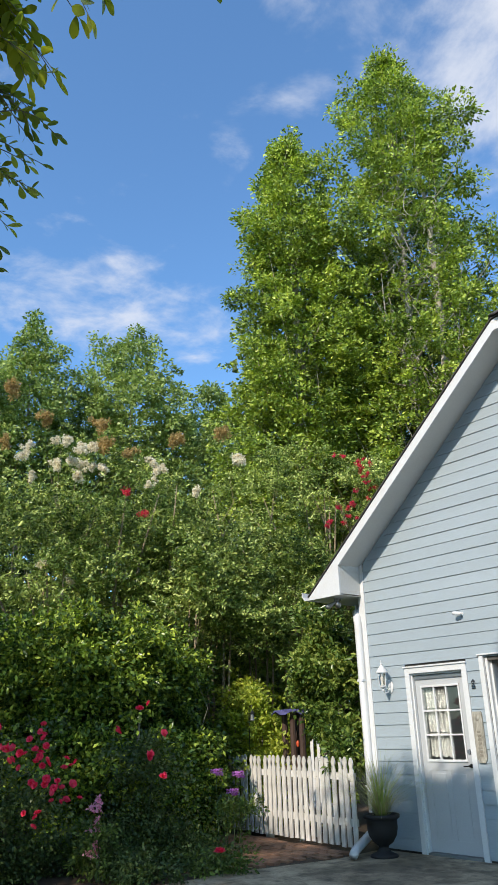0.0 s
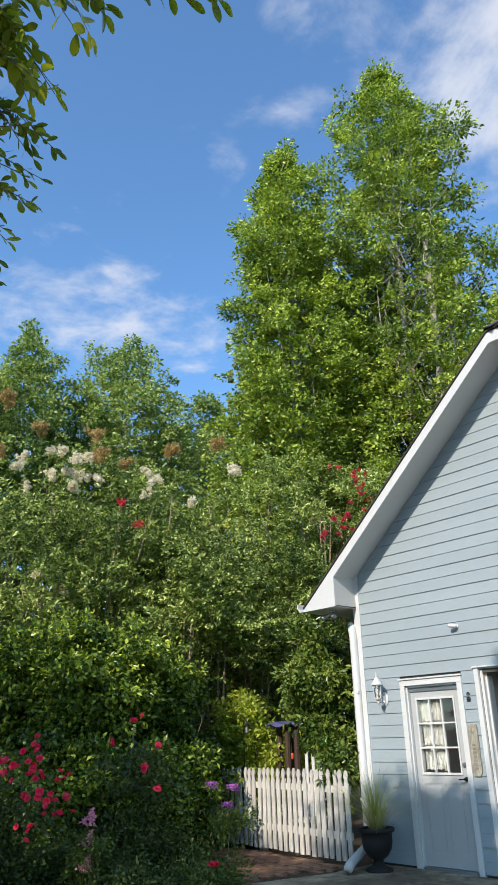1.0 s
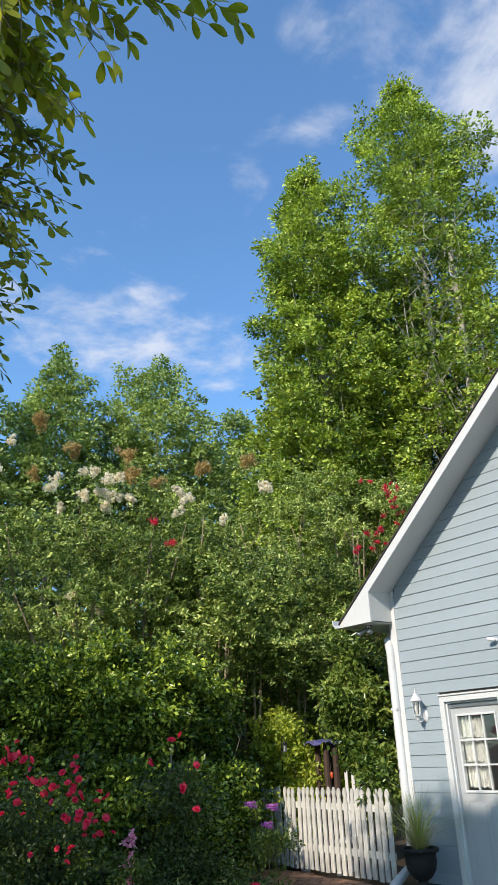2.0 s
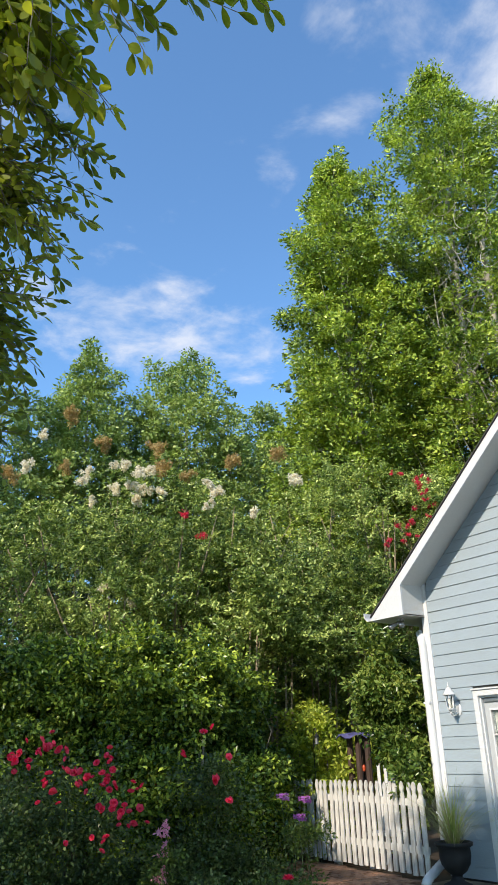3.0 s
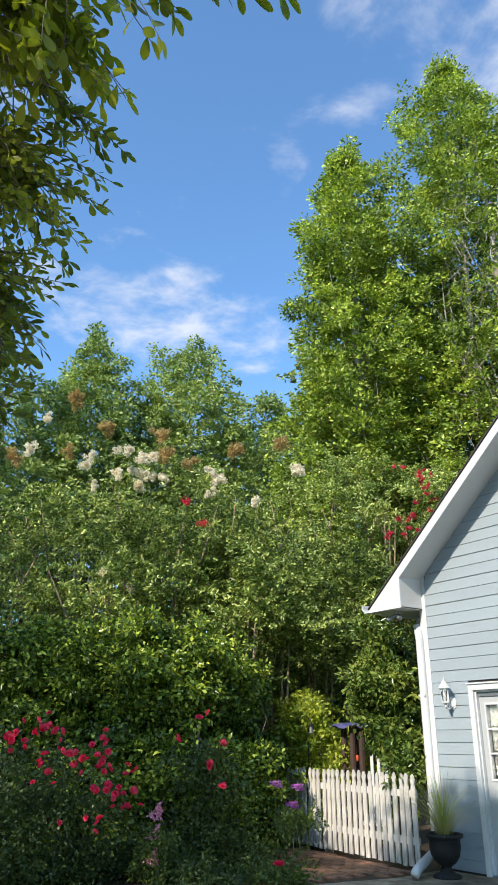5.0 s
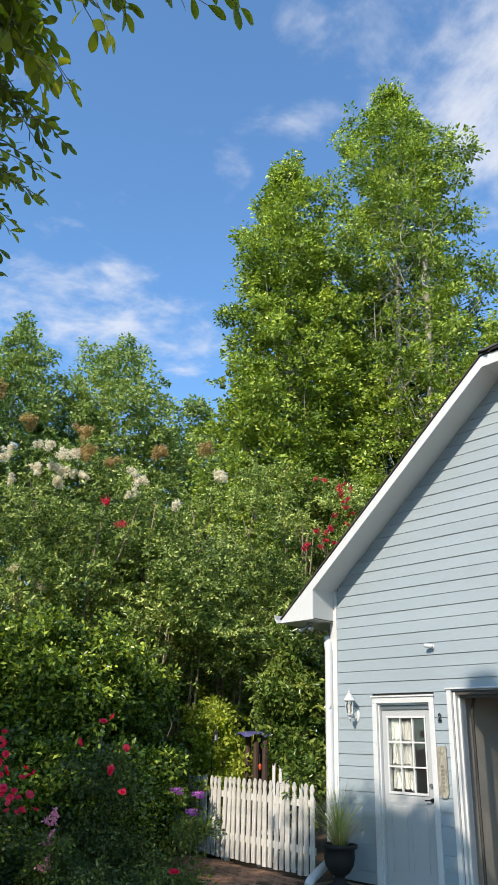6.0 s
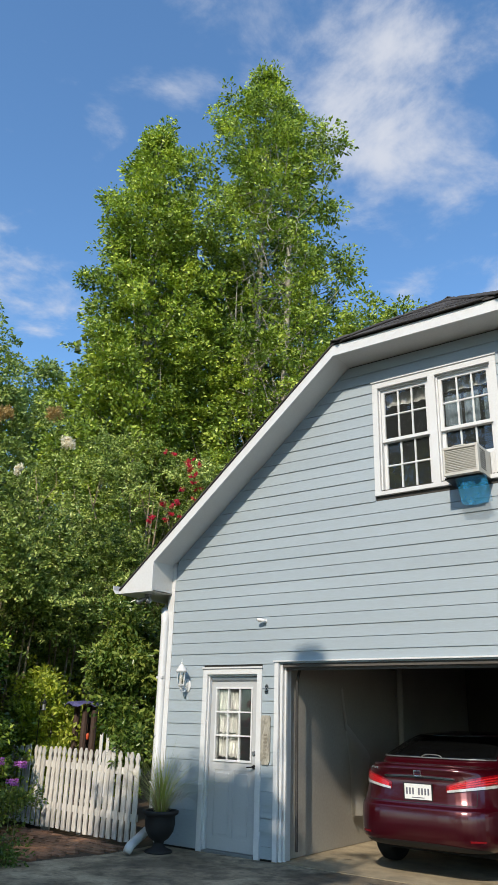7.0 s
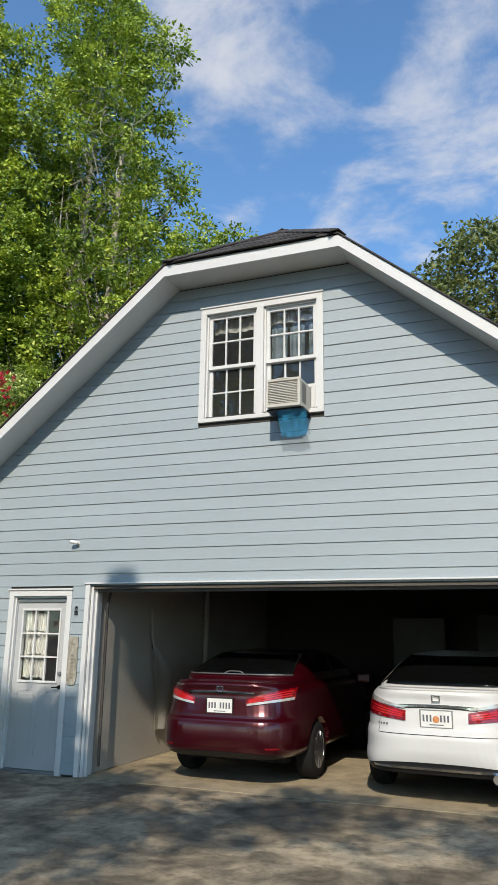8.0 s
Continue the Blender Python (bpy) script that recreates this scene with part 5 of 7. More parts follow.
def fence():
    ob = thing("picket_fence", "weathered white picket fence with spade-topped pickets", "fence")
    a, b = Vector((-0.66, -0.39)), Vector((-5.2, 0.09))
    d = (b - a).normalized()
    ang = math.degrees(math.atan2(-d.y, -d.x))
    n = int((b - a).length / 0.122)
    prof = ((0.038, 0.0), (0.038, 0.87), (0.026, 0.905), (0.0245, 0.918), (0.036, 0.955), (0.038, 0.975), (0.027, 1.01), (0.011, 1.035), (0.0, 1.04))
    meshes = []
    for k in range(3):
        bm = B()
        out = [(x, z) for x, z in prof] + [(-x, z) for x, z in prof[-2::-1]]
        prism(bm, out, -0.009, 0.009)
        meshes.append(to_mesh("picket", bm, M_FENCE))
    rng = random.Random(3)
    for i in range(n):
        p = a + d * (0.05 + i * 0.122)
        piece("picket", meshes[i % 3], ob, pose(p.x, p.y, 0.035 + rng.uniform(-0.012, 0.012), rng.uniform(-0.8, 0.8), rng.uniform(-1.1, 1.1), ang + rng.uniform(-1.5, 1.5)))
    for z in (0.27, 0.80):
        bm = B()
        box(bm, 0.03, (b - a).length, 0.0, 0.035, z, z + 0.085, 0.004)
        r = part("rail", bm, M_FENCE, ob)
        nrm = Vector((-d.y, d.x)) if Vector((-d.y, d.x)).y > 0 else Vector((d.y, -d.x))
        r.matrix_local = pose(a.x + nrm.x * 0.011, a.y + nrm.y * 0.011, 0, 0, 0, ang + 180) @ Matrix.Diagonal((1, -1, 1, 1))
    for k in (1.95, 3.9):
        bm = B()
        box(bm, -0.045, 0.045, 0.05, 0.14, -0.03, 0.98, 0.006)
        prism(bm, ((-0.05, 0.98), (0.05, 0.98), (0, 1.03)), 0.045, 0.145)
        p = a + d * (0.1 + k)
        part("post", bm, M_FENCE, ob).matrix_local = pose(p.x, p.y, 0, 0, 0, ang)


fence()


# ---- cars ----
M_TYRE = material("black_tyre_rubber", (0.014, 0.014, 0.014), 0.9, grain=0.3, scale=30, fine=120, bump=0.3, spec=0.2)
M_RIM = material("grey_alloy", (0.34, 0.34, 0.36), 0.3, 0.9, grain=0.08, scale=20, fine=90, bump=0.0)
M_TINT = material("dark_tinted_glass", (0.008, 0.009, 0.01), 0.05, grain=0.1, scale=3, fine=20, bump=0.0, spec=0.6)
M_REDPAINT = material("deep_red_metallic_paint", (0.06, 0.0018, 0.007), 0.28, 0.5, grain=0.12, scale=3, fine=400, bump=0.0, coat=1.0)
M_WHITEPAINT = material("pearl_white_paint", (0.59, 0.59, 0.585), 0.45, 0.0, grain=0.03, scale=3, fine=300, bump=0.0, coat=0.35)
M_REDPAINT.node_tree.nodes["Principled BSDF"].inputs["Coat Roughness"].default_value = 0.13
M_LAMPBAR = material("bright_red_lamp_bar", (0.62, 0.02, 0.025), 0.2, grain=0.5, scale=60, fine=200, bump=0.1, coat=0.5)
M_LAMPRED = material("red_lamp_plastic", (0.26, 0.004, 0.008), 0.12, grain=0.6, scale=22, fine=160, bump=0.1, coat=1.0)
M_LAMPCLEAR = material("clear_lamp_plastic", (0.62, 0.6, 0.58), 0.15, 0.3, grain=0.3, scale=25, fine=160, bump=0.1, coat=1.0)
# near black: the shadow under the cars is put into this colour
M_UNDER = material("underbody_shadow_black", (0.005, 0.005, 0.005), 0.9, grain=0.3, scale=12, fine=60, bump=0.2)
M_REFLECTOR = material("dark_red_reflector", (0.2, 0.006, 0.01), 0.2, grain=0.3, scale=30, fine=160, bump=0.0)
M_TRIMBLACK = material("matt_black_plastic", (0.008, 0.008, 0.009), 0.6, grain=0.2, scale=20, fine=120, bump=0.1)
M_PLATE = material("white_number_plate", (0.72, 0.72, 0.70), 0.45, grain=0.08, scale=20, fine=90, bump=0.05)
M_PLATEINK = material("dark_plate_bars", (0.12, 0.12, 0.15), 0.5, grain=0.2, scale=30, fine=90, bump=0.0)
M_PLATEART = material("orange_plate_motif", (0.6, 0.25, 0.1), 0.5, grain=0.3, scale=30, fine=90, bump=0.0)


def lerp_table(table, z):
    """Values at height z from rows (z, ...), joined by smooth steps."""
    if z <= table[0][0]:
        return table[0][1:]
    for a, b in zip(table, table[1:]):
        if z <= b[0]:
            k = table.index(a)
            o, n = table[max(0, k - 1)], table[min(len(table) - 1, k + 2)]
            h = b[0] - a[0]
            u = (z - a[0]) / h
            out = []
            for i in range(1, len(a)):
                s = (b[i] - a[i]) / h
                s0 = (a[i] - o[i]) / (a[0] - o[0]) if o is not a else s
                s1 = (n[i] - b[i]) / (n[0] - b[0]) if n is not b else s
                m0 = 0.0 if s * s0 <= 0 else 2 * s * s0 / (s + s0)
                m1 = 0.0 if s * s1 <= 0 else 2 * s * s1 / (s + s1)
                out.append(a[i] * (2 * u**3 - 3 * u**2 + 1) + m0 * h * (u**3 - 2 * u**2 + u) + b[i] * (3 * u**2 - 2 * u**3) + m1 * h * (u**3 - u**2))
            return tuple(out)
    return table[-1][1:]


class Hull:
    """A car shell as stacked plan outlines: rows of (height, rear, front, half width, squareness)."""

    def __init__(self, rows):
        self.rows = rows

    def rear(self, x, z):
        r, f, w, n = lerp_table(self.rows, z)
        return (r + f) / 2 - (f - r) / 2 * max(0.0, 1 - min(1.0, abs(x) / w) ** n) ** (1 / n)

    def side(self, y, z):
        r, f, w, n = lerp_table(self.rows, z)
        u = min(1.0, abs(y - (r + f) / 2) / ((f - r) / 2))
        return w * max(0.0, 1 - u ** n) ** (1 / n)

    def mesh(self, zs, wheels=(), arch=0.34, top=True, hub=0.32):
        bm = B()
        rings = []
        for z in zs:
            r, f, w, n = lerp_table(self.rows, z)
            c, h = (r + f) / 2, (f - r) / 2
            pts = []
            angs = [math.pi * 2 * (k + 0.5) / 96 for k in range(96)]
            for a in angs:
                ca, sa = math.cos(a), math.sin(a)
                pts.append((w * math.copysign(abs(ca) ** (2 / n), ca), c + h * math.copysign(abs(sa) ** (2 / n), sa)))
            # long sides get more points
            full = []
            for p, q in zip(pts, pts[1:] + pts[:1]):
                full.append(p)
                for k in range(1, 5):
                    full.append((p[0] + (q[0] - p[0]) * k / 5, p[1] + (q[1] - p[1]) * k / 5))
            rings.append((z, full))
        size = len(rings[0][1])
        out = []
        for z, f in rings:
            row = []
            for x, y in f:
                for wy in wheels:
                    if (y - wy) ** 2 + (z - hub) ** 2 < arch ** 2 and abs(x) > 0.5:
                        x = math.copysign(abs(x) - 0.2, x)
                row.append(bm.verts.new((x, y, z)))
            out.append(row)
        for a, b in zip(out, out[1:]):
            for k in range(size):
                bm.faces.new((a[k], a[(k + 1) % size], b[(k + 1) % size], b[k]))
        bm.faces.new(out[0][::-1])
        if top:
            bm.faces.new(out[-1])
        return bm

    def patch(self, x0, x1, low, high, proud=0.006, nx=14, nz=5):
        """A panel lying on the tail: from x0 to x1 between two heights given as functions of 0..1."""
        bm = B()
        front, back = [], []
        for i in range(nx + 1):
            u = i / nx
            x = x0 + (x1 - x0) * u
            fr, bk = [], []
            for k in range(nz + 1):
                z = low(u) + (high(u) - low(u)) * k / nz
                y = self.rear(x, z)
                fr.append(bm.verts.new((x, y - proud, z)))
                bk.append(bm.verts.new((x, y + 0.012, z)))
            front.append(fr)
            back.append(bk)
        for i in range(nx):
            for k in range(nz):
                bm.faces.new((front[i][k], front[i + 1][k], front[i + 1][k + 1], front[i][k + 1]))
        for i in range(nx):
            bm.faces.new((front[i][0], back[i][0], back[i + 1][0], front[i + 1][0]))
            bm.faces.new((front[i][nz], front[i + 1][nz], back[i + 1][nz], back[i][nz]))
        for k in range(nz):
            bm.faces.new((front[0][k], front[0][k + 1], back[0][k + 1], back[0][k]))
            bm.faces.new((front[nx][k], back[nx][k], back[nx][k + 1], front[nx][k + 1]))
        bmesh.ops.recalc_face_normals(bm, faces=bm.faces)
        return bm


def add_wheel(car, x, y, r, width, side):
    """Tyre with rounded shoulders; rim with a dish, hub and ten blades."""
    bm = B()
    prof = ((r * 0.64, -width / 2), (r * 0.9, -width / 2), (r * 0.985, -width * 0.36), (r, -width * 0.2), (r, width * 0.2), (r * 0.985, width * 0.36), (r * 0.9, width / 2), (r * 0.64, width / 2))
    lathe(bm, prof, 40)
    for v in bm.verts:
        v.co = (v.co.z * side, v.co.x, v.co.y)
    bmesh.ops.recalc_face_normals(bm, faces=bm.faces)
    ty = part("wheel", bm, M_TYRE, car, "black rubber tyre on alloy wheel", smooth=True)
    ty.location = (x, y, r)
    bm = B()
    lathe(bm, ((r * 0.66, width * 0.505), (r * 0.62, width * 0.52), (r * 0.58, width * 0.3), (r * 0.1, width * 0.26), (r * 0.1, width * 0.42), (r * 0.05, width * 0.44)), 36)
    for v in bm.verts:
        v.co = (v.co.z * side, v.co.x, v.co.y)
    bmesh.ops.recalc_face_normals(bm, faces=bm.faces)
    part("rim", bm, M_RIM, ty, "grey alloy rim")
    for k in range(10):
        a = 2 * math.pi * k / 10 + (0.08 if k % 2 else -0.08)
        bm = B()
        tube(bm, ((width * 0.41 * side, r * 0.08 * math.cos(a), r * 0.08 * math.sin(a)), (width * 0.5 * side, r * 0.61 * math.cos(a), r * 0.61 * math.sin(a))), (r * 0.05, r * 0.04), 5)
        part("spoke", bm, M_RIM, ty)


def sedan(name, label, at, turn, hull, cabin, paint, spec):
    """A four-door saloon seen from behind: shell, cabin, glass, lamps, plate, trim, wheels."""
    car = thing(name, label, "car", at, turn=turn)
    zs = sorted({*np.arange(0.29, spec["deck"], 0.022).round(3).tolist(), *[r[0] for r in hull.rows if r[0] > 0.28]})
    body = part("body", hull.mesh(zs, spec["wheels"], 0.345), paint, car, smooth=True)
    zc = sorted({*np.linspace(cabin.rows[0][0], cabin.rows[-1][0], 14).round(3).tolist()})
    roof_ = part("cabin", cabin.mesh(zc), paint, car, smooth=True)
    roof_.data.set_sharp_from_angle(angle=radians(40))
    # rear screen and side glass lie on the cabin
    g0, g1, gw0, gw1 = spec["screen"]
    bm = B()
    rows = []
    for k in range(9):
        z = g0 + (g1 - g0) * k / 8
        hw = gw0 + (gw1 - gw0) * k / 8
        rows.append([bm.verts.new((hw * u, cabin.rear(hw * u, z) - 0.008, z + 0.004)) for u in np.linspace(-1, 1, 15)])
    for a, b in zip(rows, rows[1:]):
        for i in range(14):
            bm.faces.new((a[i], a[i + 1], b[i + 1], b[i]))
    bmesh.ops.solidify(bm, geom=bm.faces[:], thickness=-0.004)
    part("rear_window", bm, M_TINT, car, "dark tinted rear window", smooth=True)
    for s in (-1, 1):
        for y0, y1 in ((1.25, 2.05), (2.15, 3.0)):
            bm = B()
            rows = []
            for k in range(7):
                z = g0 + 0.02 + (g1 - g0 - 0.02) * k / 6
                r_, f_, w_, n_ = lerp_table(cabin.rows, z)
                a0, a1 = max(y0, r_ + 0.55), min(y1, f_ - 0.3)
                rows.append([bm.verts.new((s * (cabin.side(y, z) + 0.005), y, z)) for y in np.linspace(a0, max(a0 + 0.02, a1), 10)])
            for a, b in zip(rows, rows[1:]):
                for i in range(9):
                    bm.faces.new((a[i], a[i + 1], b[i + 1], b[i]))
            bmesh.ops.solidify(bm, geom=bm.faces[:], thickness=0.004)
            part("side_window", bm, M_TINT, car, "dark side window")
        # mirror
        bm = B()
        box(bm, *sorted((s * 0.86, s * 1.04)), 3.05, 3.17, 0.98, 1.1, 0.03)
        part("wing_mirror", bm, paint, car)
    # tail lamps, with a clear strip
    for s in (-1, 1):
        x0, x1 = spec["lamp_x"]
        lo, hi, clear = spec["lamp"]
        lamp = part("tail_light", hull.patch(s * x0, s * x1, lo, hi, 0.014), M_LAMPRED, car, "glossy red tail light", smooth=False)
        part("clear_lens", hull.patch(s * (x0 + 0.01), s * (x1 - 0.006), *clear, 0.018, nz=3), M_LAMPCLEAR, lamp, "clear lower lens")
        for q in range(3):
            zf = 0.3 + 0.2 * q
            part("light_bar", hull.patch(s * (x0 + 0.03), s * (x1 - 0.02), (lambda u, zf=zf: lo(u) + (hi(u) - lo(u)) * zf), (lambda u, zf=zf: lo(u) + (hi(u) - lo(u)) * zf + 0.012), 0.017, nz=1), M_LAMPBAR, lamp)
        if spec["reflector"]:
            part("reflector", hull.patch(s * 0.55, s * 0.68, lambda u: spec["reflector"], lambda u: spec["reflector"] + 0.018, 0.006, nz=2), M_REFLECTOR, car, "dark red bumper reflector")
    # chrome strip above the plate, plate recess, plate with bars
    zs0 = spec["strip"]
    sx = spec["strip_x"]
    part("chrome_strip", hull.patch(-sx, sx, lambda u: zs0 + 0.012 * math.cos((u - 0.5) * 3.1), lambda u: zs0 + spec["strip_h"] + 0.012 * math.cos((u - 0.5) * 3.1), 0.014, nx=24, nz=2), M_CHROME, car, "bright chrome strip across the boot")
    zp = spec["plate"]
    # matt black strip laid in as the shadow under the chrome
    part("strip_shadow", hull.patch(-sx + 0.02, sx - 0.02, lambda u: zs0 - 0.012 + 0.012 * math.cos((u - 0.5) * 3.1), lambda u: zs0 + 0.01 * math.cos((u - 0.5) * 3.1), 0.004, nx=24, nz=1), M_TRIMBLACK, car)
    yb = hull.rear(0, zp) - 0.012
    bm = B()
    box(bm, -0.155, 0.155, yb - 0.006, yb + 0.008, zp - 0.08, zp + 0.08, 0.004)
    plate = part("number_plate", bm, M_PLATE, car, "white number plate with dark bars")
    bm = B()
    for b in ((-0.163, -0.152, zp - 0.085, zp + 0.085), (0.152, 0.163, zp - 0.085, zp + 0.085), (-0.152, 0.152, zp - 0.085, zp - 0.077), (-0.152, 0.152, zp + 0.077, zp + 0.085)):
        box(bm, b[0], b[1], yb - 0.01, yb + 0.006, b[2], b[3], 0.002)
    part("plate_frame", bm, spec["frame"], plate)
    for k, x in enumerate((-0.125, -0.09, -0.055, 0.012, 0.047, 0.082, 0.117)):
        if spec["art"] and k == 3:
            continue
        bm = B()
        box(bm, x - 0.009, x + 0.009, yb - 0.0085, yb - 0.005, zp - 0.028, zp + 0.036)
        part("bar", bm, M_PLATEINK, plate)
    if spec["art"]:
        bm = B()
        lathe(bm, ((0.032, 0.0), (0.034, 0.002), (0.02, 0.003)), 16)
        for v in bm.verts:
            v.co = (v.co.x - 0.002, yb - 0.006 - v.co.z, v.co.y + zp - 0.005)
        part("motif", bm, M_PLATEART, plate, "faded orange motif")
    bm = B()
    box(bm, -0.07, 0.07, yb - 0.0085, yb - 0.005, zp - 0.06, zp - 0.052)
    part("bar", bm, M_PLATEINK, plate)
    # plain emblem: an open chrome frame
    ze = spec["emblem"]
    ye = min(hull.rear(0, ze + q) for q in (-0.04, 0.0, 0.04)) - 0.004
    bm = B()
    for b in ((-0.05, -0.036, -0.04, 0.04), (0.036, 0.05, -0.04, 0.04), (-0.036, 0.036, 0.028, 0.04), (-0.036, 0.036, -0.04, -0.028)):
        box(bm, b[0] * 0.85, b[1] * 0.85, ye - 0.006, ye + 0.03, ze + b[2] * 0.8, ze + b[3] * 0.8, 0.003)
    part("emblem", bm, M_CHROME, car, "plain chrome badge")
    bm = B()
    xb, zb = spec["badge"]
    for k in range(4):
        x = xb + k * 0.032
        box(bm, x, x + 0.024, hull.rear(x, zb) - 0.006, hull.rear(x, zb) + 0.006, zb, zb + 0.022)
    part("badge_bars", bm, M_CHROME, car)
    # boot lid seams and lip
    for s in (-1, 1):
        part("lid_seam", hull.patch(s * spec["lid"], s * (spec["lid"] + 0.006), lambda u: spec["lid_z"][0], lambda u: spec["lid_z"][1], 0.003, nx=1, nz=8), M_TRIMBLACK, car)
    part("lid_seam", hull.patch(-spec["lid"], spec["lid"], lambda u: spec["lid_z"][0] - 0.006, lambda u: spec["lid_z"][0], 0.003, nx=20, nz=1), M_TRIMBLACK, car)
    lip = spec["lip"]
    bm = B()
    pts = [(x, hull.rear(x, lip - 0.02) + 0.012, lip) for x in np.linspace(-spec["lip_x"], spec["lip_x"], 25)]
    a = [[bm.verts.new((x, y + dy, z + dz - 0.02 * (abs(x) / spec["lip_x"]) ** 4)) for x, y, z in pts] for dy, dz in ((0.0, -0.016), (-0.022, 0.004), (-0.012, 0.012), (0.07, 0.006))]
    for p, q in zip(a, a[1:]):
        for i in range(24):
            bm.faces.new((p[i], p[i + 1], q[i + 1], q[i]))
    bmesh.ops.recalc_face_normals(bm, faces=bm.faces)
    part("boot_lip", bm, paint, car, smooth=True)
    # lower bumper insert and exhaust
    z0, z1 = spec["valance"]
    part("bumper_insert", hull.patch(-0.74, 0.74, lambda u: z0, lambda u: z1 - 0.05 * abs(2 * u - 1) ** 3, 0.008, nx=24, nz=4), M_TRIMBLACK, car, "matt black lower bumper insert")
    if spec["chrome_low"]:
        part("lower_chrome", hull.patch(-0.66, 0.66, lambda u: z0 + 0.045, lambda u: z0 + 0.068, 0.02, nx=20, nz=1), M_CHROME, car, "thin bright strip under the bumper")
        for s in (1,):
            bm = B()
            tube(bm, ((s * 0.56, 0.03, z0 + 0.01), (s * 0.56, 0.3, z0 + 0.01)), 0.045, 16)
            part("exhaust_tip", bm, M_CHROME, car)
    if spec["brow"]:
        # pale seal along the foot of the rear screen and the loop of the high stop lamp
        bm = B()
        tube(bm, [(x, cabin.rear(x, g0) - 0.02, g0 + 0.004) for x in np.linspace(-gw0, gw0, 17)], 0.007, 6)
        part("screen_seal", bm, M_GREYMETAL, car, "pale seal under the rear window")
        bm = B()
        tube(bm, [(x, cabin.rear(0, g0) - 0.025, g0 + 0.012 + 0.025 * (1 - (x / 0.12) ** 4)) for x in np.linspace(-0.12, 0.12, 11)], 0.006, 6)
        part("stop_lamp_rim", bm, M_GREYMETAL, car)
    bm = B()
    box(bm, -0.6, 0.6, 0.6, 4.2, 0.2, 0.32)
    part("underbody", bm, M_UNDER, car)
    for wy in spec["wheels"]:
        for s in (-1, 1):
            add_wheel(car, s * spec["track"], wy, 0.32, 0.21, s)
    return car


# rows: height, rear, front, half width, squareness
red_hull = Hull(((0.29, 0.13, 4.4, 0.79, 5.4), (0.32, 0.08, 4.45, 0.83, 5.4), (0.36, 0.04, 4.5, 0.857, 5.4), (0.42, 0.015, 4.5, 0.87, 5.2), (0.52, 0.0, 4.5, 0.877, 5.0), (0.62, 0.005, 4.5, 0.877, 5.0), (0.68, 0.02, 4.48, 0.877, 4.9),
                 (0.71, 0.06, 4.47, 0.876, 4.8), (0.80, 0.09, 4.45, 0.872, 4.6), (0.94, 0.115, 4.3, 0.865, 4.4), (1.0, 0.11, 4.2, 0.855, 4.2), (1.05, 0.085, 4.1, 0.82, 4.0), (1.075, 0.10, 4.0, 0.78, 3.8), (1.095, 0.2, 3.9, 0.72, 3.6)))
red_cabin = Hull(((1.06, 0.42, 3.7, 0.78, 5.0), (1.14, 0.50, 3.55, 0.76, 5.0), (1.22, 0.72, 3.35, 0.72, 4.8), (1.32, 1.05, 3.05, 0.66, 4.6), (1.39, 1.4, 2.75, 0.60, 4.2), (1.42, 1.75, 2.5, 0.52, 4.0), (1.43, 2.0, 2.3, 0.35, 3.6)))
sedan("red_car", "deep red metallic saloon parked nose-in in the garage", (2.865, 0.06, 0.012), 0.0, red_hull, red_cabin, M_REDPAINT, dict(
    deck=1.095, wheels=(1.06, 3.73), track=0.76, screen=(1.15, 1.38, 0.66, 0.55), lamp_x=(0.31, 0.765),
    lamp=(lambda u: 0.845 + 0.06 * u, lambda u: 0.905 + 0.125 * u ** 0.8, (lambda u: 0.84 + 0.06 * u, lambda u: 0.862 + 0.066 * u)),
    reflector=0.40, strip=0.962, strip_h=0.016, strip_x=0.40, plate=0.83, emblem=1.005, badge=(-0.6, 1.03), lid=0.60, lid_z=(0.73, 0.87), lip=1.088, lip_x=0.68, valance=(0.295, 0.36), chrome_low=False, frame=M_TRIMBLACK, art=False, brow=True))

white_hull = Hull(((0.25, 0.16, 4.7, 0.82, 5.2), (0.28, 0.09, 4.75, 0.86, 5.2), (0.34, 0.05, 4.8, 0.89, 5.2), (0.40, 0.025, 4.8, 0.905, 5.0), (0.52, 0.0, 4.8, 0.918, 4.3), (0.62, 0.0, 4.8, 0.92, 4.2), (0.68, 0.03, 4.78, 0.92, 4.1),
                   (0.71, 0.055, 4.77, 0.918, 4.0), (0.82, 0.08, 4.7, 0.912, 4.0), (0.92, 0.10, 4.5, 0.90, 3.9), (0.98, 0.10, 4.4, 0.885, 3.8), (1.04, 0.085, 4.3, 0.85, 3.6), (1.07, 0.10, 4.1, 0.80, 3.4), (1.085, 0.22, 4.0, 0.73, 3.2)))
white_cabin = Hull(((1.0, 0.42, 3.8, 0.82, 5.0), (1.09, 0.50, 3.65, 0.80, 5.0), (1.19, 0.78, 3.45, 0.755, 4.8), (1.31, 1.15, 3.15, 0.69, 4.6), (1.39, 1.5, 2.9, 0.62, 4.2), (1.435, 1.85, 2.6, 0.53, 4.0), (1.45, 2.1, 2.4, 0.36, 3.6)))
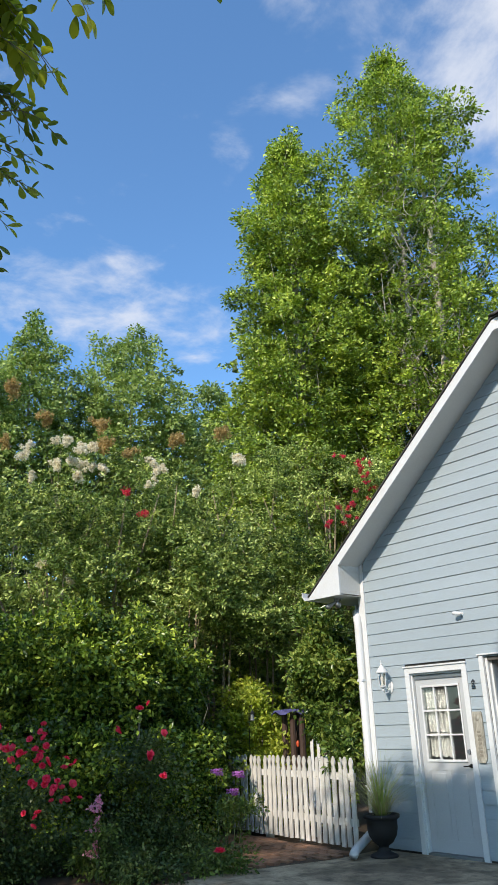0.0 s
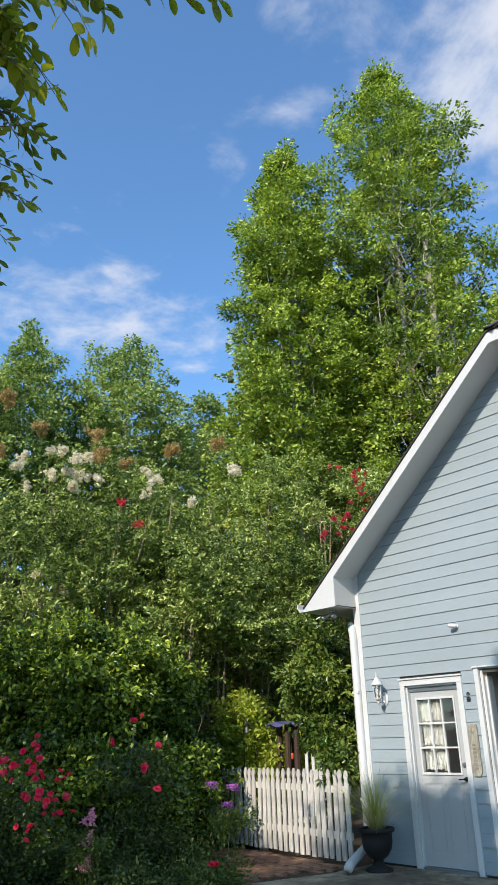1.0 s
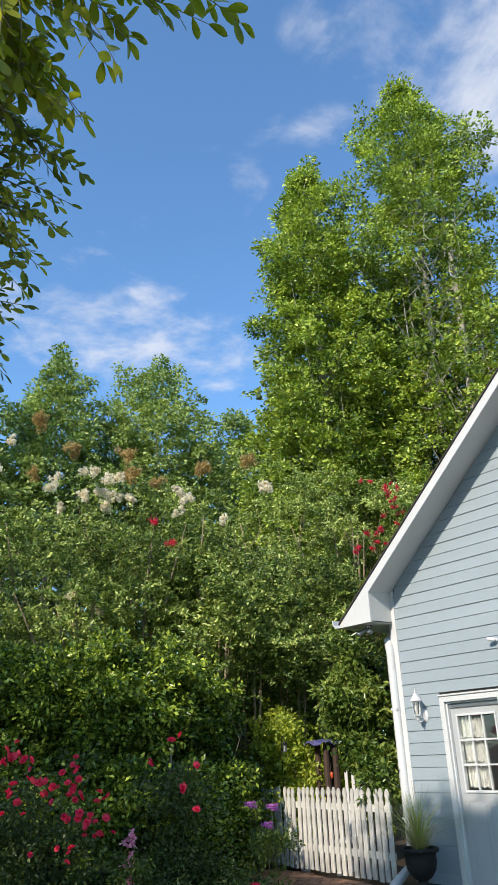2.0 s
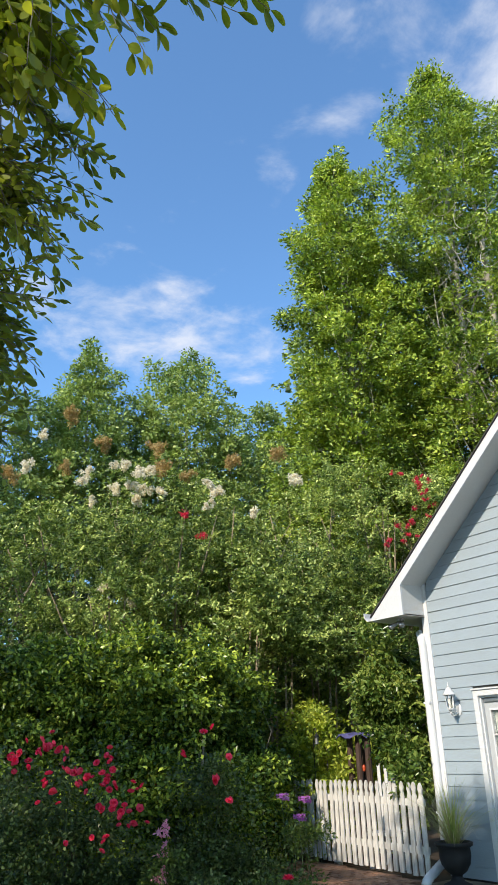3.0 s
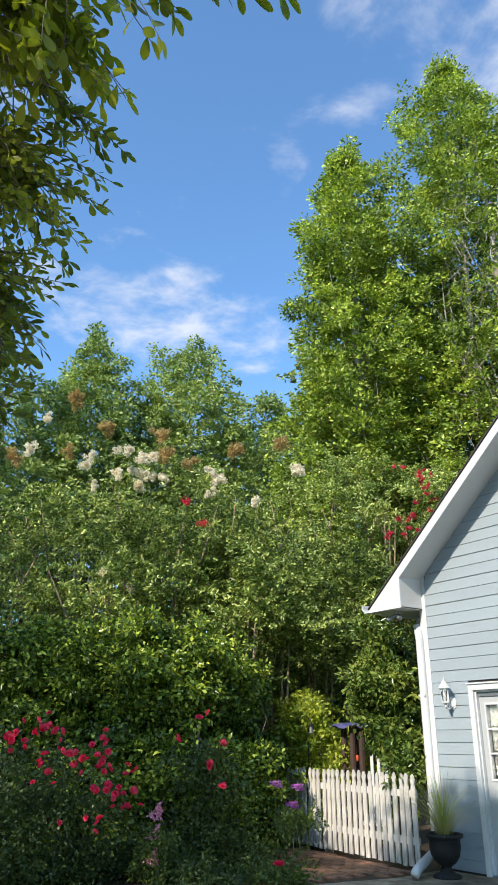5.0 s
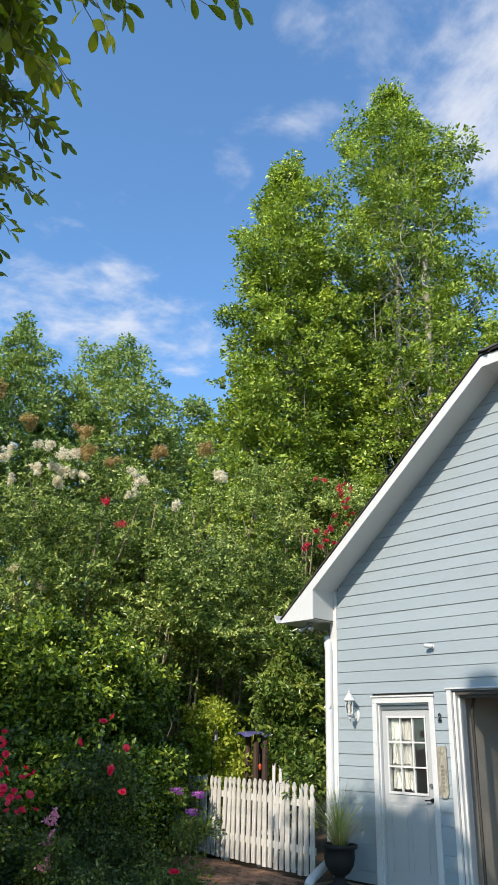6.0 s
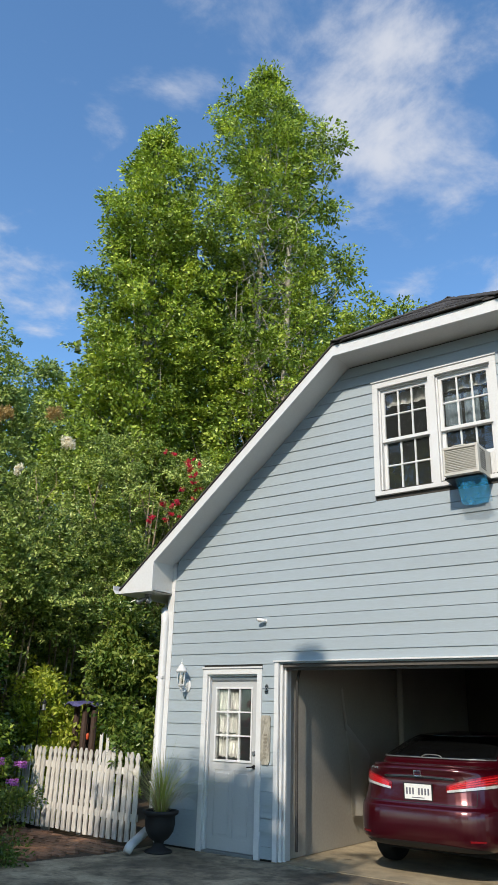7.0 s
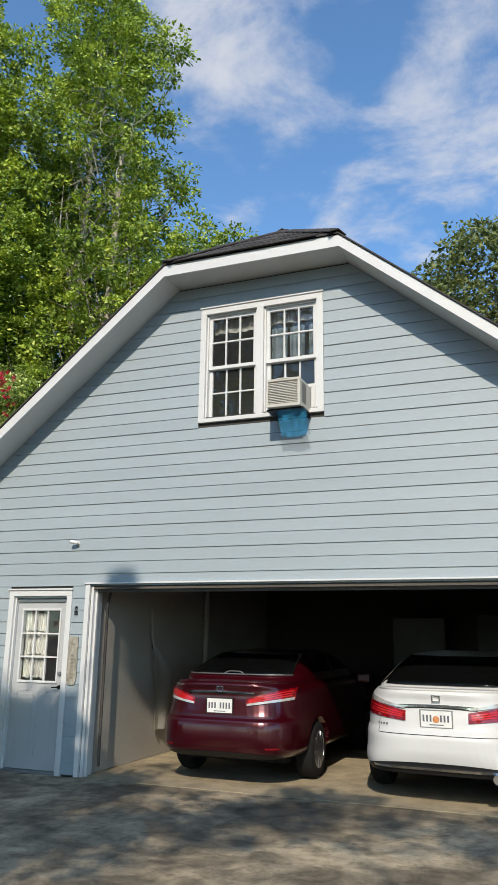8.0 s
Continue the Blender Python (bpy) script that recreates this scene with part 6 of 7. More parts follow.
sedan("white_car", "pearl white saloon parked nose-in in the garage", (5.235, 0.02, 0.012), -3.0, white_hull, white_cabin, M_WHITEPAINT, dict(
    deck=1.085, wheels=(1.1, 3.87), track=0.80, screen=(1.1, 1.39, 0.72, 0.58), lamp_x=(0.31, 0.875),
    lamp=(lambda u: 0.78 + 0.05 * u, lambda u: 0.875 + 0.10 * u, (lambda u: 0.895 + 0.075 * u, lambda u: 0.91 + 0.125 * u)),
    reflector=0, strip=0.905, strip_h=0.026, strip_x=0.42, plate=0.81, emblem=1.0, badge=(-0.62, 0.725), lid=0.60, lid_z=(0.66, 0.78), lip=1.08, lip_x=0.72, valance=(0.285, 0.40), chrome_low=True, frame=M_GREYMETAL, art=True, brow=False))

# ---- things in the garage ----
M_SHEET = foliage("milky_plastic_film", (0.42, 0.41, 0.38), (0.5, 0.49, 0.46), (0.55, 0.54, 0.5), 0.4, 0.3)


M_CABINET = material("cabinet_grey_with_dimness", (0.11, 0.115, 0.105), 0.6, grain=0.12, scale=3, fine=40, bump=0.05)
M_SHEET.node_tree.nodes["Principled BSDF"].inputs["Alpha"].default_value = 0.6


def garage_things():
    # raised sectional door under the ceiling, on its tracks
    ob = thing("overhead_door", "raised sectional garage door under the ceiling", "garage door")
    # garage shade is put into the colour of these sections and tracks
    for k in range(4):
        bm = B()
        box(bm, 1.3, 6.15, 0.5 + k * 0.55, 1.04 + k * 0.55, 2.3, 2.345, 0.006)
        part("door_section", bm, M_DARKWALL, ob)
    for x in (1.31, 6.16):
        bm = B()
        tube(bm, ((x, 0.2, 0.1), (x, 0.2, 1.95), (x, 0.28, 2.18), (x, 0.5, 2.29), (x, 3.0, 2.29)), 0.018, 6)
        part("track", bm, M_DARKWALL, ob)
        for y in (0.9, 2.7):
            bm = B()
            box(bm, x - 0.012, x + 0.012, y, y + 0.03, 2.29, 2.5)
            part("track_hanger", bm, M_GREYMETAL, ob)
    # draped film hanging on the side wall
    bm = B()
    nu, nv = 12, 24
    g_ = []
    for j in range(nv):
        v = j / (nv - 1)
        z = 1.98 - 1.62 * v
        wide = 0.05 + (0.6 * max(0.0, v - 0.3) / 0.25 if v < 0.55 else 0.6 - 0.75 * (v - 0.55))
        row = []
        for i in range(nu):
            u = i / (nu - 1)
            row.append(bm.verts.new((1.225 + 0.05 * math.sin(u * 7 + v * 3) * v + 0.045, 1.38 + 0.25 * v + wide * u, z - 0.06 * math.sin(u * 3.14) * (1 - v))))
        g_.append(row)
    for j in range(nv - 1):
        for i in range(nu - 1):
            bm.faces.new((g_[j][i], g_[j][i + 1], g_[j + 1][i + 1], g_[j + 1][i]))
    tagged(part("plastic_film", bm, M_SHEET, smooth=True), "milky plastic film draped down the garage wall", "plastic sheet")
    ob = thing("wall_pipe", "pale vertical pipe on the garage wall", "pipe")
    bm = B()
    tube(bm, ((1.27, 3.25, 0.012), (1.27, 3.25, 2.5)), 0.045, 12)
    part("pipe", bm, M_DRYWALL, ob, smooth=True)
    for z in (0.8, 1.9):
        bm = B()
        box(bm, 1.2, 1.32, 3.23, 3.27, z, z + 0.03)
        part("clip", bm, M_GREYMETAL, ob)
    # tall pale cabinet and white door at the back, dimness put into their grey
    ob = thing("storage_cabinet", "tall grey storage cabinet against the back wall", "cabinet", (4.25, 5.9, 0.012))
    bm = B()
    box(bm, -0.45, 0.45, -0.28, 0.38, 0.0, 1.95, 0.01)
    part("body", bm, M_CABINET, ob)
    for s in (-1, 1):
        bm = B()
        box(bm, *sorted((s * 0.006, s * 0.44)), -0.3, -0.281, 0.06, 1.93, 0.005)
        d = part("door", bm, M_CABINET, ob)
        bm = B()
        tube(bm, ((s * 0.04, -0.325, 0.9), (s * 0.04, -0.325, 1.05)), 0.008, 8)
        tube(bm, ((s * 0.04, -0.325, 0.92), (s * 0.04, -0.3, 0.92)), 0.006, 6)
        part("handle", bm, M_GREYMETAL, d)
    ob = thing("door_inner", "closed white inner door in the back wall, greyed for shade", "door", (5.6, 6.28, 0.012))
    bm = B()
    box(bm, -0.42, 0.42, -0.03, 0.02, 0.0, 2.03, 0.004)
    part("leaf", bm, M_CABINET, ob)
    for x0, x1 in ((-0.34, -0.04), (0.04, 0.34)):
        for z0, z1 in ((0.2, 0.85), (1.0, 1.85)):
            bm = B()
            box(bm, x0, x1, -0.04, -0.031, z0, z1, 0.006)
            part("panel", bm, M_CABINET, ob)
    bm = B()
    lathe(bm, ((0.012, 0), (0.012, 0.03), (0.03, 0.045), (0.028, 0.07), (0.005, 0.078)), 14)
    for v in bm.verts:
        v.co = (v.co.x + 0.34, -0.03 - v.co.z, v.co.y + 0.95)
    part("knob", bm, M_GREYMETAL, ob)


garage_things()

# ---- the branch that hangs into view ----
def leaf_blade(name, mt, seed):
    """One pointed oval leaf, 1 long, folded along its rib and curled."""
    rng = random.Random(seed)
    curl, fold = rng.uniform(-0.22, 0.1), rng.uniform(0.05, 0.16)
    bm = B()
    st = ((0.0, 0.0), (0.1, 0.05), (0.3, 0.16), (0.55, 0.225), (0.76, 0.215), (0.92, 0.115), (1.0, 0.0))
    rib = [bm.verts.new((t, 0, curl * t * t)) for t, _ in st]
    for s in (-1, 1):
        edge = [rib[0]] + [bm.verts.new((t, s * w, curl * t * t + fold * w)) for t, w in st[1:-1]] + [rib[-1]]
        for i in range(len(st) - 1):
            f = [rib[i], rib[i + 1]] + [v for v in (edge[i + 1], edge[i]) if v not in (rib[i], rib[i + 1])]
            bm.faces.new(f if s > 0 else f[::-1])
    return to_mesh(name, bm, mt, smooth=True)


def hanging_branch():
    """A tree beside the drive: trunk out of sight, long twigs drooping with leaves in rows."""
    rng = random.Random(17)
    ob = thing("overhanging_tree", "leafy tree with drooping twigs over the driveway", "tree")
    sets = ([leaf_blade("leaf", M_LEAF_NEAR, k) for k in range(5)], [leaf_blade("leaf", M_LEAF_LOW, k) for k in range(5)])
    wood = B()
    trunk = [(2.6, -10.2, -0.03), (2.65, -10.1, 1.6), (2.75, -9.8, 3.0), (3.1, -9.2, 4.2), (3.5, -8.5, 4.7)]
    tube(wood, trunk, (0.13, 0.11, 0.09, 0.06, 0.03), 10)
    limb_ends = []
    for e, r in (((4.3, -7.6, 4.62), 0.022), ((3.9, -7.6, 4.35), 0.02), ((3.5, -7.5, 4.0), 0.02), ((3.2, -7.5, 3.5), 0.018), ((3.0, -7.45, 3.0), 0.016), ((4.0, -7.9, 4.75), 0.02)):
        a = Vector(trunk[3] if e[2] > 3.8 else trunk[2])
        e = Vector(e)
        m1 = a.lerp(e, 0.5) + Vector((0, 0, 0.22))
        tube(wood, (a, a.lerp(m1, 0.5) + Vector((0, 0, 0.05)), m1, m1.lerp(e, 0.5) + Vector((0, 0, 0.03)), e), (r, r * 0.85, r * 0.7, r * 0.5, r * 0.35), 7)
        limb_ends.append(e)
    count = [0, 0]
    rest = ([[], [], 0], [[], [], 0])

    def put(m, size, low):
        me = rng.choice(sets[low])
        if count[low] < 145:
            piece("leaf", me, ob, m @ Matrix.Diagonal((size, size, size, 1)))
        else:
            r = rest[low]
            r[0].append(np.array([tuple(m @ (v.co * size)) for v in me.vertices]))
            r[1].extend([[r[2] + i for i in p.vertices] for p in me.polygons])
            r[2] += len(me.vertices)
        count[low] += 1

    def twig(a, b, sag, size, step, spread=0.9, low=0):
        a, b = Vector(a), Vector(b)
        n = 9
        pts = [a.lerp(b, k / n) + Vector((0, 0, sag * math.sin(math.pi * k / n))) + Vector((rng.gauss(0, 0.008), rng.gauss(0, 0.008), rng.gauss(0, 0.006))) for k in range(n + 1)]
        tube(wood, pts, [0.006 * (1 - 0.75 * k / n) for k in range(n + 1)], 5, cap=False)
        length = (b - a).length
        k = 0.12 * length
        side = 1
        while k < length:
            u = k / length * n
            i = min(int(u), n - 1)
            p = pts[i].lerp(pts[i + 1], u - i)
            d = (pts[i + 1] - pts[i]).normalized()
            out = d.cross(Vector((rng.gauss(0, 0.35), rng.gauss(0, 0.35), 1))).normalized() * side
            way = (d * rng.uniform(0.35, 0.9) + out * rng.uniform(0.5, 1.0) * spread + Vector((0, 0, rng.uniform(-0.35, 0.4)))).normalized()
            nrm = (Vector((0.35, -0.25, 0.75)) + Vector((rng.gauss(0, 0.7), rng.gauss(0, 0.7), rng.gauss(0, 0.4)))).normalized()
            y = nrm.cross(way).normalized()
            z = way.cross(y)
            m = Matrix((way, y, z)).transposed().to_4x4()
            m.translation = p
            put(m, size * rng.uniform(0.7, 1.2), low)
            side = -side
            k += step * rng.uniform(0.6, 1.3)
        tipd = (pts[-1] - pts[-2]).normalized()
        y = Vector((0, 0, 1)).cross(tipd).normalized()
        m = Matrix((tipd, y, tipd.cross(y))).transposed().to_4x4()
        m.translation = pts[-1]
        put(m, size, low)

    # upper sprays with larger leaves
    for b in ((4.82, -6.86, 4.08), (4.74, -7.0, 4.11), (4.64, -7.08, 4.05), (4.53, -7.13, 3.97), (4.37, -7.15, 3.86), (4.38, -7.23, 3.95), (4.2, -7.15, 3.95)):
        for q in range(2):
            s = limb_ends[0] if b[0] > 4.5 else limb_ends[5]
            e = Vector(b) + Vector((rng.gauss(0, 0.05), rng.gauss(0, 0.05), rng.gauss(0, 0.04))) * q
            twig(s + Vector((rng.gauss(0, 0.12), rng.gauss(0, 0.12), rng.gauss(0, 0.08))), e, 0.1, 0.095, 0.036)
    for _ in range(72):
        e = Vector((rng.uniform(4.05, 4.45), rng.uniform(-7.75, -7.2), rng.uniform(3.75, 4.45)))
        twig(rng.choice((limb_ends[0], limb_ends[5], limb_ends[1])) + Vector((rng.gauss(0, 0.15), rng.gauss(0, 0.12), rng.gauss(0, 0.1))), e, 0.05, 0.092, 0.04)
    # lower sprays with smaller leaves, their shade put into a darker green
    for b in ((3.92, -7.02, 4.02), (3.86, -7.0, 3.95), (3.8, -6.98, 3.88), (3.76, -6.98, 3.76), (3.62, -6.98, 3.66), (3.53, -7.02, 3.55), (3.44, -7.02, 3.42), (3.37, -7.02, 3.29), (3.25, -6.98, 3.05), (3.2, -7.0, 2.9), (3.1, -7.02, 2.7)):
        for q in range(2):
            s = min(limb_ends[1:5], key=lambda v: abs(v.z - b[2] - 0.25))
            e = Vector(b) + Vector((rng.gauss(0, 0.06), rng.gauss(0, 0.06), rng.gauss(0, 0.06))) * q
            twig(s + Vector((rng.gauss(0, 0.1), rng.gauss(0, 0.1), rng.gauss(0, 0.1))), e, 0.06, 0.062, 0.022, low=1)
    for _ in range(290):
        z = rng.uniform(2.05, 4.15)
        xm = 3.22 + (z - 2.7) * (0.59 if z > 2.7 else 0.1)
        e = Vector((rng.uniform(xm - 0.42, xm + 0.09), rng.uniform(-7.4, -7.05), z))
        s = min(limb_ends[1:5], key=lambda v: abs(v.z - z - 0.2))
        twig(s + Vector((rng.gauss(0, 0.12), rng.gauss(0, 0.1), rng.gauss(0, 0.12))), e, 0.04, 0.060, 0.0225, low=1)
    part("trunk", wood, M_BARK, ob, smooth=True)
    for r, mt, lb in zip(rest, (M_LEAF_NEAR, M_LEAF_LOW), ("dense mass of olive green leaves", "dense mass of leaves darkened for shade")):
        me = bpy.data.meshes.new("leaf_mass")
        me.from_pydata(np.concatenate(r[0]).tolist(), [], r[1])
        me.materials.append(mt)
        me.shade_smooth()
        o = new("leaf_mass", me)
        o.parent = ob
        tagged(o, lb, kind="stuff")


hanging_branch()


# ---- blooms ----
def bloom_material(name, a, b, through_=0.35):
    return foliage(name, a, tuple((p + q) / 2 for p, q in zip(a, b)), b, through_, 0.6)


M_GREENSTEM = material("green_stem", (0.06, 0.10, 0.035), 0.7, grain=0.3, scale=8, fine=50, bump=0.2)
M_CREAM = bloom_material("creamy_white_petal", (0.68, 0.62, 0.48), (0.88, 0.84, 0.70))
M_FADED = bloom_material("faded_tan_petal", (0.36, 0.26, 0.10), (0.50, 0.36, 0.16))
M_CRIMSON = bloom_material("crimson_petal", (0.5, 0.02, 0.06), (0.8, 0.09, 0.15))
M_SCARLET = bloom_material("scarlet_rose_petal", (0.72, 0.02, 0.08), (0.95, 0.14, 0.24))
M_PINK = bloom_material("pink_petal", (0.78, 0.25, 0.40), (0.9, 0.55, 0.64))
M_PURPLE = bloom_material("purple_phlox_petal", (0.46, 0.13, 0.50), (0.64, 0.28, 0.66))


def petals(name, mt, seed, n, rx, rz, size, cone=0.0, lumps=6):
    """A loose head of crumpled petals massed in a few lumps about a stalk."""
    rng = np.random.default_rng(seed)
    k = rng.uniform(-0.8, 0.8, lumps)
    mid = np.stack([rng.normal(0, 0.5, lumps) * rx * (1 - cone * (k * 0.5 + 0.5)), rng.normal(0, 0.5, lumps) * rx * (1 - cone * (k * 0.5 + 0.5)), k * rz], 1)
    d = unit(rng.normal(0, 1, (n, 3)))
    p = mid[rng.integers(0, lumps, n)] + d * (rng.uniform(0.1, 1.0, n) ** 0.4)[:, None] * min(rx, rz) * 0.55
    v, f = leaf_arrays(rng, p, d, size, size * 0.9, 0.0, 0.1)
    return fast_mesh(name, v, f, mt)


def rose_head(name, mt, seed, r=0.045):
    """Layered rounded petals cupped round a heart."""
    rng = random.Random(seed)
    bm = B()
    for ring, (n, rad, tilt, sz) in enumerate(((5, 0.55, 0.25, 1.0), (5, 0.4, 0.55, 0.85), (4, 0.22, 0.9, 0.7), (3, 0.1, 1.2, 0.5))):
        for k in range(n):
            a = 2 * math.pi * (k + 0.5 * (ring % 2)) / n + rng.uniform(-0.2, 0.2)
            c, s = math.cos(a), math.sin(a)
            grid = []
            for i in range(3):
                u = i / 2
                row = []
                for j in range(3):
                    w = (j - 1) * sz * r * (0.45 + 0.35 * math.sin(u * 2.4))
                    out = r * (rad * 0.4 + u * sz * math.cos(tilt))
                    up = r * (u * sz * math.sin(tilt) + 0.18 * abs(j - 1) + ring * 0.1)
                    row.append(bm.verts.new((out * c - w * s, out * s + w * c, up)))
                grid.append(row)
            for i in range(2):
                for j in range(2):
                    bm.faces.new((grid[i][j], grid[i + 1][j], grid[i + 1][j + 1], grid[i][j + 1]))
    return to_mesh(name, bm, mt, smooth=True)


def place_at(az, el, d):
    """A place at a bearing, elevation and level distance from where the camera stands."""
    x, y, _ = spot(az, d)
    return Vector((x, y, EYE[2] + d * math.tan(radians(el))))


cream = [petals("panicle", M_CREAM, k, 260, 0.11, 0.14, 0.05, 0.3) for k in (1, 2, 3, 15)]
faded = [petals("faded_panicle", M_FADED, k, 220, 0.11, 0.14, 0.045, 0.3) for k in (4, 5)]
crims = [petals("red_panicle", M_CRIMSON, k, 220, 0.12, 0.16, 0.036, 0.4) for k in (6, 7)]


def set_blooms(angles, dist, meshes, name, shrubs, seed, big=(0.8, 1.25), near=0.5, doubles=1):
    """Blooms on the shrub nearest to each bearing."""
    rng = random.Random(seed)
    for az, el in angles:
        for q in range(doubles):
            p = place_at(az + rng.gauss(0, 0.25) * q, el + rng.gauss(0, 0.25) * q, dist + rng.uniform(-near, near))
            host = min(shrubs, key=lambda s: (s.location.xy - p.xy).length)
            s = rng.uniform(*big)
            piece(name, rng.choice(meshes), host, host.matrix_world.inverted() @ (Matrix.Translation(p) @ pose(0, 0, 0, rng.uniform(-75, 75), rng.uniform(-75, 75), rng.uniform(0, 360)) @ Matrix.Diagonal((s, s, s, 1))))


WHITE_AT = ((66.6, 17.7), (65.0, 20.6), (64.0, 20.6), (63.0, 20.2), (62.2, 20.4), (64.9, 19.0), (63.9, 19.2), (62.9, 18.9), (62.2, 18.8), (61.2, 18.5), (57.4, 19.3), (57.0, 18.6), (57.2, 18.0), (53.9, 17.1), (63.3, 10.7), (65.3, 11.6), (70.7, 22.8), (71.8, 20.2), (66.9, 20.3), (67.5, 19.4), (50.3, 19.4), (63.3, 18.0))
FADED_AT = ((69.0, 20.4), (59.1, 19.9), (61.9, 22.0), (68.6, 24.4), (51.9, 21.4), (61.1, 20.4), (73, 19.5), (66, 22.3), (55.5, 20.8))
RED_AT = ((59.4, 17.1), (58.1, 15.3))
RED_ROOF_AT = ((42.0, 19.2), (40.3, 17.7), (40.7, 18.3), (39.8, 16.7), (41.3, 16.5), (42.8, 15.3), (42.0, 14.6), (43.4, 14.3), (41.6, 15.6), (40.2, 17.2))
set_blooms(WHITE_AT, 12.9, cream, "panicle", MYRTLES, 1, (0.48, 0.82), doubles=2)
set_blooms(FADED_AT, 13.0, faded, "faded_panicle", MYRTLES, 2, (0.7, 1.15), doubles=2)
set_blooms(RED_AT, 12.7, crims, "red_panicle", MYRTLES, 3, (0.6, 0.8), 0.2)
set_blooms(RED_ROOF_AT, 15.6, crims, "red_panicle", MYRTLES, 4, (0.35, 0.62), 0.3, 3)

# rose bushes before the hedge
roses = [rose_head("rose", M_SCARLET, k) for k in (1, 2, 3)]


def rose_bush(az, d, h, w, sd, label):
    return tree("rose_bush", label, spot(az, d), [[(0, 0, 0, 0.015), (0.1, 0, h * 0.5, 0.01), (0.2, 0, h * 0.95, 0.004)], [(0.05, 0, 0, 0.015), (-0.15, 0.1, h * 0.5, 0.01), (-0.3, 0.1, h * 0.95, 0.004)]],
                [(0, 0, h * 0.75, w * 0.9, w * 0.8, h * 0.25), (0, 0, h * 0.4, w, w, h * 0.38)], M_LEAF_ROSE, M_GREENSTEM, sd, 140, 34, 0.2, 0.055, 0.034, 26, 0.006, "rose bush", floor=0.02)


BUSHES = [rose_bush(67.5, 9.4, 1.55, 0.62, 81, "rose bush covered in scarlet blooms"), rose_bush(57.5, 10.1, 1.4, 0.36, 82, "rose bush with a few scarlet blooms"), rose_bush(71.5, 9.2, 1.45, 0.5, 83, "rose bush covered in scarlet blooms")]
ROSE_AT = ((71.2, 0.1), (70.6, 0.3), (69.1, 0.7), (68.7, 0.7), (68.1, 0.3), (70.0, -0.6), (67.4, -0.9), (66.8, -0.8), (66.7, -1.8), (65.0, -1.1), (64.8, -1.8), (64.2, -1.8), (62.9, -1.8), (64.5, -0.2), (68.9, -1.5), (68.2, -2.2), (64.3, -3.2), (64.9, -3.4), (63.7, -3.9), (63.1, -3.6), (63.2, -4.5), (64.6, -5.1))
set_blooms(ROSE_AT, 8.75, roses, "rose", BUSHES, 5, (0.5, 0.8), 0.1, 4)
set_blooms(((59.5, 0.0), (58.0, 1.3), (57.2, -1.7), (56.3, -0.5), (56.3, -3.2)), 9.4, roses, "rose", BUSHES, 6, (0.7, 0.95), 0.1, 2)


def bed_plant(name, label, az, d, h, w, sd, heads=(), mesh=None, mt=M_LEAF_BED):
    ob = tree(name, label, spot(az, d), [[(0, 0, 0, 0.008), (0.02, 0, h * 0.85, 0.003)]], [(0, 0, h * 0.5, w, w, h * 0.5)], mt, M_GREENSTEM, sd, 40, 26, 0.13, 0.06, 0.028, 8, 0.003, "garden plant", floor=0.01, shell=0.3)
    for a, e in heads:
        p = place_at(a, e, d - w * 0.6)
        bm = B()
        foot = ob.location
        tube(bm, ((p.x + 0.05, p.y, 0.0), (p.x + 0.02, p.y, p.z * 0.6), (p.x, p.y, p.z)), 0.0035, 5)
        part("stem", bm, M_GREENSTEM, ob).matrix_local = Matrix.Translation(-foot)
        piece("flower_head", mesh, ob, Matrix.Translation(p - foot))
    return ob


phlox = petals("flower_head", M_PURPLE, 9, 120, 0.055, 0.05, 0.024)
pinks = petals("flower_head", M_PINK, 10, 110, 0.07, 0.075, 0.034)
lowred = rose_head("flower_head", M_SCARLET, 12, 0.06)
bed_plant("phlox", "tall phlox with purple flower heads", 51.9, 10.5, 0.62, 0.38, 91, ((52.6, -3.1), (51.1, -3.3), (51.5, -4.4)), phlox)
bed_plant("pink_flower", "slender plant with pink blooms", 60.6, 9.3, 0.7, 0.2, 92, ((60.6, -4.7), (60.6, -6.0), (60.7, -7.4)), pinks)
bed_plant("red_flower", "low plant with a scarlet bloom", 52.4, 9.2, 0.25, 0.2, 93, ((52.4, -8.0),), lowred)
rng = random.Random(31)
for k in range(22):
    az = rng.uniform(53.5, 76)
    bed_plant("bed_plant", "low leafy plant in the garden bed", az, rng.uniform(8.9, 10.3) + (0.8 if az < 56 else 0), rng.uniform(0.18, 0.45), rng.uniform(0.2, 0.36), 100 + k, mt=M_LEAF_ROSE if az > 53.5 else M_LEAF_BED)

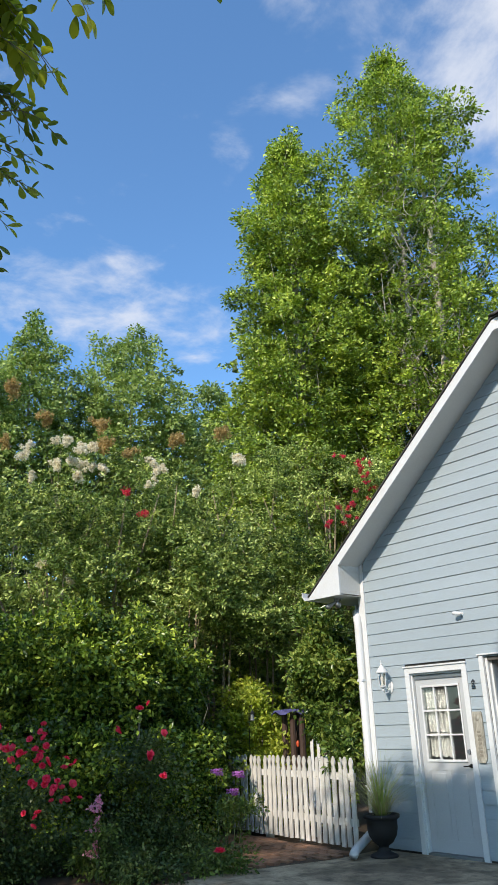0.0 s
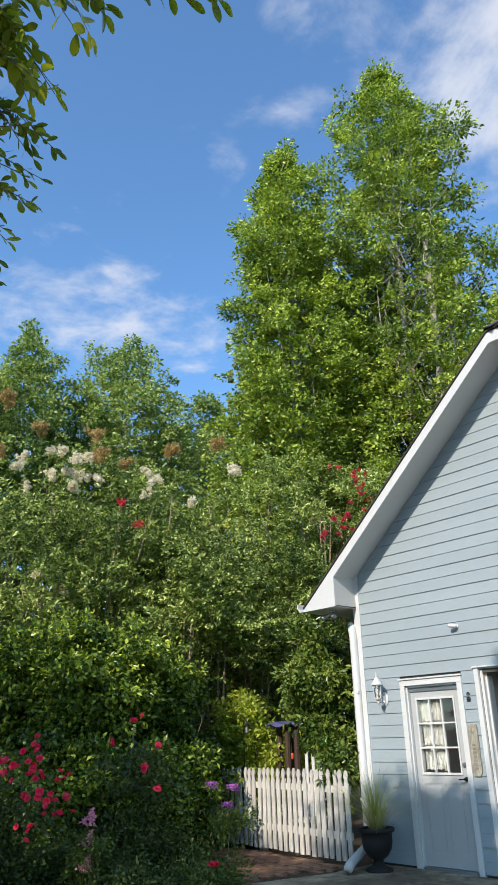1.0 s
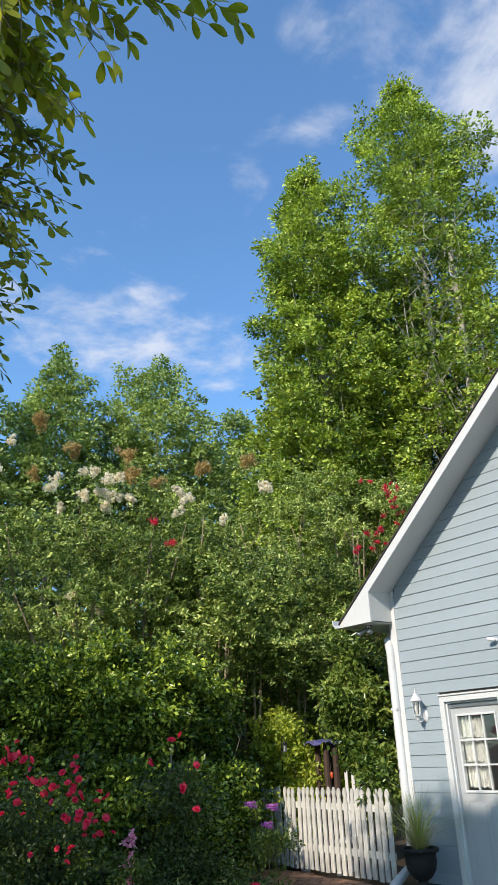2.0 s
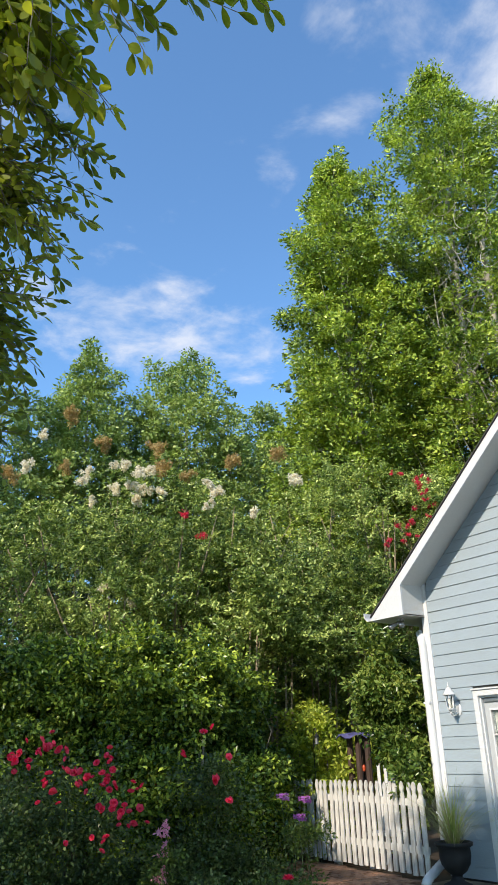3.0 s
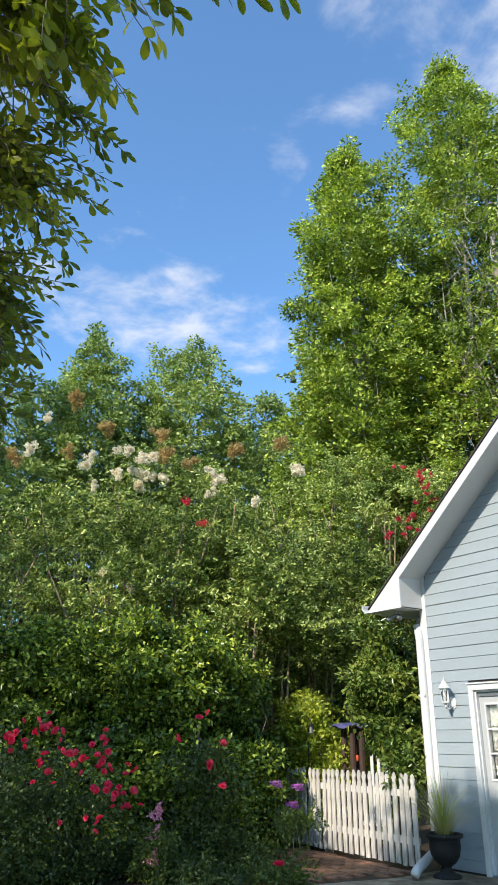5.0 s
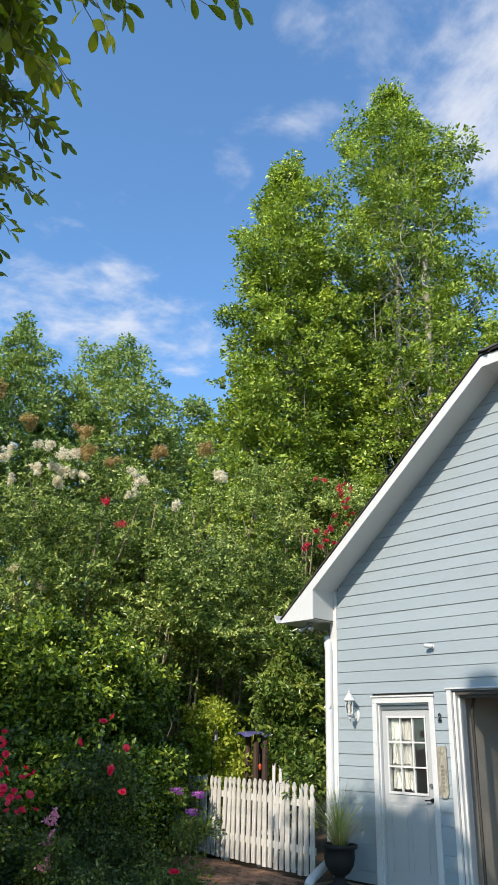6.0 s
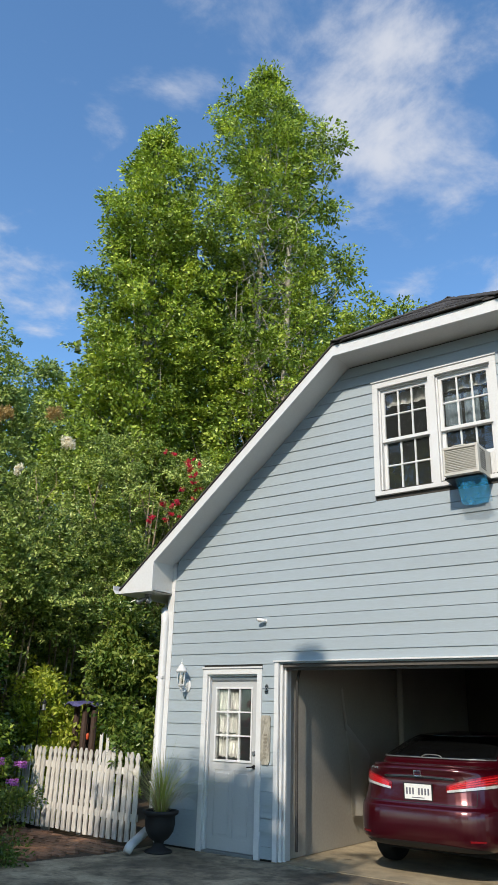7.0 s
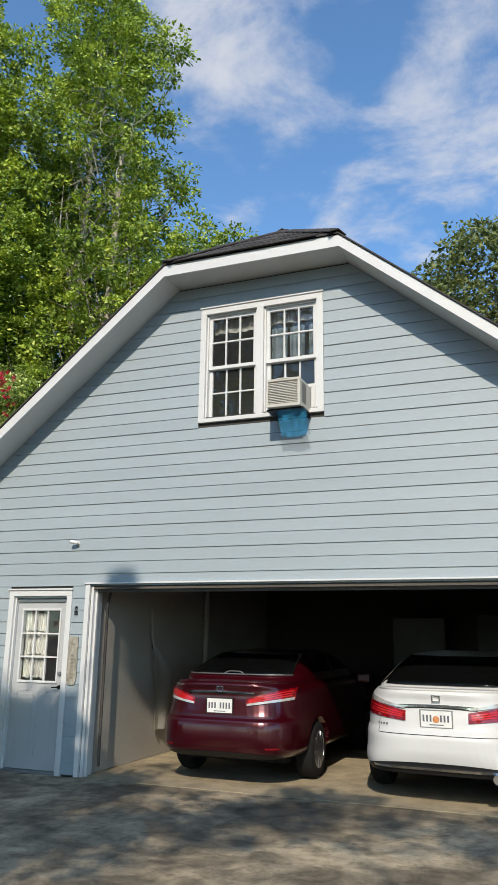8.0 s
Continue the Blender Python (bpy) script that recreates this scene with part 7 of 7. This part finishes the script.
# ---- beyond the fence ----
def yard_things():
    M_POST = material("dark_red_brown_wood", (0.06, 0.035, 0.026), 0.8, grain=0.35, scale=8, fine=60, bump=0.4, stretch=(1, 1, 0.3))
    M_CANVAS = material("violet_blue_canvas", (0.07, 0.07, 0.20), 0.8, grain=0.2, scale=10, fine=90, bump=0.2)
    M_ORANGE = material("orange_red_plastic", (0.6, 0.09, 0.03), 0.5, grain=0.2, scale=10, fine=80, bump=0.05)
    p = place_at(47.0, 0, 12.2)
    ob = thing("garden_shelter", "small dark timber stand with a violet-blue cloth top", "garden stand", (p.x, p.y, -0.03))
    for dx, dy in ((-0.2, 0.0), (-0.05, 0.1), (0.06, -0.08), (0.17, 0.0)):
        bm = B()
        tube(bm, ((dx * 0.9, dy, 0), (dx, dy, 0.8), (dx * 1.05, dy, 1.69)), (0.055, 0.05, 0.045), 8)
        part("post", bm, M_POST, ob)
    bm = B()
    pts = 22
    top = [bm.verts.new((-0.06 + 0.27 * math.cos(2 * math.pi * k / pts), 0.24 * math.sin(2 * math.pi * k / pts), 1.705 + 0.025 * math.sin(k * 2.3))) for k in range(pts)]
    low = [bm.verts.new((-0.06 + 0.33 * math.cos(2 * math.pi * k / pts), 0.27 * math.sin(2 * math.pi * k / pts), 1.675 + 0.03 * math.sin(k * 1.7))) for k in range(pts)]
    peak = bm.verts.new((0, 0, 1.745))
    for k in range(pts):
        bm.faces.new((top[k], top[(k + 1) % pts], peak))
        bm.faces.new((low[k], low[(k + 1) % pts], top[(k + 1) % pts], top[k]))
    part("cloth_top", bm, M_CANVAS, ob, "violet-blue cloth top")
    bm = B()
    lathe(bm, ((0.01, 0), (0.02, 0.015), (0.024, 0.06), (0.018, 0.08), (0.008, 0.09)), 14, (0.12, -0.05, 1.2))
    part("hanging_pot", bm, M_ORANGE, ob, "orange-red hanging pot")
    p = place_at(50.2, 0, 12.4)
    ob = thing("bird_feeder", "lantern-shaped bird feeder on a thin dark pole", "bird feeder", (p.x, p.y, -0.03))
    bm = B()
    tube(bm, ((0, 0, 0), (0, 0, 1.74), (0.02, 0, 1.8), (0.06, 0, 1.82), (0.08, 0, 1.78)), 0.007, 6)
    part("pole", bm, M_DARK, ob)
    bm = B()
    lathe(bm, ((0.035, -0.14), (0.038, -0.13), (0.03, -0.12), (0.03, -0.04)), 10, (0.08, 0, 1.73))
    part("feeder", bm, M_GREYMETAL, ob)
    bm = B()
    lathe(bm, ((0.05, -0.04), (0.028, -0.015), (0.008, 0.015), (0.003, 0.05)), 10, (0.08, 0, 1.73))
    part("feeder_roof", bm, M_DARK, ob)
    # white chair back seen over the fence
    p = place_at(45.3, 0, 11.8)
    ob = thing("garden_chair", "white slatted garden chair behind the fence", "chair", (p.x, p.y, -0.03), turn=20)
    bm = B()
    box(bm, -0.26, 0.26, -0.25, 0.25, 0.4, 0.44, 0.008)
    part("seat", bm, M_WHITE, ob)
    for k in range(5):
        bm = B()
        box(bm, -0.25 + k * 0.107, -0.2 + k * 0.107, 0.22, 0.245, 0.44, 1.3 + 0.03 * (2 - abs(k - 2)), 0.006)
        part("back_slat", bm, M_WHITE, ob)
    for x in (-0.23, 0.23):
        for y in (-0.22, 0.22):
            bm = B()
            box(bm, x - 0.025, x + 0.025, y - 0.025, y + 0.025, 0.0, 0.4, 0.004)
            part("leg", bm, M_WHITE, ob)


yard_things()

# brown paving in front of the fence
pv = thing("brick_paving", "red-brown brick paving strewn with litter", "paving", kind="structure")
bm = B()
box(bm, -0.1, 0.1, -0.05, 0.05, -0.05, 0.008, 0.006)
paver = to_mesh("paver", bm, M_PAVER)
rng = random.Random(8)
for i in range(14):
    for j in range(18):
        x, y = -3.3 + i * 0.207 + (0.1 if j % 2 else 0), -1.95 + j * 0.106
        edge = -0.62 if y > -0.95 else -0.88
        if x > edge - 0.12 or x < -3.2 + 0.55 * (y + 1.95) * 0 or y > -0.42 - 0.107 * (x + 0.76):
            continue
        piece("paver", paver, pv, pose(x, y, -0.012 + rng.uniform(-0.006, 0.006), rng.uniform(-1, 1), rng.uniform(-1, 1), rng.uniform(-2, 2)))

# ---- lap siding boards ----
COURSE = 0.2884


def siding():
    """Wide hardboard laps, each with a shallow groove along its middle."""
    z0 = 0.0038 - COURSE
    rng = random.Random(4)
    outer = ((0.004, 0.937, 0.0, 2.138), (1.125, 6.325, 0.0, 2.218), (WX0 + 0.012, WX1 + 0.012, WZ0 - 0.015, WZ1 - 0.015))

    def ends(z):
        reach = (7.002 - 0.14 - z) / SLOPE - 0.004
        return max(XL + 0.0855, XC - reach), min(XR - 0.0855, XC + reach)

    def strip(za, zb, prof, cap_low):
        """One half of a lap between two heights; split round the openings."""
        (la, ra), (lb, rb) = ends(za), ends(zb)
        cuts = sorted((o[0], o[1]) for o in outer if o[2] <= (za + zb) / 2 < o[3])
        xs, cur = [], None
        for c0, c1 in cuts:
            xs.append((cur, c0 - 0.002))
            cur = c1 + 0.002
        xs.append((cur, None))
        for s0, s1 in xs:
            a0, a1 = (la, lb) if s0 is None else (s0, s0)
            b0, b1 = (ra, rb) if s1 is None else (s1, s1)
            if b0 - a0 < 0.03:
                continue
            stops = [(b0, b1)]
            if b0 - a0 > 6.2 and rng.random() < 0.05:
                j = a0 + (b0 - a0) * rng.uniform(0.25, 0.75)
                stops = [(j - 0.001, j - 0.001), (b0, b1)]
            start = (a0, a1)
            for stop in stops:
                bm = B()
                rows = []
                for y, u in prof:
                    z = za + (zb - za) * u
                    rows.append((bm.verts.new((start[0] + (start[1] - start[0]) * u, y, z)), bm.verts.new((stop[0] + (stop[1] - stop[0]) * u, y, z))))
                for p, q in zip(rows, rows[1:] + rows[:1]):
                    bm.faces.new((p[0], p[1], q[1], q[0]))
                bm.faces.new([r[0] for r in rows][::-1])
                bm.faces.new([r[1] for r in rows])
                part("siding_board", bm, M_SIDING, wall)
                start = (stop[0] + 0.002, stop[0] + 0.002)

    for k in range(23):
        za = z0 + k * COURSE
        zm, zb = za + COURSE / 2, za + COURSE
        low, mid, top = max(0.02, za), min(zm, 5.93), min(zb, 5.93)
        if mid - low > 0.03:
            strip(low, mid, ((0.003, 0.0), (-0.0225, 0.0), (-0.0165, 0.958), (-0.0060, 0.962), (-0.0060, 1.0), (0.003, 1.0)), True)
        if top - max(low, zm) > 0.03:
            strip(max(low, zm), top, ((0.003, 0.0), (-0.0060, 0.0), (-0.0195, 0.012), (-0.0100, 1.0), (0.003, 1.0)), False)


siding()


# ---- shingles of the clipped roof front ----
def hip_shingles():
    """Rows of tabs on the small front slope, each lapping the one below."""
    zk, zr = roof_z(XC + CLIP), roof_z(XC)
    run, rise = 1.3, zr - zk
    long_ = math.hypot(run, rise)
    ang = math.degrees(math.atan2(rise, run))
    bm = B()
    box(bm, -0.15, 0.15, 0.0, 0.2, 0.0, 0.012, 0.0)
    me = to_mesh("shingle", bm, M_SHINGLE)
    rng = random.Random(6)
    rows = 11
    for k in range(rows):
        s = -0.03 + k * (long_ - 0.12) / rows
        half = CLIP * (1 - s / long_) - 0.08
        n = max(1, int(2 * half / 0.305))
        for i in range(n):
            x = XC + (i - (n - 1) / 2) * 0.305 + (0.06 if k % 2 else -0.06) * (n > 2)
            u = s / long_
            piece("shingle", me, roof_ob, pose(x + rng.uniform(-0.006, 0.006), -OVER - 0.02 + run * u, zk + rise * u + 0.019 + rng.uniform(0.0, 0.005), ang - 1.5 + rng.uniform(-1.2, 1.2), rng.uniform(-0.8, 0.8), rng.uniform(-1, 1)))
    # ridge caps along the two hips and the ridge
    bm = B()
    prism(bm, ((-0.11, -0.03), (0, 0.018), (0.11, -0.03), (0.11, -0.018), (0, 0.032), (-0.11, -0.018)), 0.0, 0.24)
    cap = to_mesh("ridge_cap", bm, M_SHINGLE)
    for sx in (-1, 1):
        a, b = Vector((XC + sx * CLIP, -OVER - 0.02, zk + 0.026)), Vector((XC, -OVER + run, zr + 0.026))
        for k in range(9):
            p = a.lerp(b, k / 9)
            piece("ridge_cap", cap, roof_ob, Matrix.Translation(p) @ (b - a).to_track_quat("Y", "Z").to_matrix().to_4x4() @ pose(0, 0, rng.uniform(0, 0.006), 1.5, rng.uniform(-1, 1), 0))
    for k in range(30):
        piece("ridge_cap", cap, roof_ob, pose(XC, -OVER + run - 0.05 + k * 0.2, zr + 0.03 + rng.uniform(0, 0.006), 1.5, 0, 0))


hip_shingles()
